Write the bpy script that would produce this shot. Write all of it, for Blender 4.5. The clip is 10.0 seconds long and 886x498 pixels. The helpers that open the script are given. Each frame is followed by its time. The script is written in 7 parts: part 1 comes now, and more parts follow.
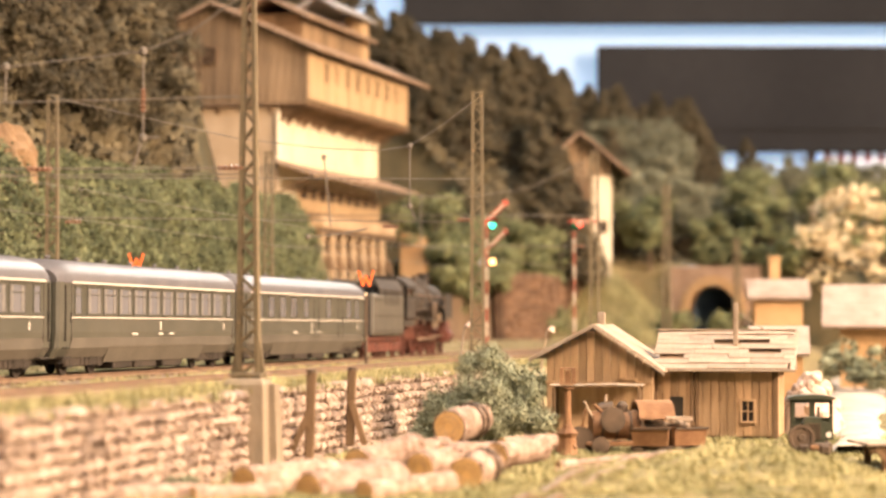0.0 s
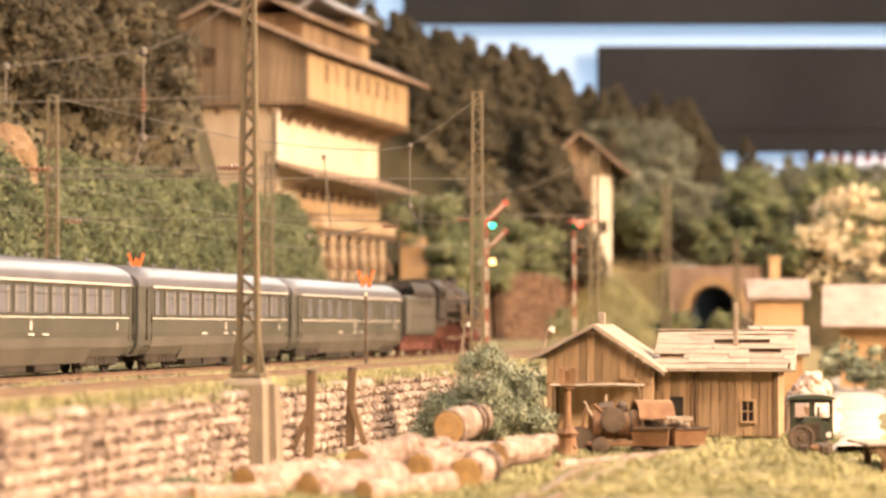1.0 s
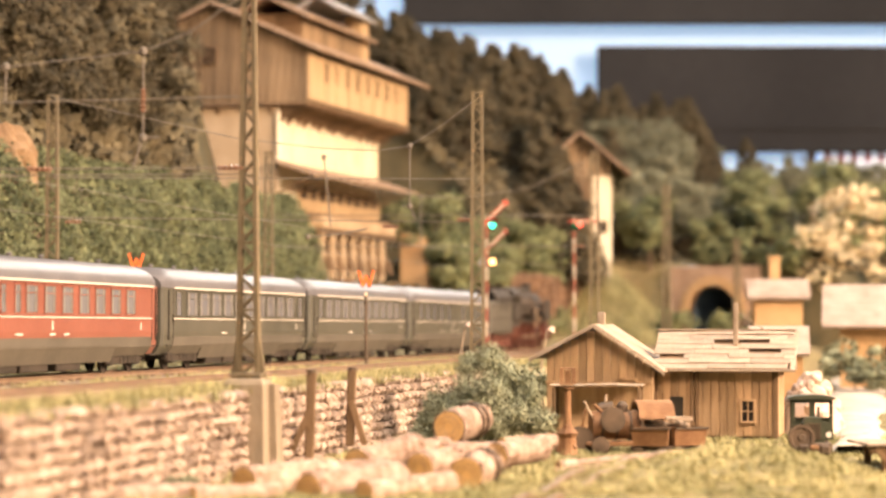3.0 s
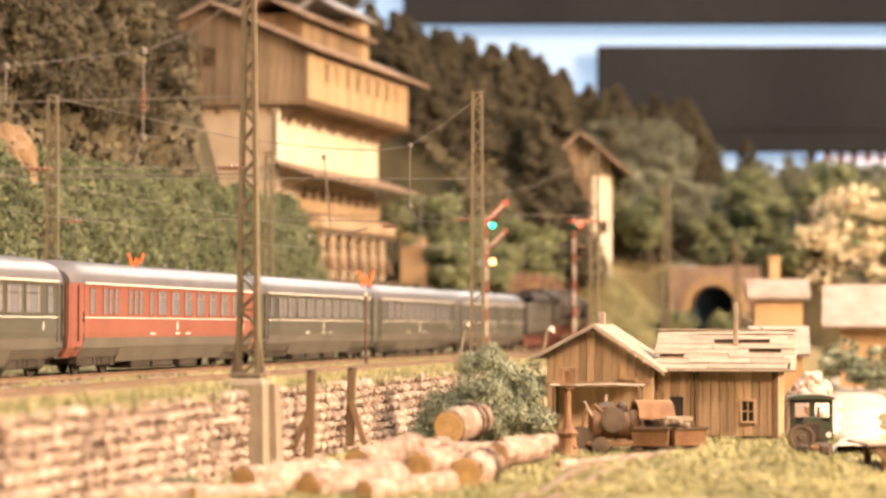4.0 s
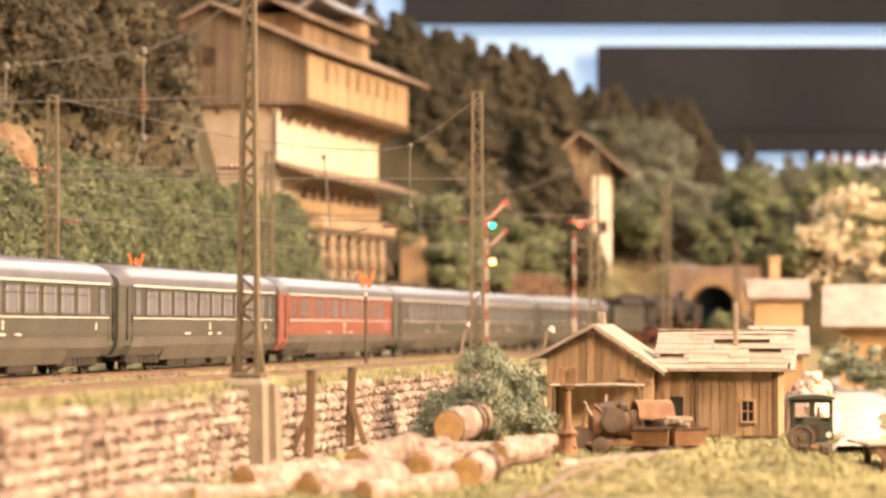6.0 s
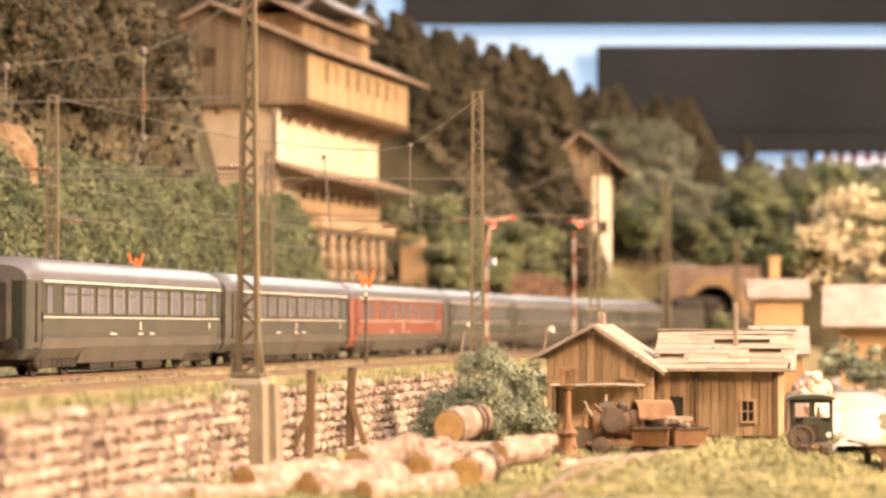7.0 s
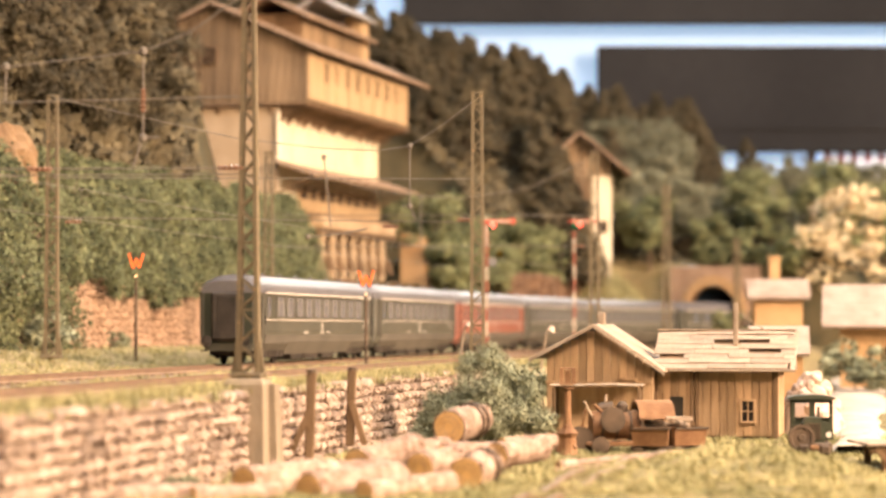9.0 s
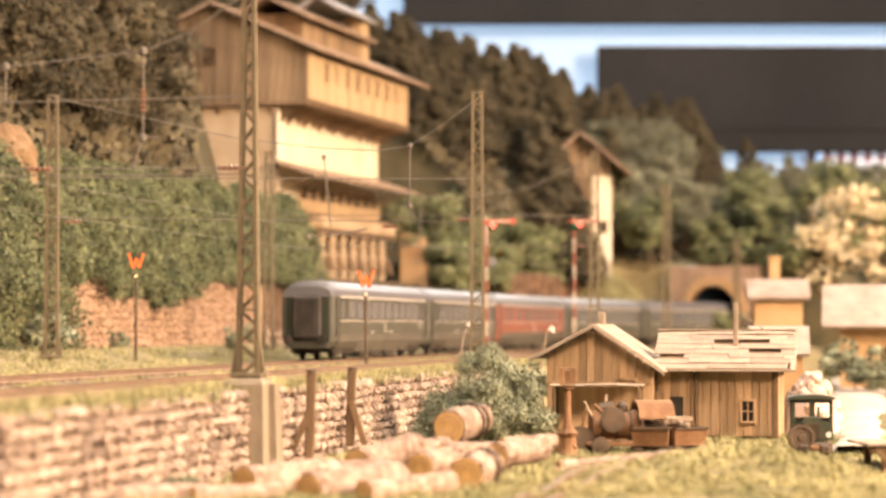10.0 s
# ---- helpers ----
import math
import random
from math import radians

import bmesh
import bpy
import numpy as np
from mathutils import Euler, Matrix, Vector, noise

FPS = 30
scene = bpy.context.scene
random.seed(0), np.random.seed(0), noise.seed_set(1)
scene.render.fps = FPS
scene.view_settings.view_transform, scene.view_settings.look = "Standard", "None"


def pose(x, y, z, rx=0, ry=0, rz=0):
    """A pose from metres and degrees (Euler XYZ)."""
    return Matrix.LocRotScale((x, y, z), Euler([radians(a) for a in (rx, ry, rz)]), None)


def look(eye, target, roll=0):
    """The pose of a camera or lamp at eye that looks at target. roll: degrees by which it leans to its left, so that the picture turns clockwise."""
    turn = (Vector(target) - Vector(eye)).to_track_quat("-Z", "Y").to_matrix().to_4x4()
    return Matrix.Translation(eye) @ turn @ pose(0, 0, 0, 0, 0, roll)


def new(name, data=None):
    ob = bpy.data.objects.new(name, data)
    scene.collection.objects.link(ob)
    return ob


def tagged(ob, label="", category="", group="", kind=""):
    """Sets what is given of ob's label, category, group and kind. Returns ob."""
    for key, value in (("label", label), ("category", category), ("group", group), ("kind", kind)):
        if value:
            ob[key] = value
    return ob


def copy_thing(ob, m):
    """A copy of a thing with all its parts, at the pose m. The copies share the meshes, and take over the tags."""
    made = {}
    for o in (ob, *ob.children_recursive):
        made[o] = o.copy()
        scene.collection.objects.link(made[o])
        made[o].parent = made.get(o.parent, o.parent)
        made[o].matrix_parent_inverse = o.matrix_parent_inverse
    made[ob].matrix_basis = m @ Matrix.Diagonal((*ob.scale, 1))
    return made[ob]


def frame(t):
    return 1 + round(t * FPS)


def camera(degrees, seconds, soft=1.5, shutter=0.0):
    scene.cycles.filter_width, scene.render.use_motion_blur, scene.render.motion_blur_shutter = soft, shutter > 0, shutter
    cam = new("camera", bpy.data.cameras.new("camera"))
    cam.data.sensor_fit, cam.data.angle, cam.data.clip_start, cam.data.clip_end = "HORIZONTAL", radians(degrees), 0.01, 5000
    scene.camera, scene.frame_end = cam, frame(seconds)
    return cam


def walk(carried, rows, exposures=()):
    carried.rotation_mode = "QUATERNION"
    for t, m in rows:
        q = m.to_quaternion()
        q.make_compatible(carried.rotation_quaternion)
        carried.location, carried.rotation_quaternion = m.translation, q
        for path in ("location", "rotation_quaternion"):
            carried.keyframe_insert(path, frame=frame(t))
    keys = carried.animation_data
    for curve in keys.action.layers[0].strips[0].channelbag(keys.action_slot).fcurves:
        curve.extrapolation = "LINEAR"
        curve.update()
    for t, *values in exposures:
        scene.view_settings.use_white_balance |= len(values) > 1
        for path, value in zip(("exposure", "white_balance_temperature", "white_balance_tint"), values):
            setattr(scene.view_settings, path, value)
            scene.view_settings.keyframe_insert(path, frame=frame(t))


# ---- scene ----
# A model railway at 1:87. All sizes below are prototype metres; U turns them into real metres.
U = 1 / 87.0
EYE = (0.0, 0.0, 1.65)

cam = camera(20.66, 10.0, soft=2.6)
cam.data.dof.use_dof = True
cam.data.dof.focus_distance = 90 * U
cam.data.dof.aperture_fstop = 20.0
CAM_POSE = look([c * U for c in EYE], [0, 100 * U, (1.65 + 3.2326) * U])
walk(cam, [(0.0, CAM_POSE), (10.0, CAM_POSE)], [(0.0, 0.0), (10.0, 0.0)])

# ---- light: the hall's ceiling lamp, the layout's own warm light strip, side and rear lamps ----
world = bpy.data.worlds.new("hall_air")
world.use_nodes = True
world.node_tree.nodes["Background"].inputs[0].default_value = (1.0, 0.86, 0.70, 1)
world.node_tree.nodes["Background"].inputs[1].default_value = 0.0
scene.world = world


def area_lamp(name, eye, target, sx, sy, watts, colour):
    lamp = bpy.data.lights.new(name, "AREA")
    lamp.shape, lamp.size, lamp.size_y = "RECTANGLE", sx * U, sy * U
    lamp.energy, lamp.color = watts, colour
    ob = new(name, lamp)
    ob.matrix_world = look([c * U for c in eye], [c * U for c in target])
    return ob


area_lamp("hall_light", (40, 60, 352), (10, 120, 0), 260, 200, 330, (0.86, 0.92, 1.0))
# unseen rear lamp, added for the bright band along the coach roofs
area_lamp("hall_light", (110, 560, 185), (0, 130, 0), 220, 50, 90, (1.0, 0.93, 0.84))
area_lamp("side_light", (170, 40, 80), (-5, 160, 8), 70, 30, 190, (1.0, 0.712, 0.485))
area_lamp("layout_light", (26, 8, 62), (2, 110, 0), 60, 14, 20, (1.0, 0.712, 0.485))
area_lamp("layout_light", (75, 130, 92), (12, 205, 6), 50, 16, 12.5, (1.0, 0.72, 0.50))
area_lamp("layout_light", (-30, 60, 85), (-8, 140, 6), 50, 14, 2, (1.0, 0.72, 0.50))


# ---- materials ----
def material(name, c1, c2, rough=0.8, scale=1.0, metal=0.0, bump=0.3, fine=12.0, island=0.0, objvar=0.0, c3=None, spots=0.0, spec=0.3, stretch=None):
    """Two-scale procedural surface; scale is in features per prototype metre."""
    m = bpy.data.materials.new(name)
    m.use_nodes = True
    nt = m.node_tree
    n, l = nt.nodes, nt.links
    b = n["Principled BSDF"]
    b.inputs["Roughness"].default_value = rough
    b.inputs["Metallic"].default_value = metal
    b.inputs["Specular IOR Level"].default_value = spec
    tc = n.new("ShaderNodeTexCoord")
    mp = n.new("ShaderNodeMapping")
    st = stretch or (1, 1, 1)
    mp.inputs["Scale"].default_value = [87 * q for q in st]
    l.new(tc.outputs["Object"], mp.inputs["Vector"])
    big = n.new("ShaderNodeTexNoise")
    big.inputs["Scale"].default_value, big.inputs["Detail"].default_value = scale, 5
    l.new(mp.outputs[0], big.inputs["Vector"])
    small = n.new("ShaderNodeTexNoise")
    small.inputs["Scale"].default_value, small.inputs["Detail"].default_value = scale * fine, 3
    l.new(mp.outputs[0], small.inputs["Vector"])
    ramp = n.new("ShaderNodeMapRange")
    ramp.inputs[1].default_value, ramp.inputs[2].default_value = 0.32, 0.68
    l.new(big.outputs[0], ramp.inputs[0])
    mix = n.new("ShaderNodeMix")
    mix.data_type = "RGBA"
    mix.inputs[6].default_value, mix.inputs[7].default_value = (*c1, 1), (*c2, 1)
    l.new(ramp.outputs[0], mix.inputs[0])
    out = mix.outputs[2]
    if c3:
        r2 = n.new("ShaderNodeMapRange")
        r2.inputs[1].default_value, r2.inputs[2].default_value = 0.62 - spots, 0.72 - spots
        l.new(small.outputs[0], r2.inputs[0])
        mx = n.new("ShaderNodeMix")
        mx.data_type = "RGBA"
        mx.inputs[7].default_value = (*c3, 1)
        l.new(r2.outputs[0], mx.inputs[0])
        l.new(out, mx.inputs[6])
        out = mx.outputs[2]
    hs = n.new("ShaderNodeHueSaturation")
    l.new(out, hs.inputs["Color"])
    val = n.new("ShaderNodeMapRange")
    val.inputs[3].default_value, val.inputs[4].default_value = 0.82, 1.18
    l.new(small.outputs[0], val.inputs[0])
    v = val.outputs[0]
    for amount, node, sock in ((island, "ShaderNodeNewGeometry", "Random Per Island"), (objvar, "ShaderNodeObjectInfo", "Random")):
        if amount:
            src = n.new(node)
            r = n.new("ShaderNodeMapRange")
            r.inputs[3].default_value, r.inputs[4].default_value = 1 - amount, 1 + amount
            l.new(src.outputs[sock], r.inputs[0])
            mu = n.new("ShaderNodeMath")
            mu.operation = "MULTIPLY"
            l.new(v, mu.inputs[0])
            l.new(r.outputs[0], mu.inputs[1])
            v = mu.outputs[0]
    l.new(v, hs.inputs["Value"])
    l.new(hs.outputs[0], b.inputs["Base Color"])
    if bump:
        bp = n.new("ShaderNodeBump")
        bp.inputs["Strength"].default_value = bump
        bp.inputs["Distance"].default_value = 0.12 * U
        l.new(small.outputs[0], bp.inputs["Height"])
        l.new(bp.outputs[0], b.inputs["Normal"])
    return m


def glowing(name, colour, strength):
    m = bpy.data.materials.new(name)
    m.use_nodes = True
    b = m.node_tree.nodes["Principled BSDF"]
    b.inputs["Base Color"].default_value = (*colour, 1)
    b.inputs["Emission Color"].default_value = (*colour, 1)
    b.inputs["Emission Strength"].default_value = strength
    return m


M_GRASS = material("grass_scatter", (0.085, 0.08, 0.033), (0.24, 0.195, 0.085), 0.95, 0.9, bump=1.0, fine=9, c3=(0.34, 0.24, 0.13), spots=0.05)
M_BANK = material("dry_grass_ground", (0.16, 0.125, 0.06), (0.27, 0.22, 0.10), 0.95, 0.6, bump=0.9, fine=10, c3=(0.44, 0.33, 0.20), spots=0.08)
M_ROCK = material("brown_rock", (0.12, 0.08, 0.05), (0.21, 0.145, 0.09), 0.95, 0.25, bump=0.9, fine=10)
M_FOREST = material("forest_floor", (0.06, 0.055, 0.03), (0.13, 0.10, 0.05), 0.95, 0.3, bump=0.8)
M_BALLAST = material("ballast", (0.11, 0.08, 0.06), (0.19, 0.145, 0.105), 0.95, 1.2, bump=0.9, fine=7, c3=(0.30, 0.235, 0.175))
M_STONE = material("pale_field_stone", (0.20, 0.143, 0.11), (0.325, 0.25, 0.20), 0.9, 0.9, bump=0.8, fine=7, objvar=0.28, c3=(0.14, 0.09, 0.065), spots=0.0)
M_MORTAR = material("dark_joint_mortar", (0.085, 0.05, 0.033), (0.15, 0.095, 0.06), 0.95, 1.0)
M_BRICKWALL = material("ochre_masonry", (0.25, 0.16, 0.105), (0.37, 0.25, 0.17), 0.95, 0.8, bump=0.5, objvar=0.16)
M_CONCRETE = material("weathered_concrete", (0.19, 0.145, 0.10), (0.30, 0.24, 0.17), 0.9, 0.5, bump=0.4, c3=(0.13, 0.10, 0.065), spots=0.0, stretch=(1, 1, 0.35))
M_STEEL = material("rusty_olive_steel", (0.115, 0.09, 0.055), (0.175, 0.135, 0.08), 0.7, 0.7, bump=0.2, c3=(0.36, 0.21, 0.10), spots=-0.02)
M_WIRE = material("grey_wire", (0.12, 0.10, 0.085), (0.18, 0.155, 0.125), 0.7, 2, bump=0)
M_INSUL = material("brown_insulator", (0.16, 0.08, 0.05), (0.22, 0.11, 0.07), 0.35, 2, bump=0)
M_RAIL = material("rusty_rail", (0.20, 0.13, 0.09), (0.28, 0.19, 0.13), 0.5, 1.5, metal=0.4, bump=0.1)
M_SLEEPER = material("brown_sleeper", (0.16, 0.10, 0.06), (0.24, 0.16, 0.10), 0.9, 1.5, objvar=0.2)
M_GREEN = material("bottle_green_paint", (0.058, 0.056, 0.042), (0.084, 0.078, 0.06), 0.42, 0.5, bump=0.03, spec=0.55)
# darker copy of the coach green, for the end turned from the light
M_SHADEDEND = material("shaded_end_green", (0.022, 0.025, 0.016), (0.035, 0.038, 0.025), 0.5, 0.5, bump=0.03)
M_RED = material("wine_red_paint", (0.185, 0.062, 0.042), (0.235, 0.085, 0.058), 0.4, 0.5, bump=0.03, spec=0.5)
M_ROOF = material("silver_grey_roof", (0.09, 0.083, 0.087), (0.13, 0.12, 0.12), 0.42, 0.4, bump=0.04, spec=0.5)
M_SKIRT = material("weathered_grey_skirt", (0.078, 0.068, 0.053), (0.112, 0.096, 0.076), 0.7, 0.6, bump=0.05)
M_CREAM = material("cream_trim", (0.52, 0.46, 0.40), (0.62, 0.56, 0.48), 0.5, 2, bump=0)
# dusty black, taken darker so that the coach ends look shaded
M_UNDER = material("dusty_black_underframe", (0.02, 0.016, 0.012), (0.05, 0.038, 0.029), 0.8, 1.2, bump=0.2)
M_BLACK = material("loco_black", (0.034, 0.028, 0.023), (0.062, 0.05, 0.04), 0.72, 1.2, bump=0.15, spec=0.25)
M_TENDER = material("dusty_tender_grey", (0.075, 0.066, 0.052), (0.105, 0.092, 0.072), 0.6, 0.8, bump=0.05)
M_LOCORED = material("loco_frame_red", (0.062, 0.027, 0.02), (0.14, 0.046, 0.031), 0.6, 1, bump=0.1)
M_CURTAIN = material("pale_curtain", (0.12, 0.11, 0.10), (0.175, 0.16, 0.145), 0.8, 2, bump=0)
M_WOOD = material("brown_plank", (0.155, 0.105, 0.062), (0.27, 0.185, 0.11), 0.85, 0.8, bump=0.6, objvar=0.34, stretch=(3, 3, 0.5), c3=(0.18, 0.11, 0.06), spots=-0.02)
M_DARKWOOD = material("dark_brown_plank", (0.12, 0.075, 0.04), (0.20, 0.125, 0.07), 0.9, 0.6, bump=0.5, objvar=0.25, stretch=(3, 3, 0.5))
M_SHEDWOOD = material("light_brown_board", (0.33, 0.212, 0.12), (0.50, 0.34, 0.20), 0.85, 1.2, bump=0.6, objvar=0.30, stretch=(3, 3, 0.4), c3=(0.24, 0.14, 0.07), spots=-0.02)
M_GREYWOOD = material("bleached_grey_board", (0.26, 0.195, 0.14), (0.39, 0.31, 0.235), 0.85, 1.0, bump=0.5, objvar=0.15, c3=(0.38, 0.29, 0.21), spots=-0.02)
M_SHINGLE = material("brown_shingle", (0.22, 0.15, 0.10), (0.32, 0.22, 0.15), 0.9, 0.8, bump=0.6, objvar=0.2)
M_PLASTER = material("cream_plaster", (0.66, 0.55, 0.39), (0.76, 0.66, 0.49), 0.9, 0.4, bump=0.2, c3=(0.66, 0.54, 0.36), spots=-0.05)
M_OCHRE = material("ochre_plaster", (0.34, 0.205, 0.10), (0.43, 0.275, 0.14), 0.9, 0.4, bump=0.2)
M_WHITEROOF = material("pale_roof", (0.27, 0.205, 0.165), (0.38, 0.30, 0.25), 0.8, 0.8, bump=0.3)
# coal's own black; on buildings, flat slabs painted as the shade inside openings
M_DARK = material("coal_and_shade_black", (0.02, 0.016, 0.012), (0.035, 0.028, 0.02), 0.8, 1, bump=0)
M_BARK = material("pale_log_bark", (0.17, 0.10, 0.065), (0.45, 0.33, 0.26), 0.9, 3.2, bump=1.0, fine=3, objvar=0.15, c3=(0.20, 0.115, 0.07), spots=0.05)
M_CUT = material("fresh_cut_wood", (0.60, 0.36, 0.13), (0.76, 0.50, 0.22), 0.8, 2, bump=0.2)
M_TRUNK = material("tree_bark", (0.10, 0.07, 0.045), (0.17, 0.12, 0.08), 0.95, 1)
M_CONIFER = material("olive_brown_needles", (0.056, 0.046, 0.027), (0.118, 0.094, 0.053), 0.9, 0.25, bump=0, island=0.45, objvar=0.25)
M_BROADLEAF = material("dull_blue_green_leaves", (0.115, 0.118, 0.076), (0.225, 0.215, 0.14), 0.85, 0.3, bump=0, island=0.45, objvar=0.2)
M_LEAF = material("grey_green_leaves", (0.125, 0.14, 0.066), (0.25, 0.245, 0.115), 0.85, 0.35, bump=0, island=0.5, objvar=0.2)
M_IVY = material("ivy_leaves", (0.062, 0.072, 0.034), (0.15, 0.155, 0.075), 0.8, 0.35, bump=0, island=0.55, objvar=0.15)
M_BUSH = material("sage_bush_leaves", (0.17, 0.18, 0.115), (0.28, 0.285, 0.19), 0.9, 0.8, bump=0, island=0.22, spec=0.1)
M_CREAMLEAF = material("cream_blossom_leaves", (0.52, 0.42, 0.25), (0.72, 0.60, 0.39), 0.85, 0.4, bump=0, island=0.3)
M_TUFT = material("yellow_green_tuft", (0.19, 0.18, 0.082), (0.43, 0.375, 0.185), 0.9, 0.5, bump=0, island=0.5)
M_RUST = material("rusty_iron", (0.17, 0.085, 0.042), (0.31, 0.175, 0.09), 0.8, 1.6, metal=0.2, bump=0.4, c3=(0.14, 0.075, 0.04), spots=0)
M_DARKIRON = material("dark_iron", (0.07, 0.05, 0.035), (0.13, 0.09, 0.06), 0.6, 1.6, metal=0.4, bump=0.2)
M_LOCOGREEN = material("small_loco_green", (0.035, 0.04, 0.024), (0.07, 0.073, 0.044), 0.6, 1.4, bump=0.15)
M_PATH = material("pale_gravel_path", (0.38, 0.31, 0.24), (0.52, 0.44, 0.35), 0.95, 0.6, bump=0.4)
M_WHITE = material("white_enamel", (0.72, 0.66, 0.56), (0.80, 0.74, 0.64), 0.5, 2, bump=0)
M_SIGRED = material("signal_red", (0.36, 0.06, 0.035), (0.42, 0.08, 0.05), 0.5, 2, bump=0)
M_POSTWHITE = material("weathered_white_post", (0.36, 0.28, 0.21), (0.50, 0.41, 0.32), 0.7, 1.5, bump=0.1, c3=(0.22, 0.13, 0.08), spots=0.0)
M_POSTRED = material("weathered_red_post", (0.20, 0.062, 0.04), (0.28, 0.095, 0.06), 0.7, 1.5, bump=0.1)
M_TANBOARD = material("pale_tan_board", (0.36, 0.245, 0.135), (0.50, 0.355, 0.205), 0.85, 0.8, bump=0.4, objvar=0.10, stretch=(3, 3, 0.5), c3=(0.26, 0.16, 0.085), spots=-0.03)
M_TANPLASTER = material("tan_lime_plaster", (0.36, 0.26, 0.16), (0.47, 0.35, 0.23), 0.9, 0.5, bump=0.3, c3=(0.26, 0.18, 0.10), spots=-0.02)
M_SLATE = material("grey_slate_roof", (0.23, 0.215, 0.21), (0.32, 0.30, 0.295), 0.7, 0.8, bump=0.3)
M_CLIFFSTONE = material("red_brown_rock_face", (0.13, 0.075, 0.045), (0.24, 0.145, 0.09), 0.95, 0.7, bump=0.8, fine=7, objvar=0.25)
M_OUTCROP = material("bare_ochre_rock", (0.15, 0.09, 0.048), (0.26, 0.165, 0.09), 0.95, 0.7, bump=0.9, fine=8, c3=(0.14, 0.09, 0.05), spots=0.0)
M_HEAP = material("pale_pink_rubble", (0.46, 0.33, 0.25), (0.62, 0.48, 0.38), 0.9, 1.5, bump=0.5, island=0.12)
M_BLACKPANEL = material("black_fascia_cloth", (0.028, 0.026, 0.026), (0.042, 0.039, 0.038), 0.9, 0.05, bump=0.1)
# bluish light of the tunnel mouth, put into the lining's colour
M_BLUEDARK = material("blue_lit_bore", (0.05, 0.08, 0.115), (0.075, 0.11, 0.15), 0.7, 1, bump=0)
M_HALL = material("hall_paint", (0.55, 0.52, 0.48), (0.62, 0.58, 0.54), 0.9, 0.02, bump=0)
M_HALLFLOOR = material("hall_floor", (0.22, 0.19, 0.16), (0.28, 0.24, 0.20), 0.6, 0.02, bump=0)
# the panel's glow replaces the lamps that would light it
M_SKYPANEL = glowing("glowing_sky_panel", (0.48, 0.66, 0.90), 0.80)
M_POSTER = glowing("lit_white_banner", (0.80, 0.86, 1.0), 0.75)
M_ORANGE = glowing("orange_sign_glow", (1.0, 0.17, 0.03), 0.72)
M_LAMPWARM = glowing("warm_lamp", (1.0, 0.62, 0.30), 3.0)
M_LENS = material("unlit_grey_lens", (0.15, 0.14, 0.13), (0.20, 0.19, 0.18), 0.4, 2, bump=0)


def glass(name, colour, rough=0.08):
    m = bpy.data.materials.new(name)
    m.use_nodes = True
    b = m.node_tree.nodes["Principled BSDF"]
    b.inputs["Base Color"].default_value = (*colour, 1)
    b.inputs["Roughness"].default_value = rough
    b.inputs["Specular IOR Level"].default_value = 0.9
    return m


# coach panes: a bluish-grey reflection is painted into the base colour
M_GLASS = glass("grey_reflection_glass", (0.125, 0.125, 0.135), 0.2)
M_WINDOW = glass("dark_window_glass", (0.025, 0.022, 0.02))


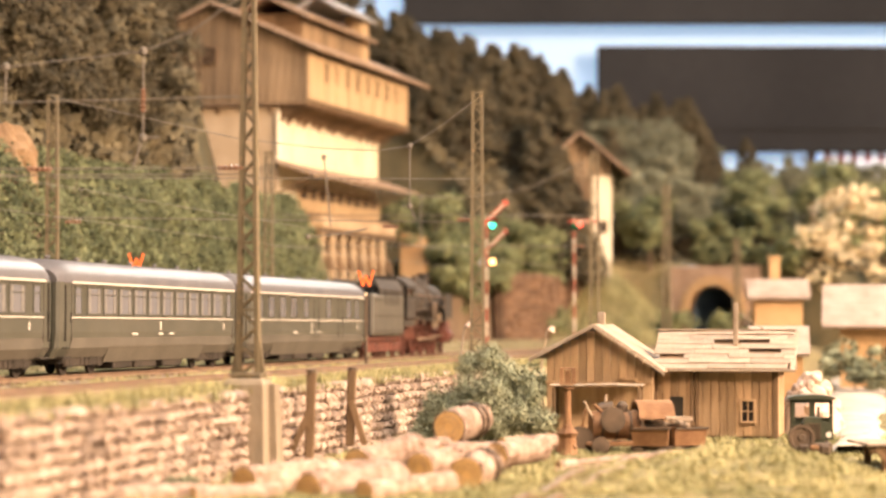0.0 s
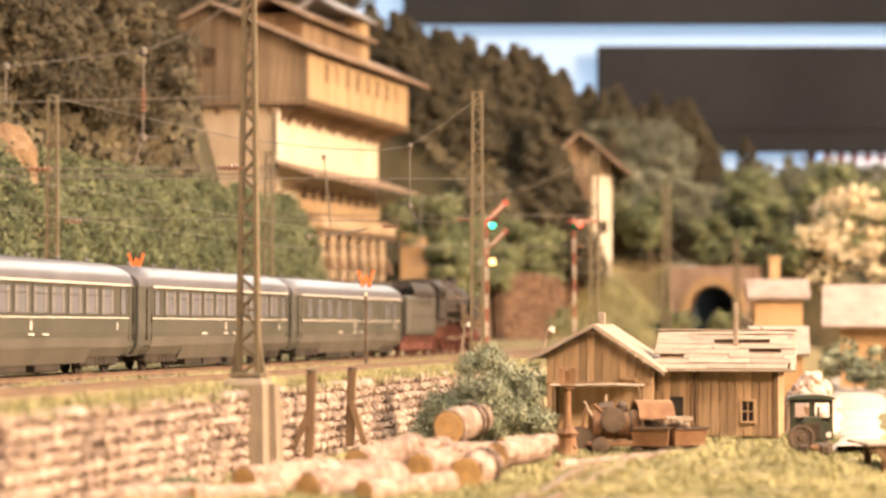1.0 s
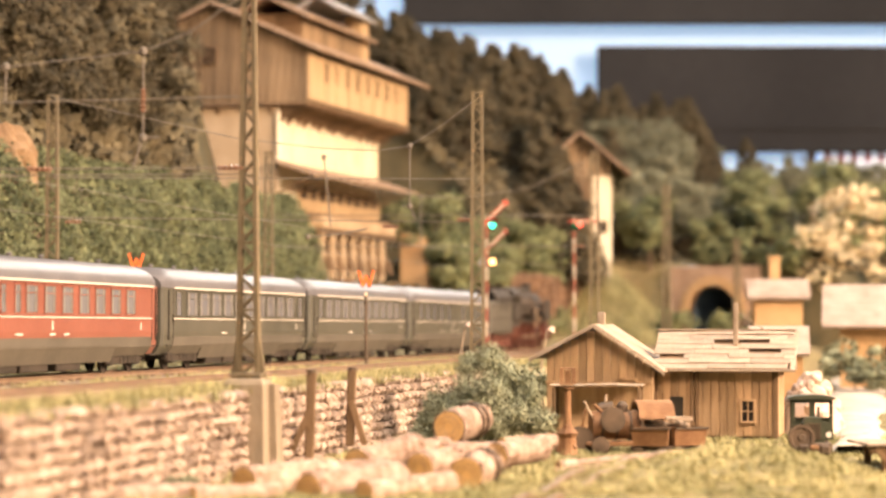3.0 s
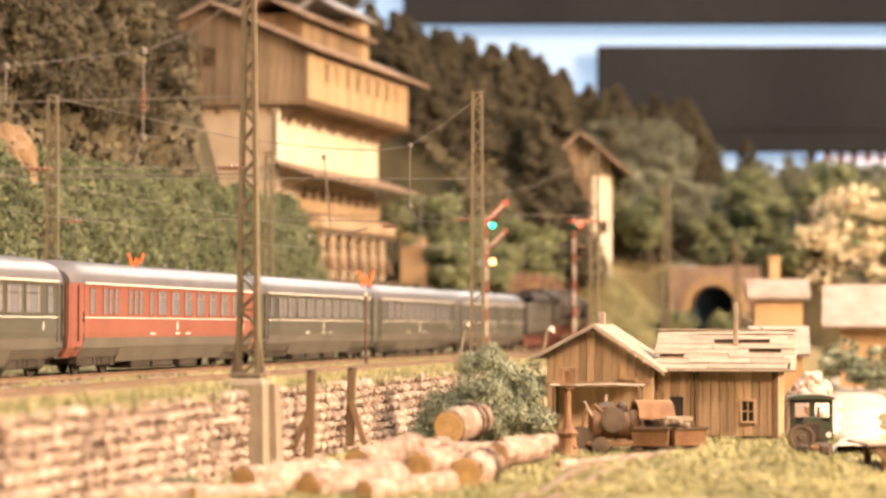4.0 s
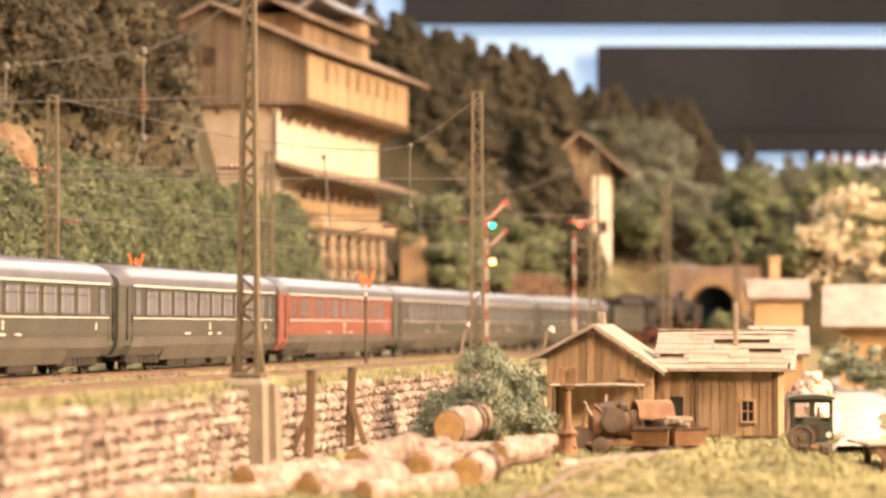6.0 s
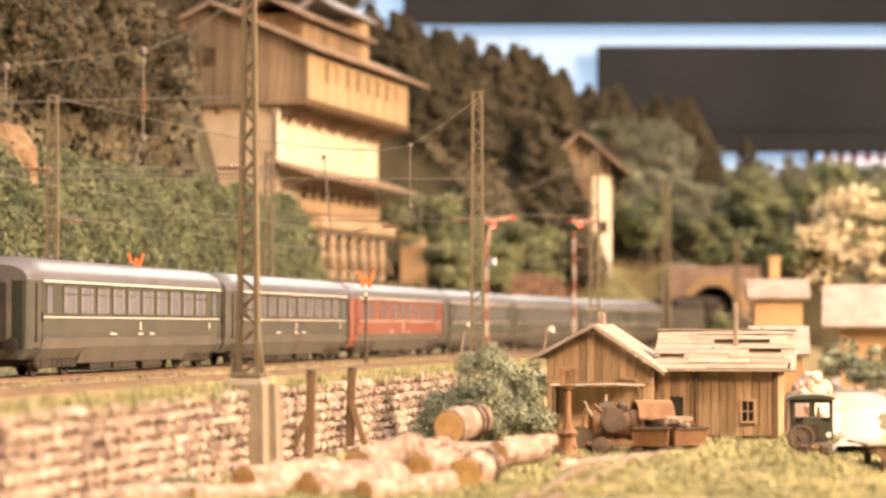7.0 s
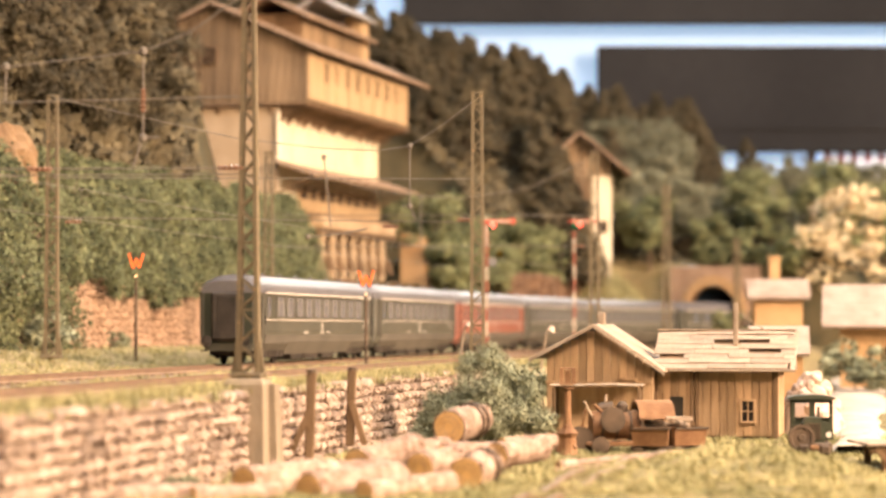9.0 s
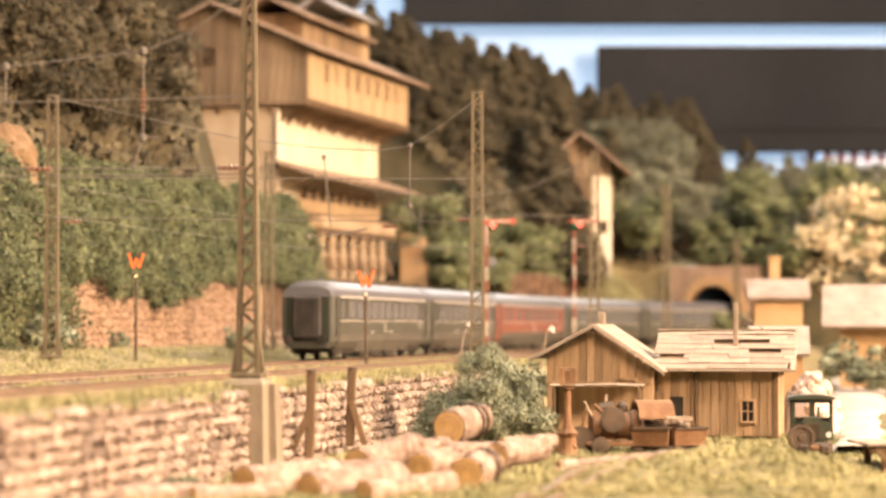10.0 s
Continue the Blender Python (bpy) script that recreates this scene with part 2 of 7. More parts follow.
# ---- mesh tools ----
class G:
    """A mesh being gathered, in prototype metres."""

    def __init__(self):
        self.v, self.f = [], []

    def add(self, verts, faces):
        o = len(self.v)
        self.v.extend(tuple(p) for p in verts)
        self.f.extend(tuple(i + o for i in q) for q in faces)
        return self

    def box(self, c, s, rot=None, ch=0.0):
        hx, hy, hz = (q / 2 for q in s)
        rot = rot or Matrix()
        if ch <= 0:
            vs = [Vector((x, y, z)) for x in (-hx, hx) for y in (-hy, hy) for z in (-hz, hz)]
            fs = [(0, 1, 3, 2), (4, 6, 7, 5), (0, 4, 5, 1), (2, 3, 7, 6), (0, 2, 6, 4), (1, 5, 7, 3)]
        else:
            ch = min(ch, 0.45 * min(hx, hy, hz) * 2)
            vs, ix = [], {}
            for sx in (-1, 1):
                for sy in (-1, 1):
                    for sz in (-1, 1):
                        for k in range(3):
                            d = [ch, ch, ch]
                            d[k] = 0
                            ix[sx, sy, sz, k] = len(vs)
                            vs.append(Vector((sx * (hx - d[0]), sy * (hy - d[1]), sz * (hz - d[2]))))
            fs = []
            for k in range(3):
                a, b = [q for q in range(3) if q != k]
                for e in (-1, 1):
                    q = []
                    for sa, sb in ((-1, -1), (1, -1), (1, 1), (-1, 1)):
                        sg = [0, 0, 0]
                        sg[k], sg[a], sg[b] = e, sa, sb
                        q.append(ix[(*sg, k)])
                    fs.append(tuple(q))
                for sa in (-1, 1):
                    for sb in (-1, 1):
                        s0, s1 = [0, 0, 0], [0, 0, 0]
                        s0[k], s0[a], s0[b] = -1, sa, sb
                        s1[k], s1[a], s1[b] = 1, sa, sb
                        fs.append((ix[(*s0, a)], ix[(*s1, a)], ix[(*s1, b)], ix[(*s0, b)]))
            for sx in (-1, 1):
                for sy in (-1, 1):
                    for sz in (-1, 1):
                        fs.append(tuple(ix[sx, sy, sz, k] for k in range(3)))
        m = Matrix.Translation(c) @ rot.to_4x4()
        return self.add([m @ p for p in vs], fs)

    def tube(self, p0, p1, r0, r1=None, n=8, caps=True):
        r1 = r0 if r1 is None else r1
        p0, p1 = Vector(p0), Vector(p1)
        q = (p1 - p0).to_track_quat("Z", "Y")
        vs = []
        for p, r in ((p0, r0), (p1, r1)):
            for i in range(n):
                a = 2 * math.pi * i / n
                vs.append(p + q @ Vector((r * math.cos(a), r * math.sin(a), 0)))
        fs = [(i, (i + 1) % n, n + (i + 1) % n, n + i) for i in range(n)]
        if caps:
            fs += [tuple(range(n - 1, -1, -1)), tuple(range(n, 2 * n))]
        return self.add(vs, fs)

    def line(self, pts, r, n=5):
        ps = [Vector(p) for p in pts]
        rings = []
        for i, p in enumerate(ps):
            d = (ps[min(i + 1, len(ps) - 1)] - ps[max(i - 1, 0)]).normalized()
            side = d.cross(Vector((0.3, 0.5, 1) if abs(d.z) < 0.8 else (1, 0.4, 0))).normalized()
            up = side.cross(d)
            rings.append([p + side * (r * math.cos(2 * math.pi * k / n)) + up * (r * math.sin(2 * math.pi * k / n)) for k in range(n)])
        return self.loft(rings)

    def beam(self, p0, p1, w, h=None):
        """A square bar from p0 to p1."""
        p0, p1 = Vector(p0), Vector(p1)
        d = p1 - p0
        q = d.to_track_quat("Z", "X").to_matrix()
        return self.box((p0 + p1) / 2, (w, h or w, d.length), q)

    def loft(self, rings, close=True, caps=True):
        n = len(rings[0])
        vs = [p for r in rings for p in r]
        fs = []
        for k in range(len(rings) - 1):
            for i in range(n if close else n - 1):
                j = (i + 1) % n
                fs.append((k * n + i, k * n + j, (k + 1) * n + j, (k + 1) * n + i))
        if caps and close:
            fs += [tuple(range(n - 1, -1, -1)), tuple(range((len(rings) - 1) * n, len(rings) * n))]
        return self.add(vs, fs)

    def spin(self, c, axis, profile, n=14):
        """Rings (distance along axis, radius) about an axis."""
        q = Vector(axis).to_track_quat("Z", "Y")
        rings = []
        for d, r in profile:
            rings.append([Vector(c) + q @ Vector((max(r, 0.001) * math.cos(2 * math.pi * i / n), max(r, 0.001) * math.sin(2 * math.pi * i / n), d)) for i in range(n)])
        return self.loft(rings)

    def mesh(self, name, mat, smooth=False):
        me = bpy.data.meshes.new(name)
        me.from_pydata([(x * U, y * U, z * U) for x, y, z in self.v], [], self.f)
        me.materials.append(mat)
        bm = bmesh.new()
        bm.from_mesh(me)
        bmesh.ops.recalc_face_normals(bm, faces=bm.faces)
        bm.to_mesh(me)
        bm.free()
        if smooth:
            me.polygons.foreach_set("use_smooth", [True] * len(me.polygons))
            me.set_sharp_from_angle(angle=radians(40))
        return me


def at(x, y, z, rz=0.0, rx=0.0, ry=0.0, scale=1.0):
    """A pose from prototype metres and degrees."""
    return pose(x * U, y * U, z * U, rx, ry, rz) @ Matrix.Diagonal((scale, scale, scale, 1))


def part(name, g, mat, parent, label="", m=None, smooth=False):
    """One mesh under a thing or a part. g may be a ready mesh, to be shared."""
    me = g if isinstance(g, bpy.types.Mesh) else g.mesh(name, mat, smooth)
    ob = new(name, me)
    ob.parent = parent
    if m is not None:
        ob.matrix_basis = m
    if label:
        tagged(ob, label)
    return ob


def thing(name, m, label, category, group="", kind=""):
    ob = new(name)
    ob.empty_display_size = 0.01
    ob.matrix_basis = m
    return tagged(ob, label, category, group, kind)


def solid(name, g, mat, m, label, category="", group="", kind="", smooth=False):
    """A thing of one mesh."""
    ob = new(name, g if isinstance(g, bpy.types.Mesh) else g.mesh(name, mat, smooth))
    ob.matrix_basis = m
    return tagged(ob, label, category, group, kind)


# ---- the line of the railway: distance s along it, u to its right ----
LINE_S = np.linspace(-110, 190, 1501)
LINE_H = 0.1952 + 0.0226 * LINE_S / 100 + 0.6278 * (np.clip(LINE_S - 30, 0, None) / 100) ** 2
_d = LINE_S[1] - LINE_S[0]
_k = int(np.argmin(abs(LINE_S)))
LINE_X = np.concatenate([[0], np.cumsum(np.sin((LINE_H[1:] + LINE_H[:-1]) / 2)) * _d])
LINE_Y = np.concatenate([[0], np.cumsum(np.cos((LINE_H[1:] + LINE_H[:-1]) / 2)) * _d])
LINE_X += -4.10 - LINE_X[_k]
LINE_Y += 129.02 - LINE_Y[_k]


def on_line(s, u=0.0):
    """x, y and heading (degrees from +y towards +x) at s along and u to the right."""
    x, y, h = (float(np.interp(s, LINE_S, a)) for a in (LINE_X, LINE_Y, LINE_H))
    return x + u * math.cos(h), y - u * math.sin(h), math.degrees(h)


def rough(x, y, size, seed=0.0):
    return noise.noise(Vector((x / size, y / size, seed)))


# ---- hall and layout board ----
def hall():
    g = G().box((0, 180, -97), (1100, 1100, 2))
    solid("floor", g, M_HALLFLOOR, at(0, 0, 0), "grey exhibition hall floor below the layout", "floor", kind="structure")
    for name, c, s in (("wall_north", (0, 735, 130), (1104, 8, 456)), ("wall_south", (0, -375, 130), (1104, 8, 456)),
                       ("wall_west", (-556, 180, 130), (8, 1100, 456)), ("wall_east", (556, 180, 130), (8, 1100, 456))):
        solid(name, G().box(c, s), M_HALL, at(0, 0, 0), "plain pale hall wall", "wall", kind="structure")
    solid("ceiling", G().box((0, 180, 361), (1112, 1118, 6)), M_HALL, at(0, 0, 0), "plain hall ceiling", "ceiling", kind="structure")
    # painted sky, made to glow, and the black cloth fascias behind the layout
    solid("backdrop", G().box((10, 402, -0.5), (260, 1.5, 191)), M_SKYPANEL, at(0, 0, 0), "pale blue painted sky backdrop panel, its lighting given as glow", "backdrop", kind="structure")
    t = thing("black_fascia", at(0, 0, 0), "black cloth lighting fascia hung above the layout", "fascia")
    part("cloth", G().box((95, 392, 70.9), (203, 2, 40.5), ch=0.3), M_BLACKPANEL, t)
    for x in (20, 95, 170):
        part("hanger", G().tube((x, 392, 91.5), (x, 392, 358), 1.0), M_DARKIRON, t)
    t = thing("black_screen", at(0, 0, 0), "black cloth screen behind the wooded hill", "screen")
    part("cloth", G().box((88, 394, 38.7), (126, 1.2, 17.4), ch=0.3), M_BLACKPANEL, t)
    part("seam", G().box((88, 393.2, 34.0), (126, 0.3, 0.5)), M_BLACKPANEL, t)
    for x in (60, 120):
        part("stand", G().tube((x, 395.2, -96), (x, 395.2, 46), 0.8), M_DARKIRON, t)
    b = thing("lit_banner", at(95, 398, 23.5), "pale lit banner with a red border at the backdrop", "banner")
    part("sheet", G().box((0, 0, 0), (66, 0.6, 15)), M_POSTER, b)
    g = G()
    for i in range(30):
        g.box((-32 + i * 2.2, -0.45, 6.2), (1.1, 0.3, 1.8))
    part("border", g, M_SIGRED, b, "row of red marks along the top edge")
    t = thing("layout_board", at(0, 0, 0), "wooden base board of the model railway on square legs", "board", kind="structure")
    part("board", G().box((5, 162, -9), (240, 272, 8), ch=0.5), M_DARKWOOD, t)
    for x in (-108, 5, 118):
        for y in (34, 162, 290):
            part("leg", G().box((x, y, -54.5), (6, 6, 83), ch=0.5), M_DARKWOOD, t)


WALL_U = 9.7
PORTAL_S = 107.0


def upper_z(s, u):
    x, y, _ = on_line(s, u)
    z = -0.28 + 0.10 * rough(x, y, 3.0)
    if u < -6:
        z += 0.85 * min(1, (-6 - u) / 7)
    if u < -14.4:
        v = -14.4 - u
        z = 4.2 + 6.0 * (1 - math.exp(-v / 2)) + (20 - 9.5 * min(1, max(0, (s - 100) / 36))) * (1 - math.exp(-v / 15)) + 0.9 * rough(x, y, 7.0, 3) + 0.4 * rough(x, y, 2.5, 5)
        # open shelf before the mill
        if 5 < s < 56 and x > -0.1 * y - 0.2:
            z = min(z, 9.6 + 0.3 * rough(x, y, 2.5, 5))
        if 46 < s < 90:
            z = min(z, 4.3 + max(0, v - 15) * 0.9)
    if 96 < s < PORTAL_S + 1.5:
        z = max(z, 8.2 * min(1, (s - 96) / 8.5) * min(1, max(0, (-4.2 - u) / 9.5)) + 0.3 * rough(x, y, 2.0, 4) - 0.3)
    if s > PORTAL_S + 0.8:
        over = 7.1 + 6 * (1 - math.exp(-(s - PORTAL_S) / 12)) + 0.8 * rough(x, y, 6.0, 9)
        over *= 1 - min(1, max(0, (u - 9) / 16))
        z = max(z, over)
    return z


def terrain():
    """The upper level: track bed, slope and wooded hill as one sheet; and the yard below it."""
    us = [-80, -70, -62, -55, -49, -44, -40, -36, -33, -30, -27.5, -25, -23, -21, -19.5, -18, -17, -16, -15.2, -14.5, -14.3, -13, -11.5, -10, -8.5, -7, -5.5, -4, -2.5, -1, 1, 2.5, 4, 5.5, 7, 8.4, 9.7, 11, 12.5, 14.5, 17]
    ss = [-96 + 1.6 * i for i in range(int(202 / 1.6))] + [PORTAL_S - 0.3, PORTAL_S + 0.7, PORTAL_S + 0.9] + [PORTAL_S + 3 + 3 * i for i in range(24)]
    g, n = G(), len(us)
    vs, fs = [], []
    for s in ss:
        for u in us:
            x, y, _ = on_line(s, u)
            z = upper_z(s, min(u, WALL_U))
            if u > WALL_U:
                drop = (u - WALL_U) / 5.0
                z = (z - 0.3 - 2.6 * drop) if s > -18 else -3.2
                if s <= -18:
                    x, y, _ = on_line(s, WALL_U + 0.01 * drop)
            vs.append((x, y, z))
    for i in range(len(ss) - 1):
        for j in range(n - 1):
            if PORTAL_S - 0.7 < ss[i] < PORTAL_S + 0.8 and -6 < us[j] < 3 and -6 < us[j + 1] < 3:
                continue
            fs.append((i * n + j, i * n + j + 1, (i + 1) * n + j + 1, (i + 1) * n + j))
    g.add(vs, fs)
    me = g.mesh("ground", M_BANK, True)
    me.materials.append(M_FOREST)
    me.materials.append(M_ROCK)
    for p in me.polygons:
        j = p.vertices[0] % n
        if 95 < ss[p.vertices[0] // n] < PORTAL_S + 2 and -15.5 < us[j] < -3.5:
            p.material_index = 0
        elif us[j] < -16.5 or ss[p.vertices[0] // n] > PORTAL_S + 0.5:
            p.material_index = 1
        elif us[j] < -14:
            p.material_index = 2
    solid("ground", me, None, at(0, 0, 0), "grassy track bed and wooded hillside of the layout", "ground", kind="structure")
    g = G()
    xs = [-14 + 0.75 * i for i in range(150)]
    ys = [44 + 0.75 * i for i in range(110)] + [127 + 3 * i for i in range(48)]
    vs = [(x, y, yard_z(x, y)) for y in ys for x in xs]
    n = len(xs)
    fs = [(j * n + i, j * n + i + 1, (j + 1) * n + i + 1, (j + 1) * n + i) for j in range(len(ys) - 1) for i in range(n - 1)]
    g.add(vs, fs)
    solid("yard", g, M_GRASS, at(0, 0, 0), "grass-covered lower yard with dry yellow-green turf", "ground", kind="structure", smooth=True)


def bump_at(x, y, cx, cy, rx, ry):
    return math.exp(-((x - cx) / rx) ** 2 - ((y - cy) / ry) ** 2)


def yard_z(x, y):
    z = -2.45 + 0.10 * rough(x, y, 2.6, 1) + 0.11 * rough(x, y, 1.1, 2)
    z += 0.75 * bump_at(x, y, 8.2, 66, 3.2, 7) + 0.35 * bump_at(x, y, 4.2, 60, 3, 5) - 0.7 * bump_at(x, y, 14, 66, 2.2, 9)
    return z


def masonry(name, s0, s1, u, z0, z1, face, stone, mortar, courses, length, label, seed):
    """A wall of single stones along the line, its face at u (face=+1 looks to +u)."""
    rng = random.Random(seed)
    wall = thing(name, at(0, 0, 0), label, "wall", kind="structure")
    core = G()
    k = max(2, int((s1 - s0) / 2))
    rings = []
    for i in range(k + 1):
        s = s0 + (s1 - s0) * i / k
        a, b = on_line(s, u - face * 0.10), on_line(s, u - face * 0.9)
        rings.append([(a[0], a[1], z0), (a[0], a[1], z1 - 0.06), (b[0], b[1], z1 - 0.06), (b[0], b[1], z0)])
    core.loft(rings)
    part("core", core, mortar, wall)
    shapes = []
    for i in range(10):
        g = G()
        w, h = 1.0, 1.0
        jx = lambda: rng.uniform(-0.12, 0.05)
        front = [Vector((sx * (0.45 + jx()), 0.13 + rng.uniform(-0.08, 0.08), sz * (0.475 + jx()))) for sx, sz in ((-1, -1), (0, -1.05), (1, -1), (1.08, 0), (1, 1), (0, 1.06), (-1, 1), (-1.07, 0))]
        back = [Vector((p.x * 1.16, -0.12, p.z * 1.16)) for p in front]
        g.loft([back, front], caps=False)
        mid = Vector((0, 0.19 + rng.uniform(-0.03, 0.05), 0))
        o = len(g.v)
        g.v.append(tuple(mid))
        for q in range(8):
            g.f.append((8 + q, 8 + (q + 1) % 8, o))
        me = g.mesh("stone", stone)
        shapes.append(me)
    ch = (z1 - z0) / courses
    return wall, shapes, ch, rng


def lay(wall, shapes, ch, rng, s0, s1, u, z0, z1, face, length, limit=300):
    """Places the stones course by course; those past the limit are joined into one mesh."""
    spots = []
    z = z0 + ch / 2
    while z < z1 + 0.01:
        s = s0 + rng.uniform(0, length)
        while s < s1:
            ln = length * rng.uniform(0.65, 1.4)
            spots.append((s + ln / 2, z + rng.uniform(-0.07, 0.07) * ch, ln * 0.99, ch * rng.uniform(0.82, 1.12)))
            s += ln
        z += ch
    rng.shuffle(spots)
    rest = G()
    mat = shapes[0].materials[0]
    for i, (s, z, w, h) in enumerate(spots):
        x, y, hd = on_line(s, u)
        m = at(x, y, z, -hd - 90 * face) @ Matrix.Diagonal((w, 1, h, 1)) @ pose(0, 0, 0, 0, rng.uniform(-3, 3), 0)
        me = rng.choice(shapes)
        if i < limit:
            part("stone", me, None, wall, m=m)
        else:
            rest.add([tuple(c / U for c in (m @ v.co)) for v in me.vertices], [tuple(p.vertices) for p in me.polygons])
    if rest.v:
        tagged(part("stones", rest, mat, wall), kind="stuff")


def track(name, u, s0, s1, label, z=0.0):
    t = thing(name, at(0, 0, 0), label, "track", kind="structure")
    k = int((s1 - s0) / 2.0)
    pts = [s0 + (s1 - s0) * i / k for i in range(k + 1)]
    bed = G()
    rings = []
    for s in pts:
        ring = []
        for w, h in ((-2.3, -0.42), (-1.6, -0.20), (1.6, -0.20), (2.3, -0.42)):
            x, y, _ = on_line(s, u + w)
            ring.append((x, y, z + h + 0.02 * rough(x, y, 0.8)))
        rings.append(ring)
    bed.loft(rings, close=False)
    part("ballast", bed, M_BALLAST, t)
    for off in (-0.75, 0.75):
        g = G()
        rings = []
        for s in pts:
            ring = []
            for w, h in ((-0.07, -0.2), (-0.02, -0.06), (-0.045, -0.05), (-0.045, 0), (0.045, 0), (0.045, -0.05), (0.02, -0.06), (0.07, -0.2)):
                x, y, _ = on_line(s, u + off + w)
                ring.append((x, y, z + h))
            rings.append(ring)
        g.loft(rings)
        part("rail", g, M_RAIL, t)
    me = G().box((0, 0, 0), (2.6, 0.26, 0.16), ch=0.03).mesh("sleeper", M_SLEEPER)
    s = s0 + 0.4
    while s < s1:
        x, y, hd = on_line(s, u)
        part("sleeper", me, None, t, m=at(x, y, z - 0.215, -hd))
        s += 0.85


# ---- foliage ----
def leaf_cards(g, rng, centre, radius, count, size, squash=0.8, hollow=0.35, thin=1.0):
    cx, cy, cz = centre
    for _ in range(count):
        d = Vector((rng.gauss(0, 1), rng.gauss(0, 1), rng.gauss(0, 1))).normalized()
        r = radius * (hollow + (1 - hollow) * rng.random() ** 0.5)
        p = Vector((cx + d.x * r, cy + d.y * r, cz + d.z * r * squash))
        a = Vector((rng.gauss(0, 1), rng.gauss(0, 1), rng.gauss(0, 1))).normalized()
        b = a.cross(d + Vector((0.01, 0.02, 0.3))).normalized()
        w, h = size * rng.uniform(0.5, 1.2), size * rng.uniform(0.25, 0.6) * thin
        g.add([p - a * w, p - b * h, p + a * w, p + b * h], [(0, 1, 2, 3)])


def crown_mesh(seed, mat, height, radius, clumps, per, size, shape="round", thin=1.0):
    rng = random.Random(seed)
    g = G()
    for i in range(clumps):
        f = (i + 0.5) / clumps
        if shape == "cone":
            z = height * (0.12 + 0.88 * f)
            r = radius * (1.02 - f) ** 0.75 * rng.uniform(0.55, 1.15)
            cr = radius * (0.42 - 0.27 * f)
        else:
            z = height * (0.30 + 0.62 * rng.random())
            env = math.sqrt(max(0.05, 1 - ((z / height - 0.58) / 0.46) ** 2))
            r = radius * env * rng.uniform(0.15, 0.95)
            cr = radius * rng.uniform(0.24, 0.42)
        a = rng.uniform(0, 2 * math.pi)
        leaf_cards(g, rng, (r * math.cos(a), r * math.sin(a), z), cr, per, size, 0.75, thin=thin)
    return g.mesh("crown", mat)


def trunk_mesh(seed, height, r, reach):
    rng = random.Random(seed)
    g = G()
    pts = [Vector((0, 0, -0.5))]
    for i in range(1, 6):
        pts.append(Vector((rng.uniform(-0.1, 0.1), rng.uniform(-0.1, 0.1), height * 0.85 * i / 5)))
    g.loft([[(p.x + r * (1 - i / 5.5) * math.cos(q * 0.8976), p.y + r * (1 - i / 5.5) * math.sin(q * 0.8976), p.z) for q in range(7)] for i, p in enumerate(pts)])
    limb = G().tube((0, 0, 0), (reach, 0, reach * 0.4), r * 0.28, r * 0.08, 5).mesh("limb", M_TRUNK)
    spots = [(height * rng.uniform(0.25, 0.75), rng.uniform(0, 360)) for _ in range(4)]
    return g.mesh("trunk", M_TRUNK, True), limb, spots


def tree_kind(name, label, crown, trunk, group):
    t = thing(name, at(0, 0, 0), label, "tree", group)
    part("trunk", trunk[0], None, t)
    for z, a in trunk[2]:
        part("limb", trunk[1], None, t, m=at(0, 0, z, a))
    part("crown", crown, None, t)
    return t


def grow(kinds, spots, rng):
    """The first spot of each kind takes the built tree, the others take copies."""
    for i, (x, y, z, sc) in enumerate(spots):
        k = kinds[i % len(kinds)]
        m = at(x, y, z - 0.2, rng.uniform(0, 360), scale=sc)
        if i < len(kinds):
            k.matrix_basis = m
        else:
            c = copy_thing(k, m)
            c.matrix_basis = m


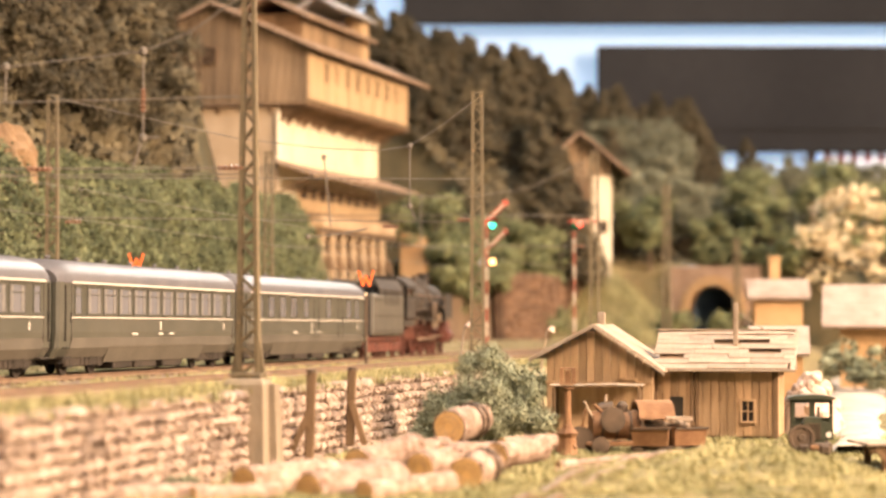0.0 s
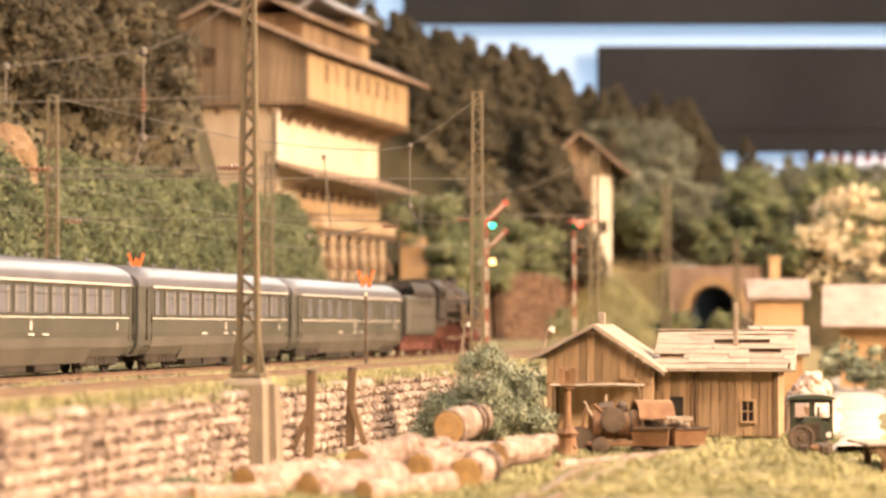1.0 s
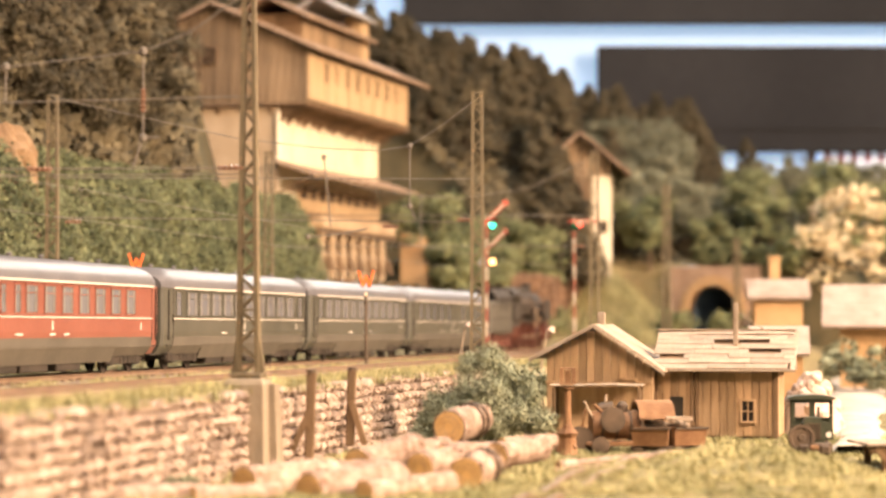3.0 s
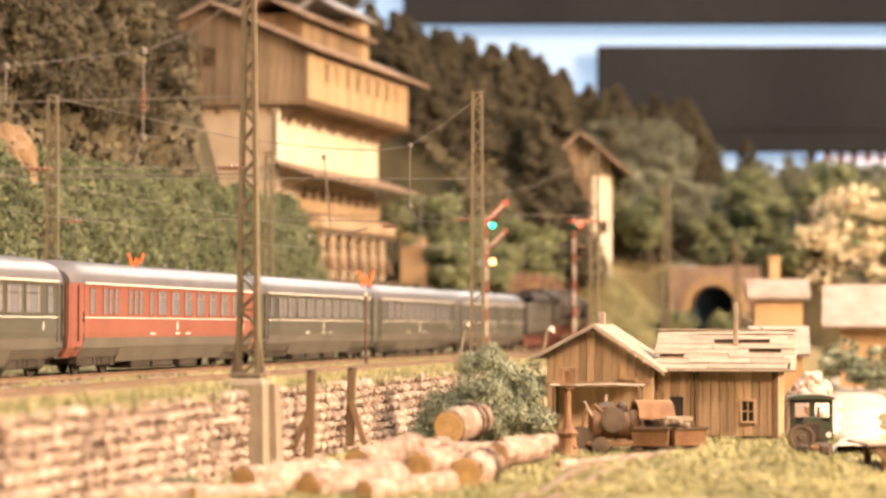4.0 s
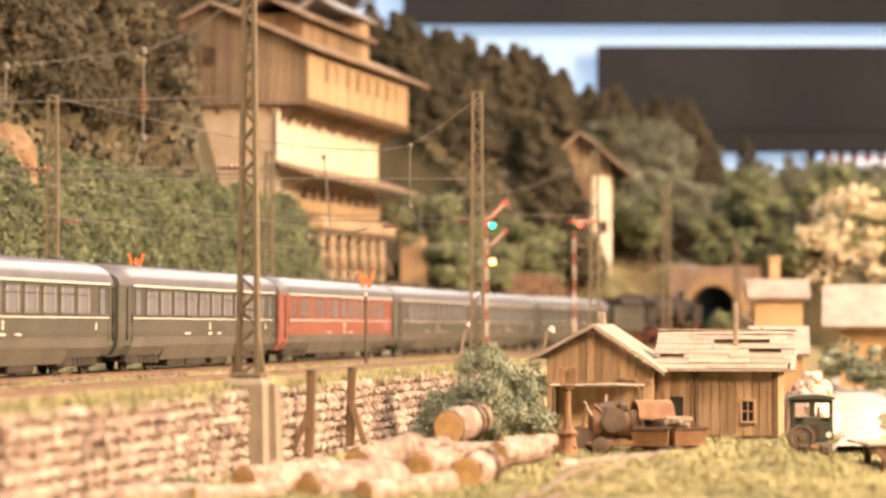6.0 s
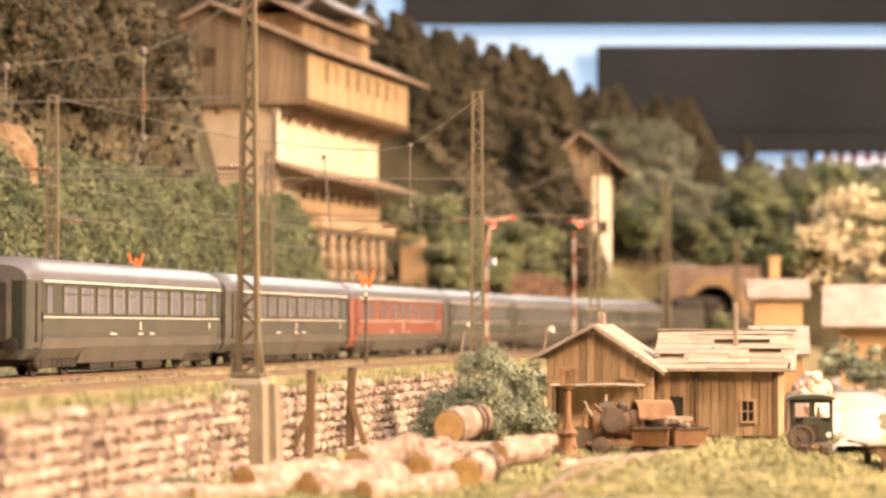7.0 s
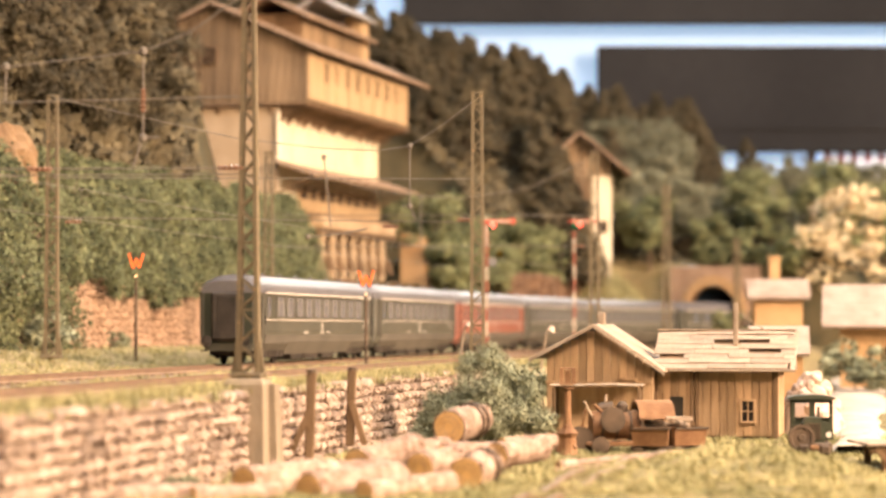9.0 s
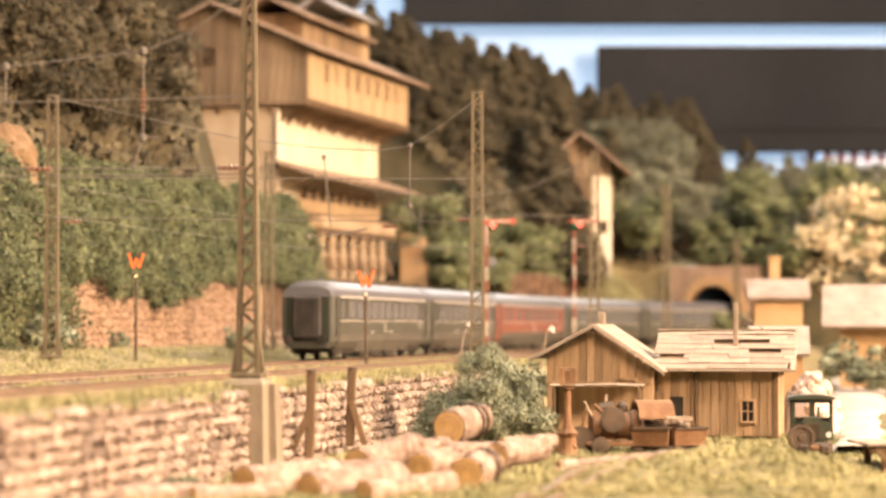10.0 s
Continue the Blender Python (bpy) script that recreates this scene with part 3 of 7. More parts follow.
def forest():
    rng = random.Random(4)
    kinds = []
    for i in range(4):
        h = 9.5 + i
        kinds.append(tree_kind("conifer", "shaggy olive-brown conifer on the wooded hillside", crown_mesh(20 + i, M_CONIFER, h, 2.9, 80, 120, 0.40, "cone", 0.42), trunk_mesh(40 + i, h, 0.22, 1.6), "trees of the hillside"))
    spots = []
    def place(s, u, sc, lift=0.0):
        x, y, _ = on_line(s, u)
        # keep the ground before the mill's gable open
        if y < 186 and -0.124 < x / y < -0.05 and upper_z(s, u) + 10.8 * sc > 1.65 + 0.062 * y:
            return
        if x / y > 0.105:
            sc *= 0.62
        if 195 < y < 241 and 0.053 < x / y < 0.083:
            return
        if 30 < s < 92 and u > -30.5 and y > 150 and x / y > -0.105:
            return
        z = upper_z(s, u) + lift
        if x / y < -0.163 and y < 126:
            return
        if x / y > -0.05 and y > 150:
            sc = min(sc, (skyline(x / y) * y + 1.65 - z + rng.uniform(-0.7, 0.4)) / 12.0)
        if sc > 0.3:
            spots.append((x, y, z, sc))
    def skyline(k):
        """Rise of the wooded ridge per metre of depth, by bearing."""
        return float(np.interp(k, [-0.03, 0.0, 0.02, 0.05, 0.062, 0.09, 0.104, 0.115, 0.14], [0.130, 0.1225, 0.119, 0.107, 0.0985, 0.0985, 0.091, 0.079, 0.076]))
    # front row on the brow above the ivy, then rows up the slope
    for s0, s1, step, u0, u1, sc in ((-30, 30, 2.4, -18.6, -17.6, 0.62), (-24, 40, 3.2, -21, -18.5, 1.0), (-30, 46, 3.6, -27, -23, 1.15), (-24, 52, 4.6, -36, -30, 1.2), (-6, 50, 5, -47, -40, 1.3),
                                     (86, 128, 2.8, -24, -19, 0.75), (84, 132, 2.8, -31, -26, 0.8), (76, 134, 2.8, -41, -34, 0.85), (60, 134, 3.0, -50, -42, 0.85), (52, 134, 3.0, -60, -51, 0.8), (130, 170, 3.4, -30, -18, 0.62),
                                     (52, 82, 4.5, -44, -34, 1.0), (66, 132, 1.4, -56, -44, 2.2), (58, 126, 1.5, -66, -54, 2.4), (104, 138, 1.5, -36, -22, 2.0), (108, 140, 1.7, -46, -36, 2.0)):
        s = s0
        while s < s1:
            place(s + rng.uniform(-1, 1), rng.uniform(u0, u1), sc * rng.uniform(0.8, 1.15))
            s += step
    for s, u, sc in ((140, 3, 0.75), (146, -6, 0.8), (150, 6, 0.75), (152, -14, 0.7), (158, 0, 0.75), (160, 8, 0.7), (164, -8, 0.8), (168, 4, 0.75)):
        place(s, u, sc)
    # a few that half hide the house on the hill
    for x, y, _, _ in ((9.2, 234, 0, 0), (11.2, 233, 0, 0)):
        k = int(np.argmin((LINE_X - x) ** 2 + (LINE_Y - y) ** 2))
        h = LINE_H[k]
        u = (x - LINE_X[k]) * math.cos(h) - (y - LINE_Y[k]) * math.sin(h)
        z = upper_z(LINE_S[k], u)
        spots.append((x, y, z, min(1.75, max(0.8, (21.5 - z) / 11.5))))
    grow(kinds, spots, rng)
    # broadleaf wood over the tunnel
    broad = []
    for i in range(3):
        h = 8.5 + 0.8 * i
        broad.append(tree_kind("broadleaf_tree", "dull blue-green broadleaf tree above the tunnel", crown_mesh(120 + i, M_BROADLEAF, h, 3.3, 44, 110, 0.30, thin=0.6), trunk_mesh(130 + i, h * 0.8, 0.2, 1.6), "trees of the hillside"))
    spots = []
    for s0, s1, step, u0, u1, sc in ((106, 142, 3.4, -17, -11, 1.0), (110, 146, 3.6, -9, -3, 0.8), (113, 150, 3.8, -2, 5, 0.72), (118, 150, 3.4, -26, -18, 1.15), (124, 152, 3.4, -36, -27, 1.2)):
        s = s0
        while s < s1:
            place(s + rng.uniform(-1, 1), rng.uniform(u0, u1), sc * rng.uniform(0.8, 1.15))
            s += step
    grow(broad, spots, rng)


def shrubs():
    rng = random.Random(9)
    kinds = []
    for i in range(3):
        h = 4.6 + 0.4 * i
        kinds.append(tree_kind("leafy_bush", "dense grey-green leafy bush on the slope", crown_mesh(60 + i, M_LEAF, h, 2.4, 28, 120, 0.24, thin=0.7), trunk_mesh(70 + i, h * 0.6, 0.12, 1.0), "bushes of the slope"))
    spots = []
    for s, u, dz, sc in ((107.6, -5.5, 0.2, 0.42), (107.5, -4.2, 0.3, 0.36), (107.6, -2.8, 0.2, 0.40), (107.5, -1.2, 0.3, 0.34), (107.6, 0.2, 0.2, 0.40), (107.5, 1.6, 0.2, 0.38), (107.6, 3.0, 0.1, 0.42), (108.6, -3, 0.3, 0.55), (108.5, -1, 0.4, 0.5), (108.6, 1, 0.3, 0.5), (108.4, 3, 0.2, 0.55), (109, 5, 0, 0.6), (110, -4, 0.5, 0.7), (110, 0, 0.5, 0.7), (80, -14.8, 0, 1.1), (82, -16.6, 0.3, 1.5), (84, -14.9, 0, 1.2), (83, -19.2, 0.3, 1.9), (86, -18.5, 0, 1.4), (87, -14.6, 0, 1.2), (90, -14.7, 0, 1.4), (93, -14.6, 0, 1.3), (96, -14.6, 0, 1.4), (99, -14.6, 0, 1.3), (48, -13.5, 0, 0.6), (51, -13.8, 0, 0.5), (92, -15, -1, 1.2), (97, -14, -1.5, 1.2), 
                         (100, -10, 0, 1.2), (103, -12, 0, 1.3), (106, -6, 1.0, 1.2), (108, -9, 1.5, 1.4), (112, 2, 0.5, 1.0), (115, -2, 1.0, 1.3), (118, 4, 0.6, 1.2), (122, 7, -0.4, 1.1), (100, -6, 0, 0.7), (99, -5, -0.4, 0.6), (93, -7, -0.6, 0.8), (95, -9, 0, 1.0), (97, -8, 0.3, 1.0), (99, -8.5, 0.8, 1.1), (90, -10, -0.3, 0.9), (101, -7.5, 1.5, 1.1), (104, -4, 0, 1.0), (105, 1, 0, 0.9), (105.5, 5, -0.5, 1.0), (108, 7, -0.6, 1.1), (112, 10, -0.6, 1.1), (116, 12, -0.6, 1.2), (110, -3, 0.4, 1.1), (120, -5, 0.5, 1.4), (124, 2, 0.5, 1.3), (128, 10, 0.2, 1.3), (134, 8, 0.2, 1.4), (140, 12, 0, 1.4), (84, -16.5, 0, 1.3), (82, -15.2, -1.5, 1.0)):
        x, y, _ = on_line(s, u)
        if 195 < y < 243 and 0.054 < x / y < 0.08 and upper_z(s, u) > 3:
            continue
        # the rock wall and the grass slope beside the tunnel stay open
        if 86 < s < 104 and -13.2 < u < 0 or 97 < s < 107.4 and -14 < u < -4:
            continue
        spots.append((x, y, upper_z(s, u) + dz - 0.8, sc))
    grow(kinds, spots, rng)


def ivy():
    """The hanging green that covers the cliff above the far retaining wall."""
    rng = random.Random(12)
    g = G()
    for _ in range(105000):
        s = rng.uniform(-36, 44) if rng.random() < 0.86 else rng.uniform(82, 104)
        f = rng.random()
        edge = 3.5 + 1.5 * noise.noise(Vector((s / 4.0, 3.3, 0))) - (2.8 if s < -8 else 0) + (1.0 if s > 13 else 0) + (2.0 if s > 80 else 0) + 0.5 * noise.noise(Vector((s / 1.3, 9, 0)))
        top = 11.0 + 0.8 * noise.noise(Vector((s / 5, 1, 2)))
        z = edge + (top - edge) * f
        u = -14.0 - 2.6 * max(0, (z - 4.2) / 6.5) ** 1.4 + 1.1 * noise.noise(Vector((s / 1.5, z / 2.6, 4))) + 0.4 * noise.noise(Vector((s / 0.6, z / 1.0, 6))) + 0.25 * rng.gauss(0, 1) + 0.6
        x, y, _ = on_line(s, u)
        a = Vector((rng.gauss(0, 1), rng.gauss(0, 1), rng.gauss(0, 1) - 0.8)).normalized()
        b = a.cross(Vector((rng.gauss(0.6, 0.6), rng.gauss(-1, 0.6), 0.2))).normalized()
        w, h = rng.uniform(0.09, 0.22), rng.uniform(0.035, 0.09)
        p = Vector((x, y, z))
        g.add([p - a * w, p - b * h, p + a * w, p + b * h], [(0, 1, 2, 3)])
    solid("ivy", g, M_IVY, at(0, 0, 0), "thick green ivy hanging over the cliff and its wall", "ivy", kind="stuff")
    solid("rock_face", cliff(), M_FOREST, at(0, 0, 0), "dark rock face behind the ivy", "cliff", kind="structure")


def outcrop(name, x, y, z, rx, ry, rz, seed, label):
    """A bare lump of rock that stands out of the slope."""
    g = G()
    rings = []
    for i in range(15):
        f = math.pi * (i + 0.3) / 14.6
        ring = []
        for k in range(24):
            a = 2 * math.pi * k / 24
            d = Vector((math.sin(f) * math.cos(a), math.sin(f) * math.sin(a), math.cos(f)))
            q = 1 + 0.30 * noise.noise(d * 1.7 + Vector((seed, 0, 0))) + 0.14 * noise.noise(d * 5 + Vector((0, seed, 0)))
            ring.append((d.x * rx * q, d.y * ry * q, d.z * rz * q))
        rings.append(ring)
    solid(name, g.loft(rings), M_OUTCROP, at(x, y, z), label, "rock", "rocks of the slope")


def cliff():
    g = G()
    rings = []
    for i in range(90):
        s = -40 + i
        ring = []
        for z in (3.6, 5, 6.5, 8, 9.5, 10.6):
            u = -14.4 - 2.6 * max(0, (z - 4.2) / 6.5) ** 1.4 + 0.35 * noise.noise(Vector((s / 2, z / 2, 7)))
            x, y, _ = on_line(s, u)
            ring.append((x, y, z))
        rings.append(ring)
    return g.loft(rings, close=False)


def undergrowth():
    """Low scrub that covers the whole hillside between the trees."""
    rng = random.Random(21)
    g = G()
    for _ in range(52000):
        s = rng.uniform(-40, 168)
        u = -16.5 - 46 * rng.random() ** 1.3 if s < PORTAL_S + 2 else rng.uniform(-60, 16)
        x, y, _ = on_line(s, u)
        if 50 < s < 84 and u > -33 and x / y < -0.028:
            continue
        p = Vector((x, y, upper_z(s, u) + rng.uniform(-0.1, 0.9)))
        a = Vector((rng.gauss(0, 1), rng.gauss(0, 1), rng.gauss(0, 1))).normalized()
        b = a.cross(Vector((rng.gauss(0.4, 0.6), rng.gauss(-1, 0.6), 0.5))).normalized()
        w, h = rng.uniform(0.3, 0.75), rng.uniform(0.15, 0.35)
        g.add([p - a * w, p - b * h, p + a * w, p + b * h], [(0, 1, 2, 3)])
    solid("undergrowth", g, M_CONIFER, at(0, 0, 0), "olive-brown scrub covering the hillside", "undergrowth", kind="stuff")


def green_bush():
    """The sage bush at the end of the stone wall."""
    t = thing("bush", at(1.5, 86, -2.35), "dense sage-green bush beside the log pile", "bush")
    rng = random.Random(3)
    g = G()
    for i in range(90):
        a, f = rng.uniform(0, 6.28), rng.random() ** 0.6
        x, y = math.cos(a) * f * 2.2, math.sin(a) * f * 1.5
        top = 3.2 * (1 - 0.55 * f * f) * (1 + 0.12 * rng.gauss(0, 1)) - 0.25 * abs(x - 0.3)
        z = rng.uniform(0.3, max(0.6, top))
        leaf_cards(g, rng, (x, y, z), rng.uniform(0.38, 0.66), 430, 0.15, 1.05, 0.15, thin=0.35)
    part("crown", g, M_BUSH, t)
    for i in range(12):
        a = rng.uniform(0, 6.28)
        part("stem", G().tube((0.2 * math.cos(a), 0.2 * math.sin(a), -0.1), (1.4 * math.cos(a), 1.1 * math.sin(a), 2.0), 0.06, 0.02, 5), M_TRUNK, t)


# ---- catenary ----
def lattice_mast(x, y, z0, z1, rz, w0=0.95, w1=0.52, label="rusty olive lattice catenary mast"):
    """Two channel legs with zigzag lacing between them."""
    t = thing("catenary_mast", at(x, y, z0, rz), label, "mast", "catenary masts")
    h = z1 - z0
    d0, d1 = w0 * 0.42, w1 * 0.5
    for sx in (-1, 1):
        rings = []
        for w, d, z in ((w0, d0, 0), (w1, d1, h)):
            a, b, e = sx * (w / 2 - 0.07), sx * (w / 2 + 0.05), d / 2 + 0.03
            i = sx * (w / 2 + 0.0)
            rings.append([(a, -e, z), (b, -e, z), (b, e, z), (a, e, z), (a, e - 0.05, z), (i, e - 0.05, z), (i, -e + 0.05, z), (a, -e + 0.05, z)])
        part("leg", G().loft(rings), M_STEEL, t)
    n = int(h / 0.48)
    for sy in (-1, 1):
        for i in range(n):
            a, b = i / n, (i + 1) / n
            wa, wb = w0 + (w1 - w0) * a, w0 + (w1 - w0) * b
            da, db = d0 + (d1 - d0) * a, d0 + (d1 - d0) * b
            s = 1 if i % 2 else -1
            part("lacing", G().beam((s * wa / 2, sy * da / 2, a * h), (-s * wb / 2, sy * db / 2, b * h), 0.055, 0.035), M_STEEL, t)
            if i % 4 == 0:
                part("batten", G().beam((-wa / 2, sy * da / 2, a * h), (wa / 2, sy * da / 2, a * h), 0.07, 0.04), M_STEEL, t)
    for sx in (-1, 1):
        part("gusset", G().loft([[(sx * (w0 / 2 - 0.02), y, 0.1), (sx * (w0 / 2 + 0.20), y, 0.1), (sx * (w0 / 2 + 0.04), y, 1.3)] for y in (-0.06, 0.06)]), M_STEEL, t)
    part("foot_plate", G().box((0, 0, 0.06), (w0 + 0.35, d0 + 0.35, 0.14), ch=0.03), M_STEEL, t)
    part("cap", G().box((0, 0, h + 0.03), (w1 + 0.12, d1 + 0.12, 0.08), ch=0.02), M_STEEL, t)
    return t


def cross_span(y, sag, wires, droppers, insulators, label):
    """A cross-span between two masts at depth y: sagging carrier, straight wires, droppers."""
    t = thing("cross_span", at(0, 0, 0), label, "catenary", "catenary cross spans")
    part("carrier_wire", G().line([(x, y, z) for x, z in sag], 0.024), M_WIRE, t)
    for x0, z0, x1, z1 in wires:
        part("span_wire", G().tube((x0, y, z0), (x1, y, z1), 0.024, n=5), M_WIRE, t)
    for pts in droppers:
        d = part("dropper", G().line([(x, y - 0.02, z) for x, z in pts], 0.036), M_WIRE, t)
        part("clamp", G().spin((pts[0][0], y - 0.02, pts[0][1] - 0.12), (0, 0, 1), [(0, 0.05), (0.05, 0.11), (0.19, 0.11), (0.24, 0.05)], 8), M_WIRE, d)
    for x, z, ax in insulators:
        g = G()
        ln = 0.62
        prof = []
        for i in range(5):
            prof += [(-ln / 2 + i * ln / 4 - 0.04, 0.05), (-ln / 2 + i * ln / 4, 0.11), (-ln / 2 + i * ln / 4 + 0.04, 0.05)]
        g.spin((x, y - 0.03, z), ax, prof, 8)
        part("insulator", g, M_INSUL, t, "brown ribbed insulator")


def catenary():
    for x, y, z0, z1, rz in ((-5.68, 71, 0.2, 12.0, -12), (1.5, 106, -0.2, 11.9, -4), (-17.3, 107.5, 0.3, 11.9, -4), (-10.2, 142, 0.4, 11.9, -4),
                             (8.85, 142, -0.2, 11.9, -6), (16.2, 176, -0.2, 11.9, -14), (26.0, 215, -1.0, 9.5, -25)):
        lattice_mast(x, y, z0, z1, rz, *((0.60, 0.28) if y == 71 else (0.56, 0.40)))
    X, Z = (1, 0, 0), (0, 0, 1)
    # nearest span, from the mast on the wall towards the hill
    cross_span(71, [(-5.6, 11.6), (-7.41, 10.3), (-8.78, 9.74), (-12.8, 9.28), (-16.5, 9.6), (-22, 12)],
               [(-22, 8.0, -5.7, 8.42), (-22, 6.25, -5.7, 6.32), (-22, 6.05, -5.7, 6.14)],
               [[(-8.78, 9.74), (-8.78, 7.25), (-9.07, 6.35)], [(-12.8, 9.28), (-12.82, 8.25)], [(-8.78, 7.2), (-8.3, 7.22)]],
               [(-8.78, 8.3, Z), (-6.2, 6.32, X), (-11.8, 6.28, X)], "thin grey cross-span wires with brown insulators")
    cross_span(107, [(-17.2, 11.8), (-9.1, 10.0), (-5.3, 9.55), (-2.9, 9.45), (-1.47, 9.66), (0.0, 10.6), (1.3, 11.6)],
               [(-17.2, 8.25, 1.3, 8.2), (-17.2, 6.5, 1.3, 6.3)],
               [[(-1.47, 9.66), (-1.47, 7.0), (-1.8, 7.0)], [(-5.25, 9.15), (-4.95, 6.1)], [(-5.95, 5.65), (-4.6, 5.75), (-3.35, 6.0)], [(-1.47, 7.0), (-1.2, 6.4)]],
               [(-2.3, 6.1, X), (0.95, 6.4, X), (-16.3, 6.3, X)], "thin grey cross-span wires with brown insulators")
    cross_span(142, [(-10.1, 11.6), (-4, 9.6), (1, 9.2), (5, 9.8), (8.8, 11.6)], [(-10.1, 8.2, 8.8, 8.2), (-10.1, 6.4, 8.8, 6.4)], [[(-1.3, 9.3), (-1.3, 6.5)]], [(7.9, 6.4, X)],
               "thin grey cross-span wires with brown insulators")
    # contact wires along the tracks
    for u, z in ((-1.42, 5.6), (5.0, 5.6)):
        g = G()
        pts = [(*on_line(s, u)[:2], z) for s in range(-70, 100, 6)]
        g.line(pts, 0.009, 4)
        solid("contact_wire", g, M_WIRE, at(0, 0, 0), "thin grey contact wire over the track", "wire", "contact wires")
    sq = ((-1, -1), (1, -1), (1, 1), (-1, 1))
    g = G().loft([[(sx * 0.50, sy * 0.5, 0.2) for sx, sy in sq], [(sx * 0.57, sy * 0.56, 0.05) for sx, sy in sq], [(sx * 0.57, sy * 0.56, -0.3) for sx, sy in sq], [(sx * 0.63, sy * 0.66, -3.0) for sx, sy in sq]])
    ped = thing("mast_pedestal", at(-5.50, 68.7, 0.0, -10.4), "weathered concrete pedestal built into the stone wall", "pedestal")
    part("block", g, M_CONCRETE, ped)
    part("buttress", G().loft([[(0.45, 0.1, 0.05), (0.74, 0.1, 0.05), (0.74, 0.7, 0.05), (0.45, 0.7, 0.05)], [(0.45, 0.0, -3.0), (0.88, 0.0, -3.0), (0.88, 0.8, -3.0), (0.45, 0.8, -3.0)]]), M_CONCRETE, ped)


# ---- train ----
GAP = 0.75
TRAIN_U = -1.42
WHEELS = []


def ring_section(y, w, z0, scale=1.0, lift=0.0):
    """Coach cross-section from skirt to roof edge, closed under the floor."""
    pts = [(-1.12, z0), (-1.36, z0 + 0.35), (-1.42, 1.5), (-1.42, 3.22), (1.42, 3.22), (1.42, 1.5), (1.36, z0 + 0.35), (1.12, z0)]
    return [(x * w, y, z) for x, z in pts]


def roof_section(y, w, drop=0.0):
    pts = []
    for i in range(13):
        a = math.pi * i / 12
        c = math.cos(a)
        x = 1.47 * math.copysign(abs(c) ** 0.8, c)
        z = 3.20 + (0.85 - drop) * math.sin(a) ** 0.8
        pts.append((x * w, y, z))
    return pts


def bogie(parent, y, wheel_me, frame_me):
    b = part("bogie", frame_me, None, parent, m=at(0, y, 0))
    for dy in (-1.5, 1.5):
        w = part("wheelset", wheel_me, None, b, m=at(0, dy, 0.47))
        WHEELS.append((w, (0, dy, 0.47), 0.47))
    return b


def wheelset_mesh(r, mat):
    g = G()
    for sx in (-0.75, 0.75):
        g.spin((sx - 0.07, 0, 0), (1, 0, 0), [(0, r * 0.25), (0.01, r), (0.13, r * 1.05), (0.15, r * 0.25)], 16)
    g.tube((-0.8, 0, 0), (0.8, 0, 0), 0.09)
    return g.mesh("wheelset", mat)


def bogie_mesh():
    g = G()
    for sx in (-1, 1):
        g.box((sx * 1.0, 0, 0.55), (0.18, 4.1, 0.52), ch=0.05)
        for dy in (-1.5, 1.5):
            g.box((sx * 1.04, dy, 0.47), (0.2, 0.42, 0.42), ch=0.05)
        for dy in (-0.45, 0, 0.45):
            g.spin((sx * 1.05, dy, 0.32), (0, 0, 1), [(0, 0.12), (0.4, 0.12)], 8)
    g.box((0, 0, 0.66), (1.9, 0.8, 0.3), ch=0.05)
    for dy in (-1.95, 1.95):
        g.box((0, dy, 0.6), (1.9, 0.14, 0.2), ch=0.03)
    return g.mesh("bogie", M_UNDER)


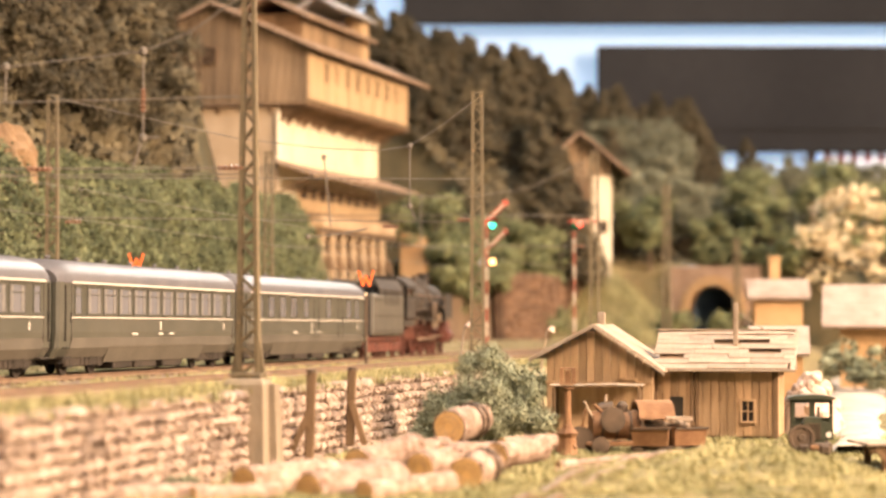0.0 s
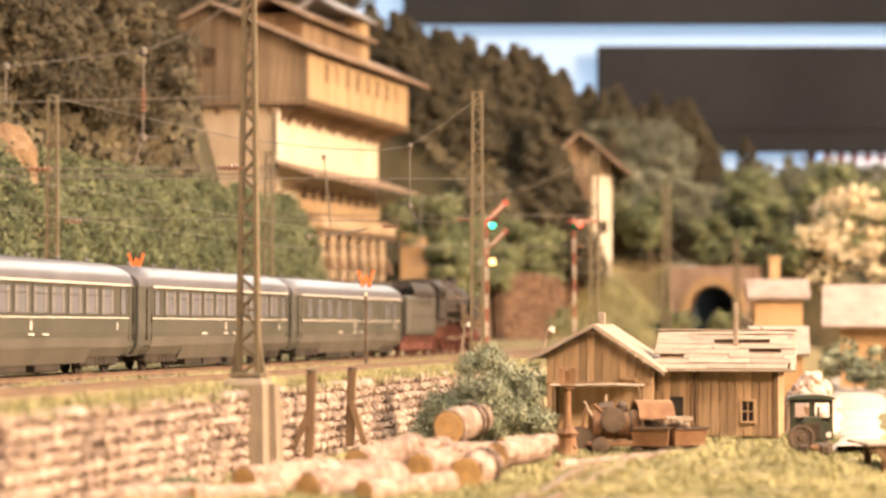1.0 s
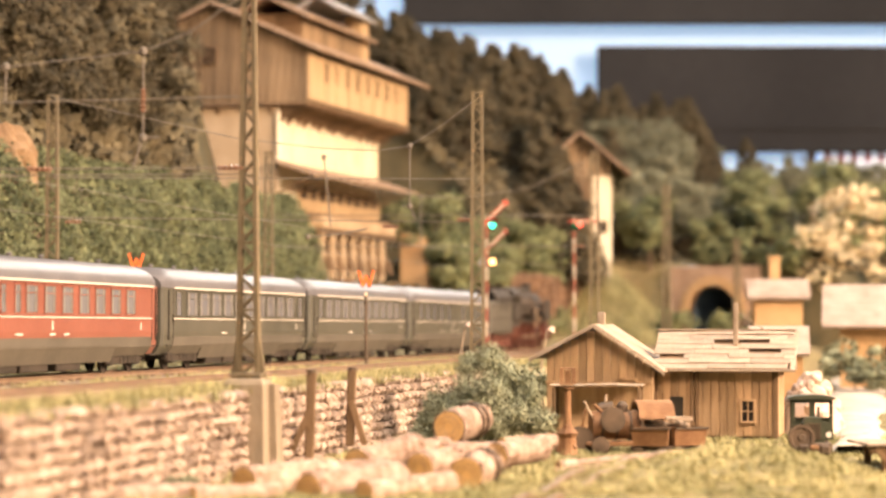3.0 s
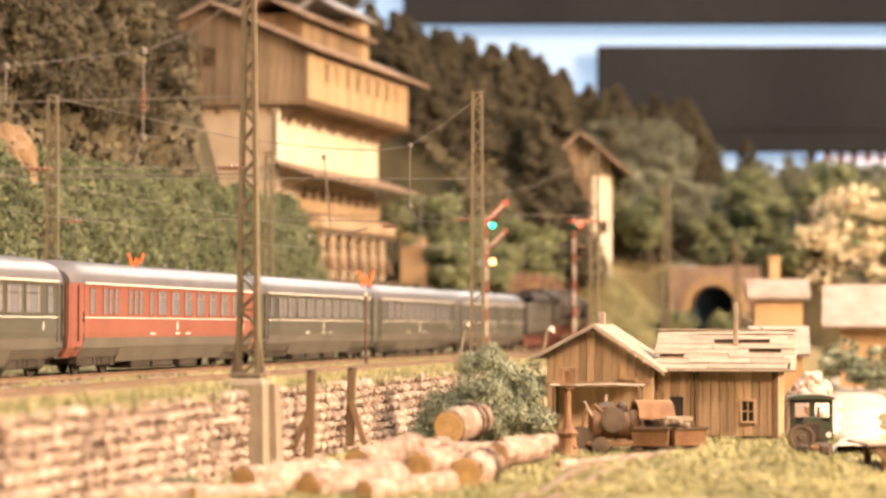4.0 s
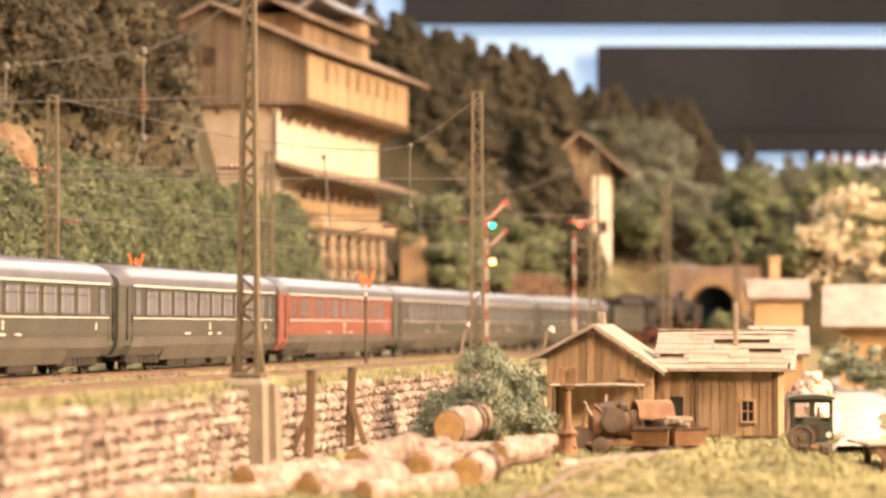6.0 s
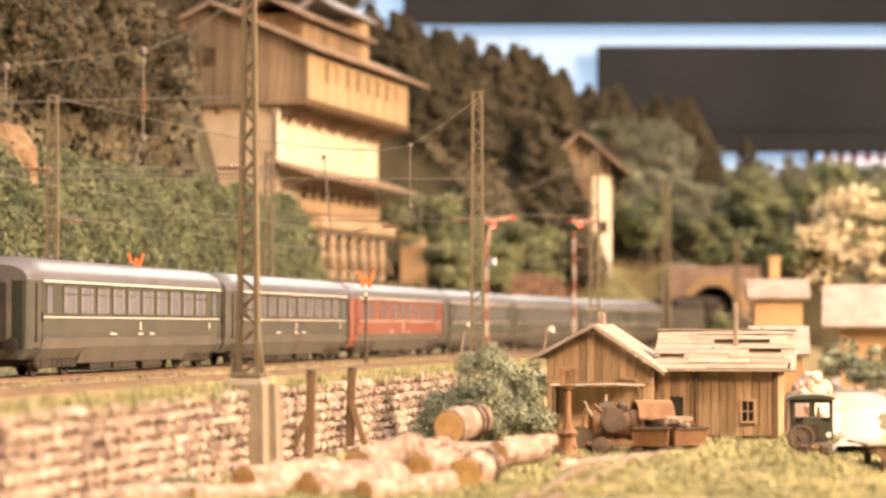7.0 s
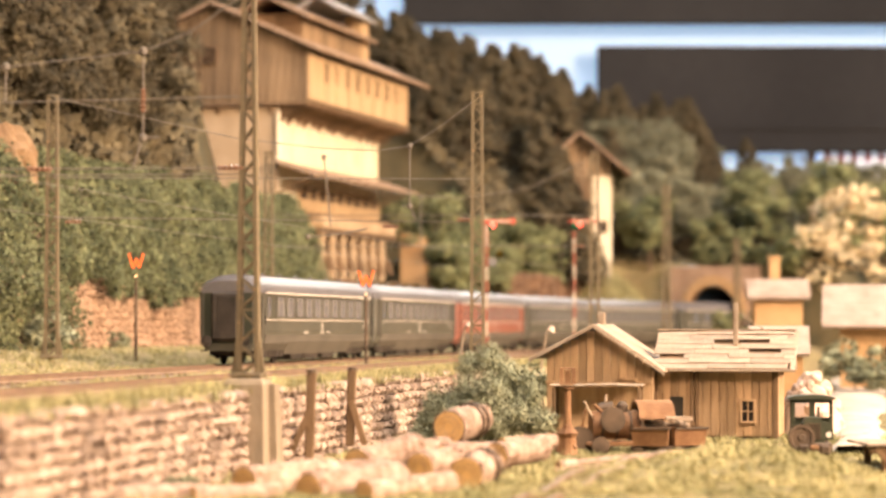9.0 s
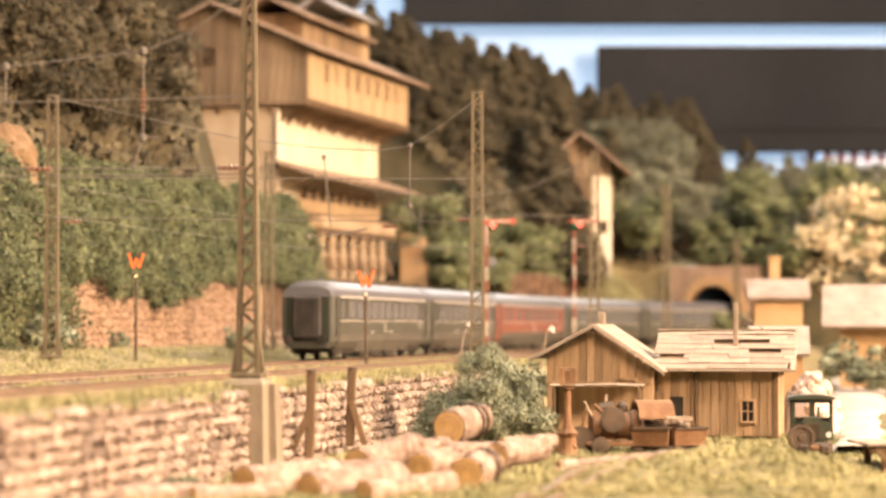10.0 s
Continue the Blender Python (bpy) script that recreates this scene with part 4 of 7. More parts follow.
def coach(kind, length, wheel_me, bog_me):
    """kind: 'day', 'baggage' or 'diner'. It runs along +y."""
    red = kind == "diner"
    paint = M_RED if red else M_GREEN
    label = {"day": "dark green express coach with cream lining and silver-grey roof", "baggage": "dark green luggage coach with sliding doors and grey roof",
             "diner": "wine-red dining coach with cream lining and silver-grey roof"}[kind]
    t = thing("railway_coach", at(0, -100, 0), label, "coach", "coaches of the train")
    h = length / 2
    skirt = 0.60
    body = G()
    body.loft([ring_section(-h, 0.86, skirt), ring_section(-h + 0.08, 0.94, skirt), ring_section(-h + 0.9, 1, skirt), ring_section(h - 0.9, 1, skirt), ring_section(h - 0.08, 0.94, skirt), ring_section(h, 0.86, skirt)])
    body = part("body", body, paint, t)
    roof = G()
    roof.loft([roof_section(-h - 0.02, 0.86, 0.3), roof_section(-h + 0.5, 0.96, 0.1), roof_section(-h + 1.2, 1), roof_section(h - 1.2, 1), roof_section(h - 0.5, 0.96, 0.1), roof_section(h + 0.02, 0.86, 0.3)])
    roof = part("roof", roof, M_ROOF, t, smooth=True)
    vent = G().spin((0, 0, 0), (0, 0, 1), [(0, 0.07), (0.10, 0.07), (0.11, 0.12), (0.16, 0.11), (0.19, 0.03)], 8).mesh("roof_vent", M_ROOF)
    y = -h + 2.2
    while y < h - 1.5:
        part("roof_vent", vent, None, roof, m=at(0.1, y, 4.0))
        y += 3.1
    # lining
    for sx in (-1, 1):
        g = G()
        for z, hh, xx in ((2.0, 0.042, 1.425), (3.21, 0.07, 1.475)):
            g.box((sx * xx, 0, z), (0.035, length - 2.0, hh))
        part("lining", g, M_CREAM, body)
        g = G().loft([[(sx * 1.11, yy, 0.63), (sx * 1.34, yy, 0.96), (sx * 1.39, yy, 1.30), (sx * 1.418, yy, 1.30), (sx * 1.378, yy, 0.94), (sx * 1.14, yy, 0.60)] for yy in (-h + 1.0, h - 1.0)])
        g.loft([[(sx * 1.08, yy, 0.42), (sx * 1.345, yy, 1.0), (sx * 1.395, yy, 1.0), (sx * 1.14, yy, 0.40)] for yy in (-h + 5.2, h - 5.2)])
        part("skirt", g, M_SKIRT, body, "dusty grey lower skirt")
    # windows
    if kind == "baggage":
        spots = [(-h + 2.6, 0.9), (-h + 4.6, 1.0), (-h + 6.6, 1.0), (-h + 8.6, 1.0), (-1.2, 0.8), (3.4, 0.8), (h - 4.4, 0.9), (h - 2.6, 0.7)]
    elif kind == "diner":
        spots = [(-h + 1.9, 0.5), (-h + 3.3, 0.42), (-h + 3.95, 0.42), (-h + 4.6, 0.42), (-h + 6.2, 0.42), (-h + 6.85, 0.42), (-h + 7.5, 0.42), (-h + 8.8, 0.5)] + [(-h + 10.1 + i * 1.75, 1.05) for i in range(7)]
    else:
        n = int((length - 5.0) / 1.75)
        spots = [(-h + 1.7, 0.6)] + [(-(n - 1) * 0.875 + i * 1.75, 1.42) for i in range(n)] + [(h - 1.7, 0.6)]
    meshes = {}
    for w in sorted({w for _, w in spots}):
        fr = G()
        for zz in (2.12, 3.06):
            fr.box((0, 0, zz), (0.05, w + 0.1, 0.05))
        for yy in (-w / 2 - 0.025, w / 2 + 0.025):
            fr.box((0, yy, 2.6), (0.05, 0.05, 0.94))
        fr.box((0, 0, 2.80), (0.04, w, 0.035))
        cu = G().box((-0.012, -w * 0.36, 2.6), (0.02, w * 0.2, 0.86)).box((-0.012, w * 0.36, 2.6), (0.02, w * 0.2, 0.86))
        meshes[w] = (G().box((0, 0, 2.6), (0.03, w, 0.92)).mesh("window", M_GLASS), fr.mesh("window_frame", paint), cu.mesh("curtain", M_CURTAIN))
    for sx in (-1, 1):
        for y, w in spots:
            win = part("window", meshes[w][0], None, body, m=at(sx * 1.418, y, 0))
            part("window_frame", meshes[w][1], None, t, m=at(sx * 1.425, y, 0))
            if (w > 1 or red) and kind != "baggage":
                part("curtain", meshes[w][2], None, t, m=at(sx * 1.447, y, 0))
        # doors: recessed joint lines, handles
        for y in ((-h + 0.75, h - 0.75) if kind != "baggage" else (-h + 0.75, h - 0.75, 0.9, h - 6.2)):
            g = G()
            big = 0.55 if abs(abs(y) - (h - 0.75)) < 0.01 else 0.95
            for dy in (-big / 2, big / 2):
                g.box((sx * 1.40, y + dy, 2.15), (0.06, 0.035, 1.95))
            g.box((sx * 1.45, y + big / 2 - 0.1, 2.0), (0.05, 0.04, 0.35))
            part("door", g, M_UNDER, t)
        # raised figures and emblem, as small plain bars
        g = G()
        for dy, z, w, hh in ((0, 1.72, 0.14, 0.30), (0, 1.42, 0.5, 0.07), (-3.2, 1.42, 0.7, 0.06), (1.4, 1.42, 0.6, 0.06), (h - 2.4, 1.7, 0.1, 0.26)):
            g.box((sx * 1.43, dy, z), (0.02, w, hh))
        part("marking", g, M_CREAM, body, "small cream bars and figures")
    # ends
    for e in (-1, 1):
        g = G()
        g.box((0, e * (h + 0.12), 2.15), (1.5, 0.28, 2.2), ch=0.12)
        part("gangway_bellows", g, M_BLACK, t)
        g = G().box((0, e * (h + 0.27), 2.1), (0.85, 0.04, 1.9), ch=0.02)
        part("gangway_door", g, M_UNDER, t, "dusty gangway door, dark with the end's shade in its colour")
        for sx in (-1, 1):
            g = G().tube((sx * 0.88, e * h, 1.05), (sx * 0.88, e * (h + 0.45), 1.05), 0.09)
            g.spin((sx * 0.88, e * (h + 0.45), 1.05), (0, e, 0), [(0, 0.1), (0.02, 0.26), (0.06, 0.26), (0.08, 0.1)], 12)
            part("buffer", g, M_UNDER, t)
            g = G().box((sx * 1.25, e * (h - 0.75), 0.62), (0.25, 0.8, 0.06)).box((sx * 1.25, e * (h - 0.75), 0.95), (0.22, 0.7, 0.05))
            part("step", g, M_UNDER, t)
    # the rear end's shade is painted on as a darker panel
    part("end_panel", G().box((0, -h - 0.005, 2.1), (2.2, 0.02, 2.3)), M_SHADEDEND, t)
    # underframe made deep and wide to block light and darken the space below
    g = G().box((0, 0, 0.62), (2.1, length - 1.2, 0.44), ch=0.05)
    part("underframe", g, M_UNDER, t)
    for y, ln in ((-3.6, 2.2), (-0.8, 2.6), (2.6, 2.4)):
        part("battery_box", G().box((0.6, y, 0.36), (1.0, ln, 0.44), ch=0.05), M_UNDER, t)
    for y in (-h + 3.4, h - 3.4):
        bogie(t, y, wheel_me, bog_me)
    return t


def tender(wheel_me, bog_me):
    t = thing("tender", at(0, -90, 0, scale=1.09), "dusty black locomotive tender with coal on red bogies", "tender", "engine of the train")
    part("tank", G().box((0, 0, 2.15), (2.75, 7.2, 2.1), ch=0.12), M_TENDER, t, smooth=False)
    g = G()
    for sx in (-1, 1):
        g.loft([[(sx * 1.36, y, 3.15), (sx * 1.36, y, 3.45), (sx * 1.05, y, 3.95), (sx * 0.98, y, 3.9), (sx * 1.28, y, 3.4), (sx * 1.28, y, 3.15)] for y in (-2.0, 3.5)])
    part("coal_bunker", g, M_BLACK, t)
    rng = random.Random(5)
    g = G()
    for i in range(160):
        r = rng.uniform(0.1, 0.2)
        g.box((rng.uniform(-0.95, 0.95), rng.uniform(-1.6, 3.2), 3.3 + rng.uniform(0, 0.35)), (r, r, r), Euler((rng.random() * 3, rng.random() * 3, 0)).to_matrix())
    part("coal", g, M_DARK, t)
    g = G()
    for i in range(5):
        g.box((1.385, -2.4 + i * 0.75 + 1.5, 3.0), (0.03, 0.10, 0.75))
    for z in (1.35, 2.1, 2.9):
        g.box((1.385, 0, z), (0.02, 7.0, 0.04))
    part("rib", g, M_BLACK, t)
    part("chassis", G().box((0, 0, 0.95), (2.3, 7.4, 0.26), ch=0.05), M_LOCORED, t)
    part("water_hatch", G().spin((0, -2.6, 3.2), (0, 0, 1), [(0, 0.45), (0.2, 0.45), (0.26, 0.2)], 14), M_BLACK, t)
    for y in (-2.1, 1.9):
        bogie(t, y, wheel_me, bog_me)
    for sx in (-1, 1):
        part("buffer", G().tube((sx * 0.88, -3.6, 1.05), (sx * 0.88, -4.1, 1.05), 0.12).spin((sx * 0.88, -4.1, 1.05), (0, -1, 0), [(0, 0.1), (0.03, 0.26), (0.08, 0.26)], 12), M_UNDER, t)
        part("ladder", G().box((sx * 1.1, -3.7, 2.1), (0.3, 0.05, 2.0)), M_BLACK, t)
    return t


def locomotive():
    t = thing("steam_locomotive", at(0, -80, 0, scale=1.09), "black steam locomotive with red wheels and frame", "locomotive", "engine of the train")
    # y runs from the cab at -6 to the buffers at +6.5
    g = G()
    prof = [(-4.2, 0.95), (-1.5, 0.98), (-1.45, 1.0), (3.4, 0.92), (3.42, 1.0), (5.6, 1.0), (5.62, 0.9), (5.95, 0.55), (6.02, 0.1)]
    g.spin((0, 0, 2.95), (0, 1, 0), prof, 22)
    boiler = part("boiler", g, M_BLACK, t, smooth=True)
    g = G()
    for y in (-2.6, -0.4, 1.6):
        g.spin((0, y, 2.95), (0, 1, 0), [(-0.05, 1.0), (-0.04, 1.03), (0.04, 1.03), (0.05, 1.0)], 22)
    part("boiler_band", g, M_DARKIRON, boiler)
    part("chimney", G().spin((0, 4.6, 3.8), (0, 0, 1), [(0, 0.42), (0.2, 0.30), (0.62, 0.30), (0.66, 0.38), (0.78, 0.38), (0.79, 0.2)], 16), M_BLACK, t, smooth=True)
    for y, r in ((2.4, 0.42), (-0.4, 0.46)):
        part("dome", G().spin((0, y, 3.75), (0, 0, 1), [(0, r), (0.32, r), (0.5, r * 0.75), (0.58, 0.1)], 16), M_BLACK, t, smooth=True)
    for sx in (-1, 1):
        g = G().box((sx * 1.38, -5.15, 2.55), (0.06, 2.1, 1.1), ch=0.02)
        g.box((sx * 1.38, -6.05, 3.3), (0.06, 0.25, 0.7)).box((sx * 1.38, -4.25, 3.3), (0.06, 0.3, 0.7)).box((sx * 1.38, -5.15, 3.6), (0.06, 2.1, 0.14))
        part("cab_side", g, M_BLACK, t)
        part("cab_window", G().box((sx * 1.37, -5.15, 3.3), (0.03, 1.45, 0.5)), M_WINDOW, t)
        part("running_board", G().box((sx * 1.15, 0.9, 1.98), (0.62, 10.0, 0.06), ch=0.01), M_BLACK, t)
        part("smoke_deflector", G().box((sx * 1.42, 4.8, 2.75), (0.05, 2.0, 1.35), ch=0.02), M_BLACK, t)
        part("cylinder", G().spin((sx * 1.2, 4.0, 1.05), (0, 1, 0), [(0, 0.2), (0.02, 0.42), (1.3, 0.42), (1.32, 0.2)], 14).box((sx * 1.2, 4.65, 1.6), (0.5, 1.2, 0.5), ch=0.08), M_LOCORED, t)
        part("coupling_rod", G().box((sx * 1.05, 0.2, 0.9), (0.08, 4.6, 0.16), ch=0.02), M_RAIL, t)
        part("connecting_rod", G().beam((sx * 1.15, 0.2, 0.95), (sx * 1.15, 4.1, 1.1), 0.10, 0.18), M_RAIL, t)
        part("air_pump", G().spin((sx * 1.25, 1.3, 2.0), (0, 0, 1), [(0, 0.2), (0.1, 0.24), (0.8, 0.24), (0.95, 0.15)], 12), M_DARKIRON, t)
        part("steam_pipe", G().line([(sx * 0.9, 3.9, 3.1), (sx * 1.25, 4.2, 2.4), (sx * 1.25, 4.5, 1.7)], 0.14, 8), M_BLACK, t)
        part("buffer", G().tube((sx * 0.88, 6.2, 1.05), (sx * 0.88, 6.7, 1.05), 0.12).spin((sx * 0.88, 6.7, 1.05), (0, 1, 0), [(0, 0.1), (0.03, 0.28), (0.08, 0.28)], 12), M_DARKIRON, t)
    for y, hh in ((0.9, 0.42), (-1.9, 0.36)):
        part("valve", G().spin((0.25, y, 3.85), (0, 0, 1), [(0, 0.10), (hh, 0.10), (hh + 0.08, 0.14), (hh + 0.14, 0.04)], 10), M_DARKIRON, t)
    for sx in (-1, 1):
        part("handrail", G().line([(sx * 1.06, -3.9, 3.25), (sx * 1.08, 5.4, 3.25)], 0.03), M_RAIL, t)
        part("feed_pipe", G().line([(sx * 1.0, -3.6, 2.4), (sx * 1.12, -1.0, 2.5), (sx * 1.12, 1.8, 2.6), (sx * 0.7, 2.4, 3.7)], 0.06, 6), M_DARKIRON, t)
        part("reach_rod", G().beam((sx * 1.2, -4.0, 2.15), (sx * 1.2, 3.0, 1.75), 0.07), M_DARKIRON, t)
    roof = []
    for y in (-6.5, -3.95):
        roof.append([(1.5 * math.cos(math.pi * i / 10), y, 3.62 + 0.62 * math.sin(math.pi * i / 10)) for i in range(11)])
    part("cab_roof", G().loft(roof), M_BLACK, t, smooth=True)
    part("cab_front", G().box((0, -4.15, 2.9), (2.7, 0.08, 1.6)), M_BLACK, t)
    part("cab_floor", G().box((0, -5.2, 1.75), (2.7, 2.6, 0.3)), M_BLACK, t)
    part("frame_plate", G().box((0, 0.4, 1.15), (1.0, 12.0, 0.7), ch=0.05).box((0, 6.1, 1.05), (2.6, 0.15, 0.5), ch=0.03), M_LOCORED, t)
    part("ash_pan", G().box((0, -3.2, 1.3), (1.7, 2.6, 0.9), ch=0.1), M_LOCORED, t)
    big, small = wheel_big(1.0), wheel_big(0.48)
    for y, r, me in ((-2.1, 1.0, big), (0.1, 1.0, big), (2.3, 1.0, big), (-4.6, 0.6, None), (3.7, 0.48, small), (5.6, 0.48, small)):
        if me is None:
            me = wheel_big(0.6)
        w = part("wheelset", me, None, t, m=at(0, y, r), label="red spoked wheelset")
        WHEELS.append((w, (0, y, r), r * 1.09))
        spoke = G().beam((0, r * 0.15, 0), (0, r * 0.88, 0), 0.07, 0.10).mesh("spoke", M_LOCORED)
        for sx in (-0.78, 0.78):
            for i in range(12):
                part("spoke", spoke, None, w, m=at(sx, 0, 0, 0, 30 * i))
    return t


def wheel_big(r):
    g = G()
    for sx in (-0.78, 0.78):
        n = 24
        for ra, rb, w in ((r * 0.84, r, 0.14),):
            rings = []
            for rr, xx in ((ra, -w / 2), (rb, -w / 2), (rb, w / 2), (ra, w / 2)):
                rings.append([(sx + xx, rr * math.cos(2 * math.pi * i / n), rr * math.sin(2 * math.pi * i / n)) for i in range(n)])
            rings.append(rings[0])
            g.loft(rings, caps=False)
        g.spin((sx - 0.1, 0, 0), (1, 0, 0), [(0, 0.05), (0.01, r * 0.2), (0.2, r * 0.2), (0.21, 0.05)], 10)
    g.tube((-0.8, 0, 0), (0.8, 0, 0), 0.1)
    return g.mesh("wheelset", M_LOCORED)


COACHES = [("baggage", 25.02), ("day", 23.27), ("day", 23.58), ("diner", 25.01), ("day", 23.29), ("day", 24.0)]
TRAIN = []


def train():
    wheel_me, bog_me = wheelset_mesh(0.47, M_UNDER), bogie_mesh()
    back = 0.0
    for kind, pitch in COACHES:
        c = coach(kind, pitch - GAP, wheel_me, bog_me)
        TRAIN.append((c, back - pitch / 2, pitch / 2 - 3.5))
        back -= pitch
    red_wheel = wheelset_mesh(0.47, M_LOCORED)
    tb = bog_me.copy()
    tb.materials[0] = M_LOCORED
    TRAIN.append((tender(red_wheel, tb), 4.6, 2.2))
    TRAIN.append((locomotive(), 15.9, 2.5))


# how far the tender's rear has run, in metres
RUN = [(0, 0.83), (0.5, 5.3), (1, 9.98), (1.5, 15.7), (2, 22.1), (2.5, 29.2), (3.25, 39.95), (4, 50.75), (5, 65.1), (5.5, 72.3), (6.2, 82.35), (7, 93.83), (7.5, 101.0), (8.5, 115.35), (10, 136.9)]


def run_at(t):
    """Smooth run between the rows above."""
    ts, ds = [r[0] for r in RUN], [r[1] for r in RUN]
    i = max(0, min(len(ts) - 2, int(np.searchsorted(ts, t, "right")) - 1))
    def slope(k):
        a, b = max(0, k - 1), min(len(ts) - 1, k + 1)
        return (ds[b] - ds[a]) / (ts[b] - ts[a])
    h = ts[i + 1] - ts[i]
    f = (t - ts[i]) / h
    return ((2 * f ** 3 - 3 * f ** 2 + 1) * ds[i] + (f ** 3 - 2 * f ** 2 + f) * h * slope(i) + (-2 * f ** 3 + 3 * f ** 2) * ds[i + 1] + (f ** 3 - f ** 2) * h * slope(i + 1))


def motions():
    times = [i / 5 for i in range(51)]
    for ob, off, half in TRAIN:
        rows = []
        for t in times:
            s = run_at(t) + off
            a, b = on_line(s - half, TRAIN_U), on_line(s + half, TRAIN_U)
            hd = math.degrees(math.atan2(b[0] - a[0], b[1] - a[1]))
            rows.append((t, at((a[0] + b[0]) / 2, (a[1] + b[1]) / 2, 0, -hd)))
        walk(ob, rows)
    for w, c, r in WHEELS:
        step = 1 if r < 0.7 else 2
        rows = [(i / 30, at(*c, rx=-math.degrees(run_at(i / 30) / r))) for i in range(0, 301, step)]
        walk(w, rows)
    for arm, lamps in SIGNAL_ARMS:
        walk(arm, lamps)


SIGNAL_ARMS = []


# ---- buildings ----
def planks(parent, p0, along, width, z0, z1, mat, rng, step=0.6, thick=0.08, gap=0.03, out=(0, -1, 0), name="plank", top=None):
    """Upright boards side by side from p0 in the direction along; top(d) gives the upper end where it slopes."""
    a = Vector(along).normalized()
    n = max(1, round(width / step))
    w = width / n
    for i in range(n):
        d = (i + 0.5) * w
        zt = top(d) if top else z1
        if zt - z0 < 0.1:
            continue
        off = rng.uniform(-0.02, 0.02)
        c = Vector(p0) + a * d + Vector(out) * off
        rz = math.atan2(a.y, a.x)
        g = G().box((0, 0, 0), (w - gap, thick, zt - z0 + rng.uniform(-0.03, 0.03)), ch=0.015)
        me = g.mesh(name, mat)
        part(name, me, None, parent, m=at(c.x, c.y, (z0 + zt) / 2, math.degrees(rz)))


def window(parent, x, y, z, w, h, rz, frame_mat, bars=(1, 1), glass_mat=None):
    """A framed window; its face looks to -y before it is turned by rz."""
    f = G()
    t = 0.09
    for sx in (-1, 1):
        f.box((sx * (w / 2 + t / 2), -0.03, 0), (t, 0.16, h + 2 * t), ch=0.015)
    for sz in (-1, 1):
        f.box((0, -0.03, sz * (h / 2 + t / 2)), (w, 0.16, t), ch=0.015)
    for i in range(bars[0]):
        f.box((-w / 2 + w * (i + 1) / (bars[0] + 1), 0, 0), (0.05, 0.08, h))
    for i in range(bars[1]):
        f.box((0, 0, -h / 2 + h * (i + 1) / (bars[1] + 1)), (w, 0.07, 0.05))
    ob = part("window", f, frame_mat, parent, m=at(x, y, z, rz))
    part("pane", G().box((0, 0.03, 0), (w, 0.03, h)), glass_mat or M_WINDOW, ob)
    return ob


def roof_slab(parent, x0, z0, x1, z1, y0, y1, mat, thick=0.22, name="roof"):
    g = G()
    d = Vector((x1 - x0, 0, z1 - z0)).normalized()
    nrm = Vector((-d.z, 0, d.x)) * (1 if x1 > x0 else -1) * thick
    a, b = Vector((x0, 0, z0)), Vector((x1, 0, z1))
    ring = [a, b, b + nrm, a + nrm]
    g.loft([[(p.x, y0, p.z) for p in ring], [(p.x, y1, p.z) for p in ring]])
    return part(name, g, mat, parent)


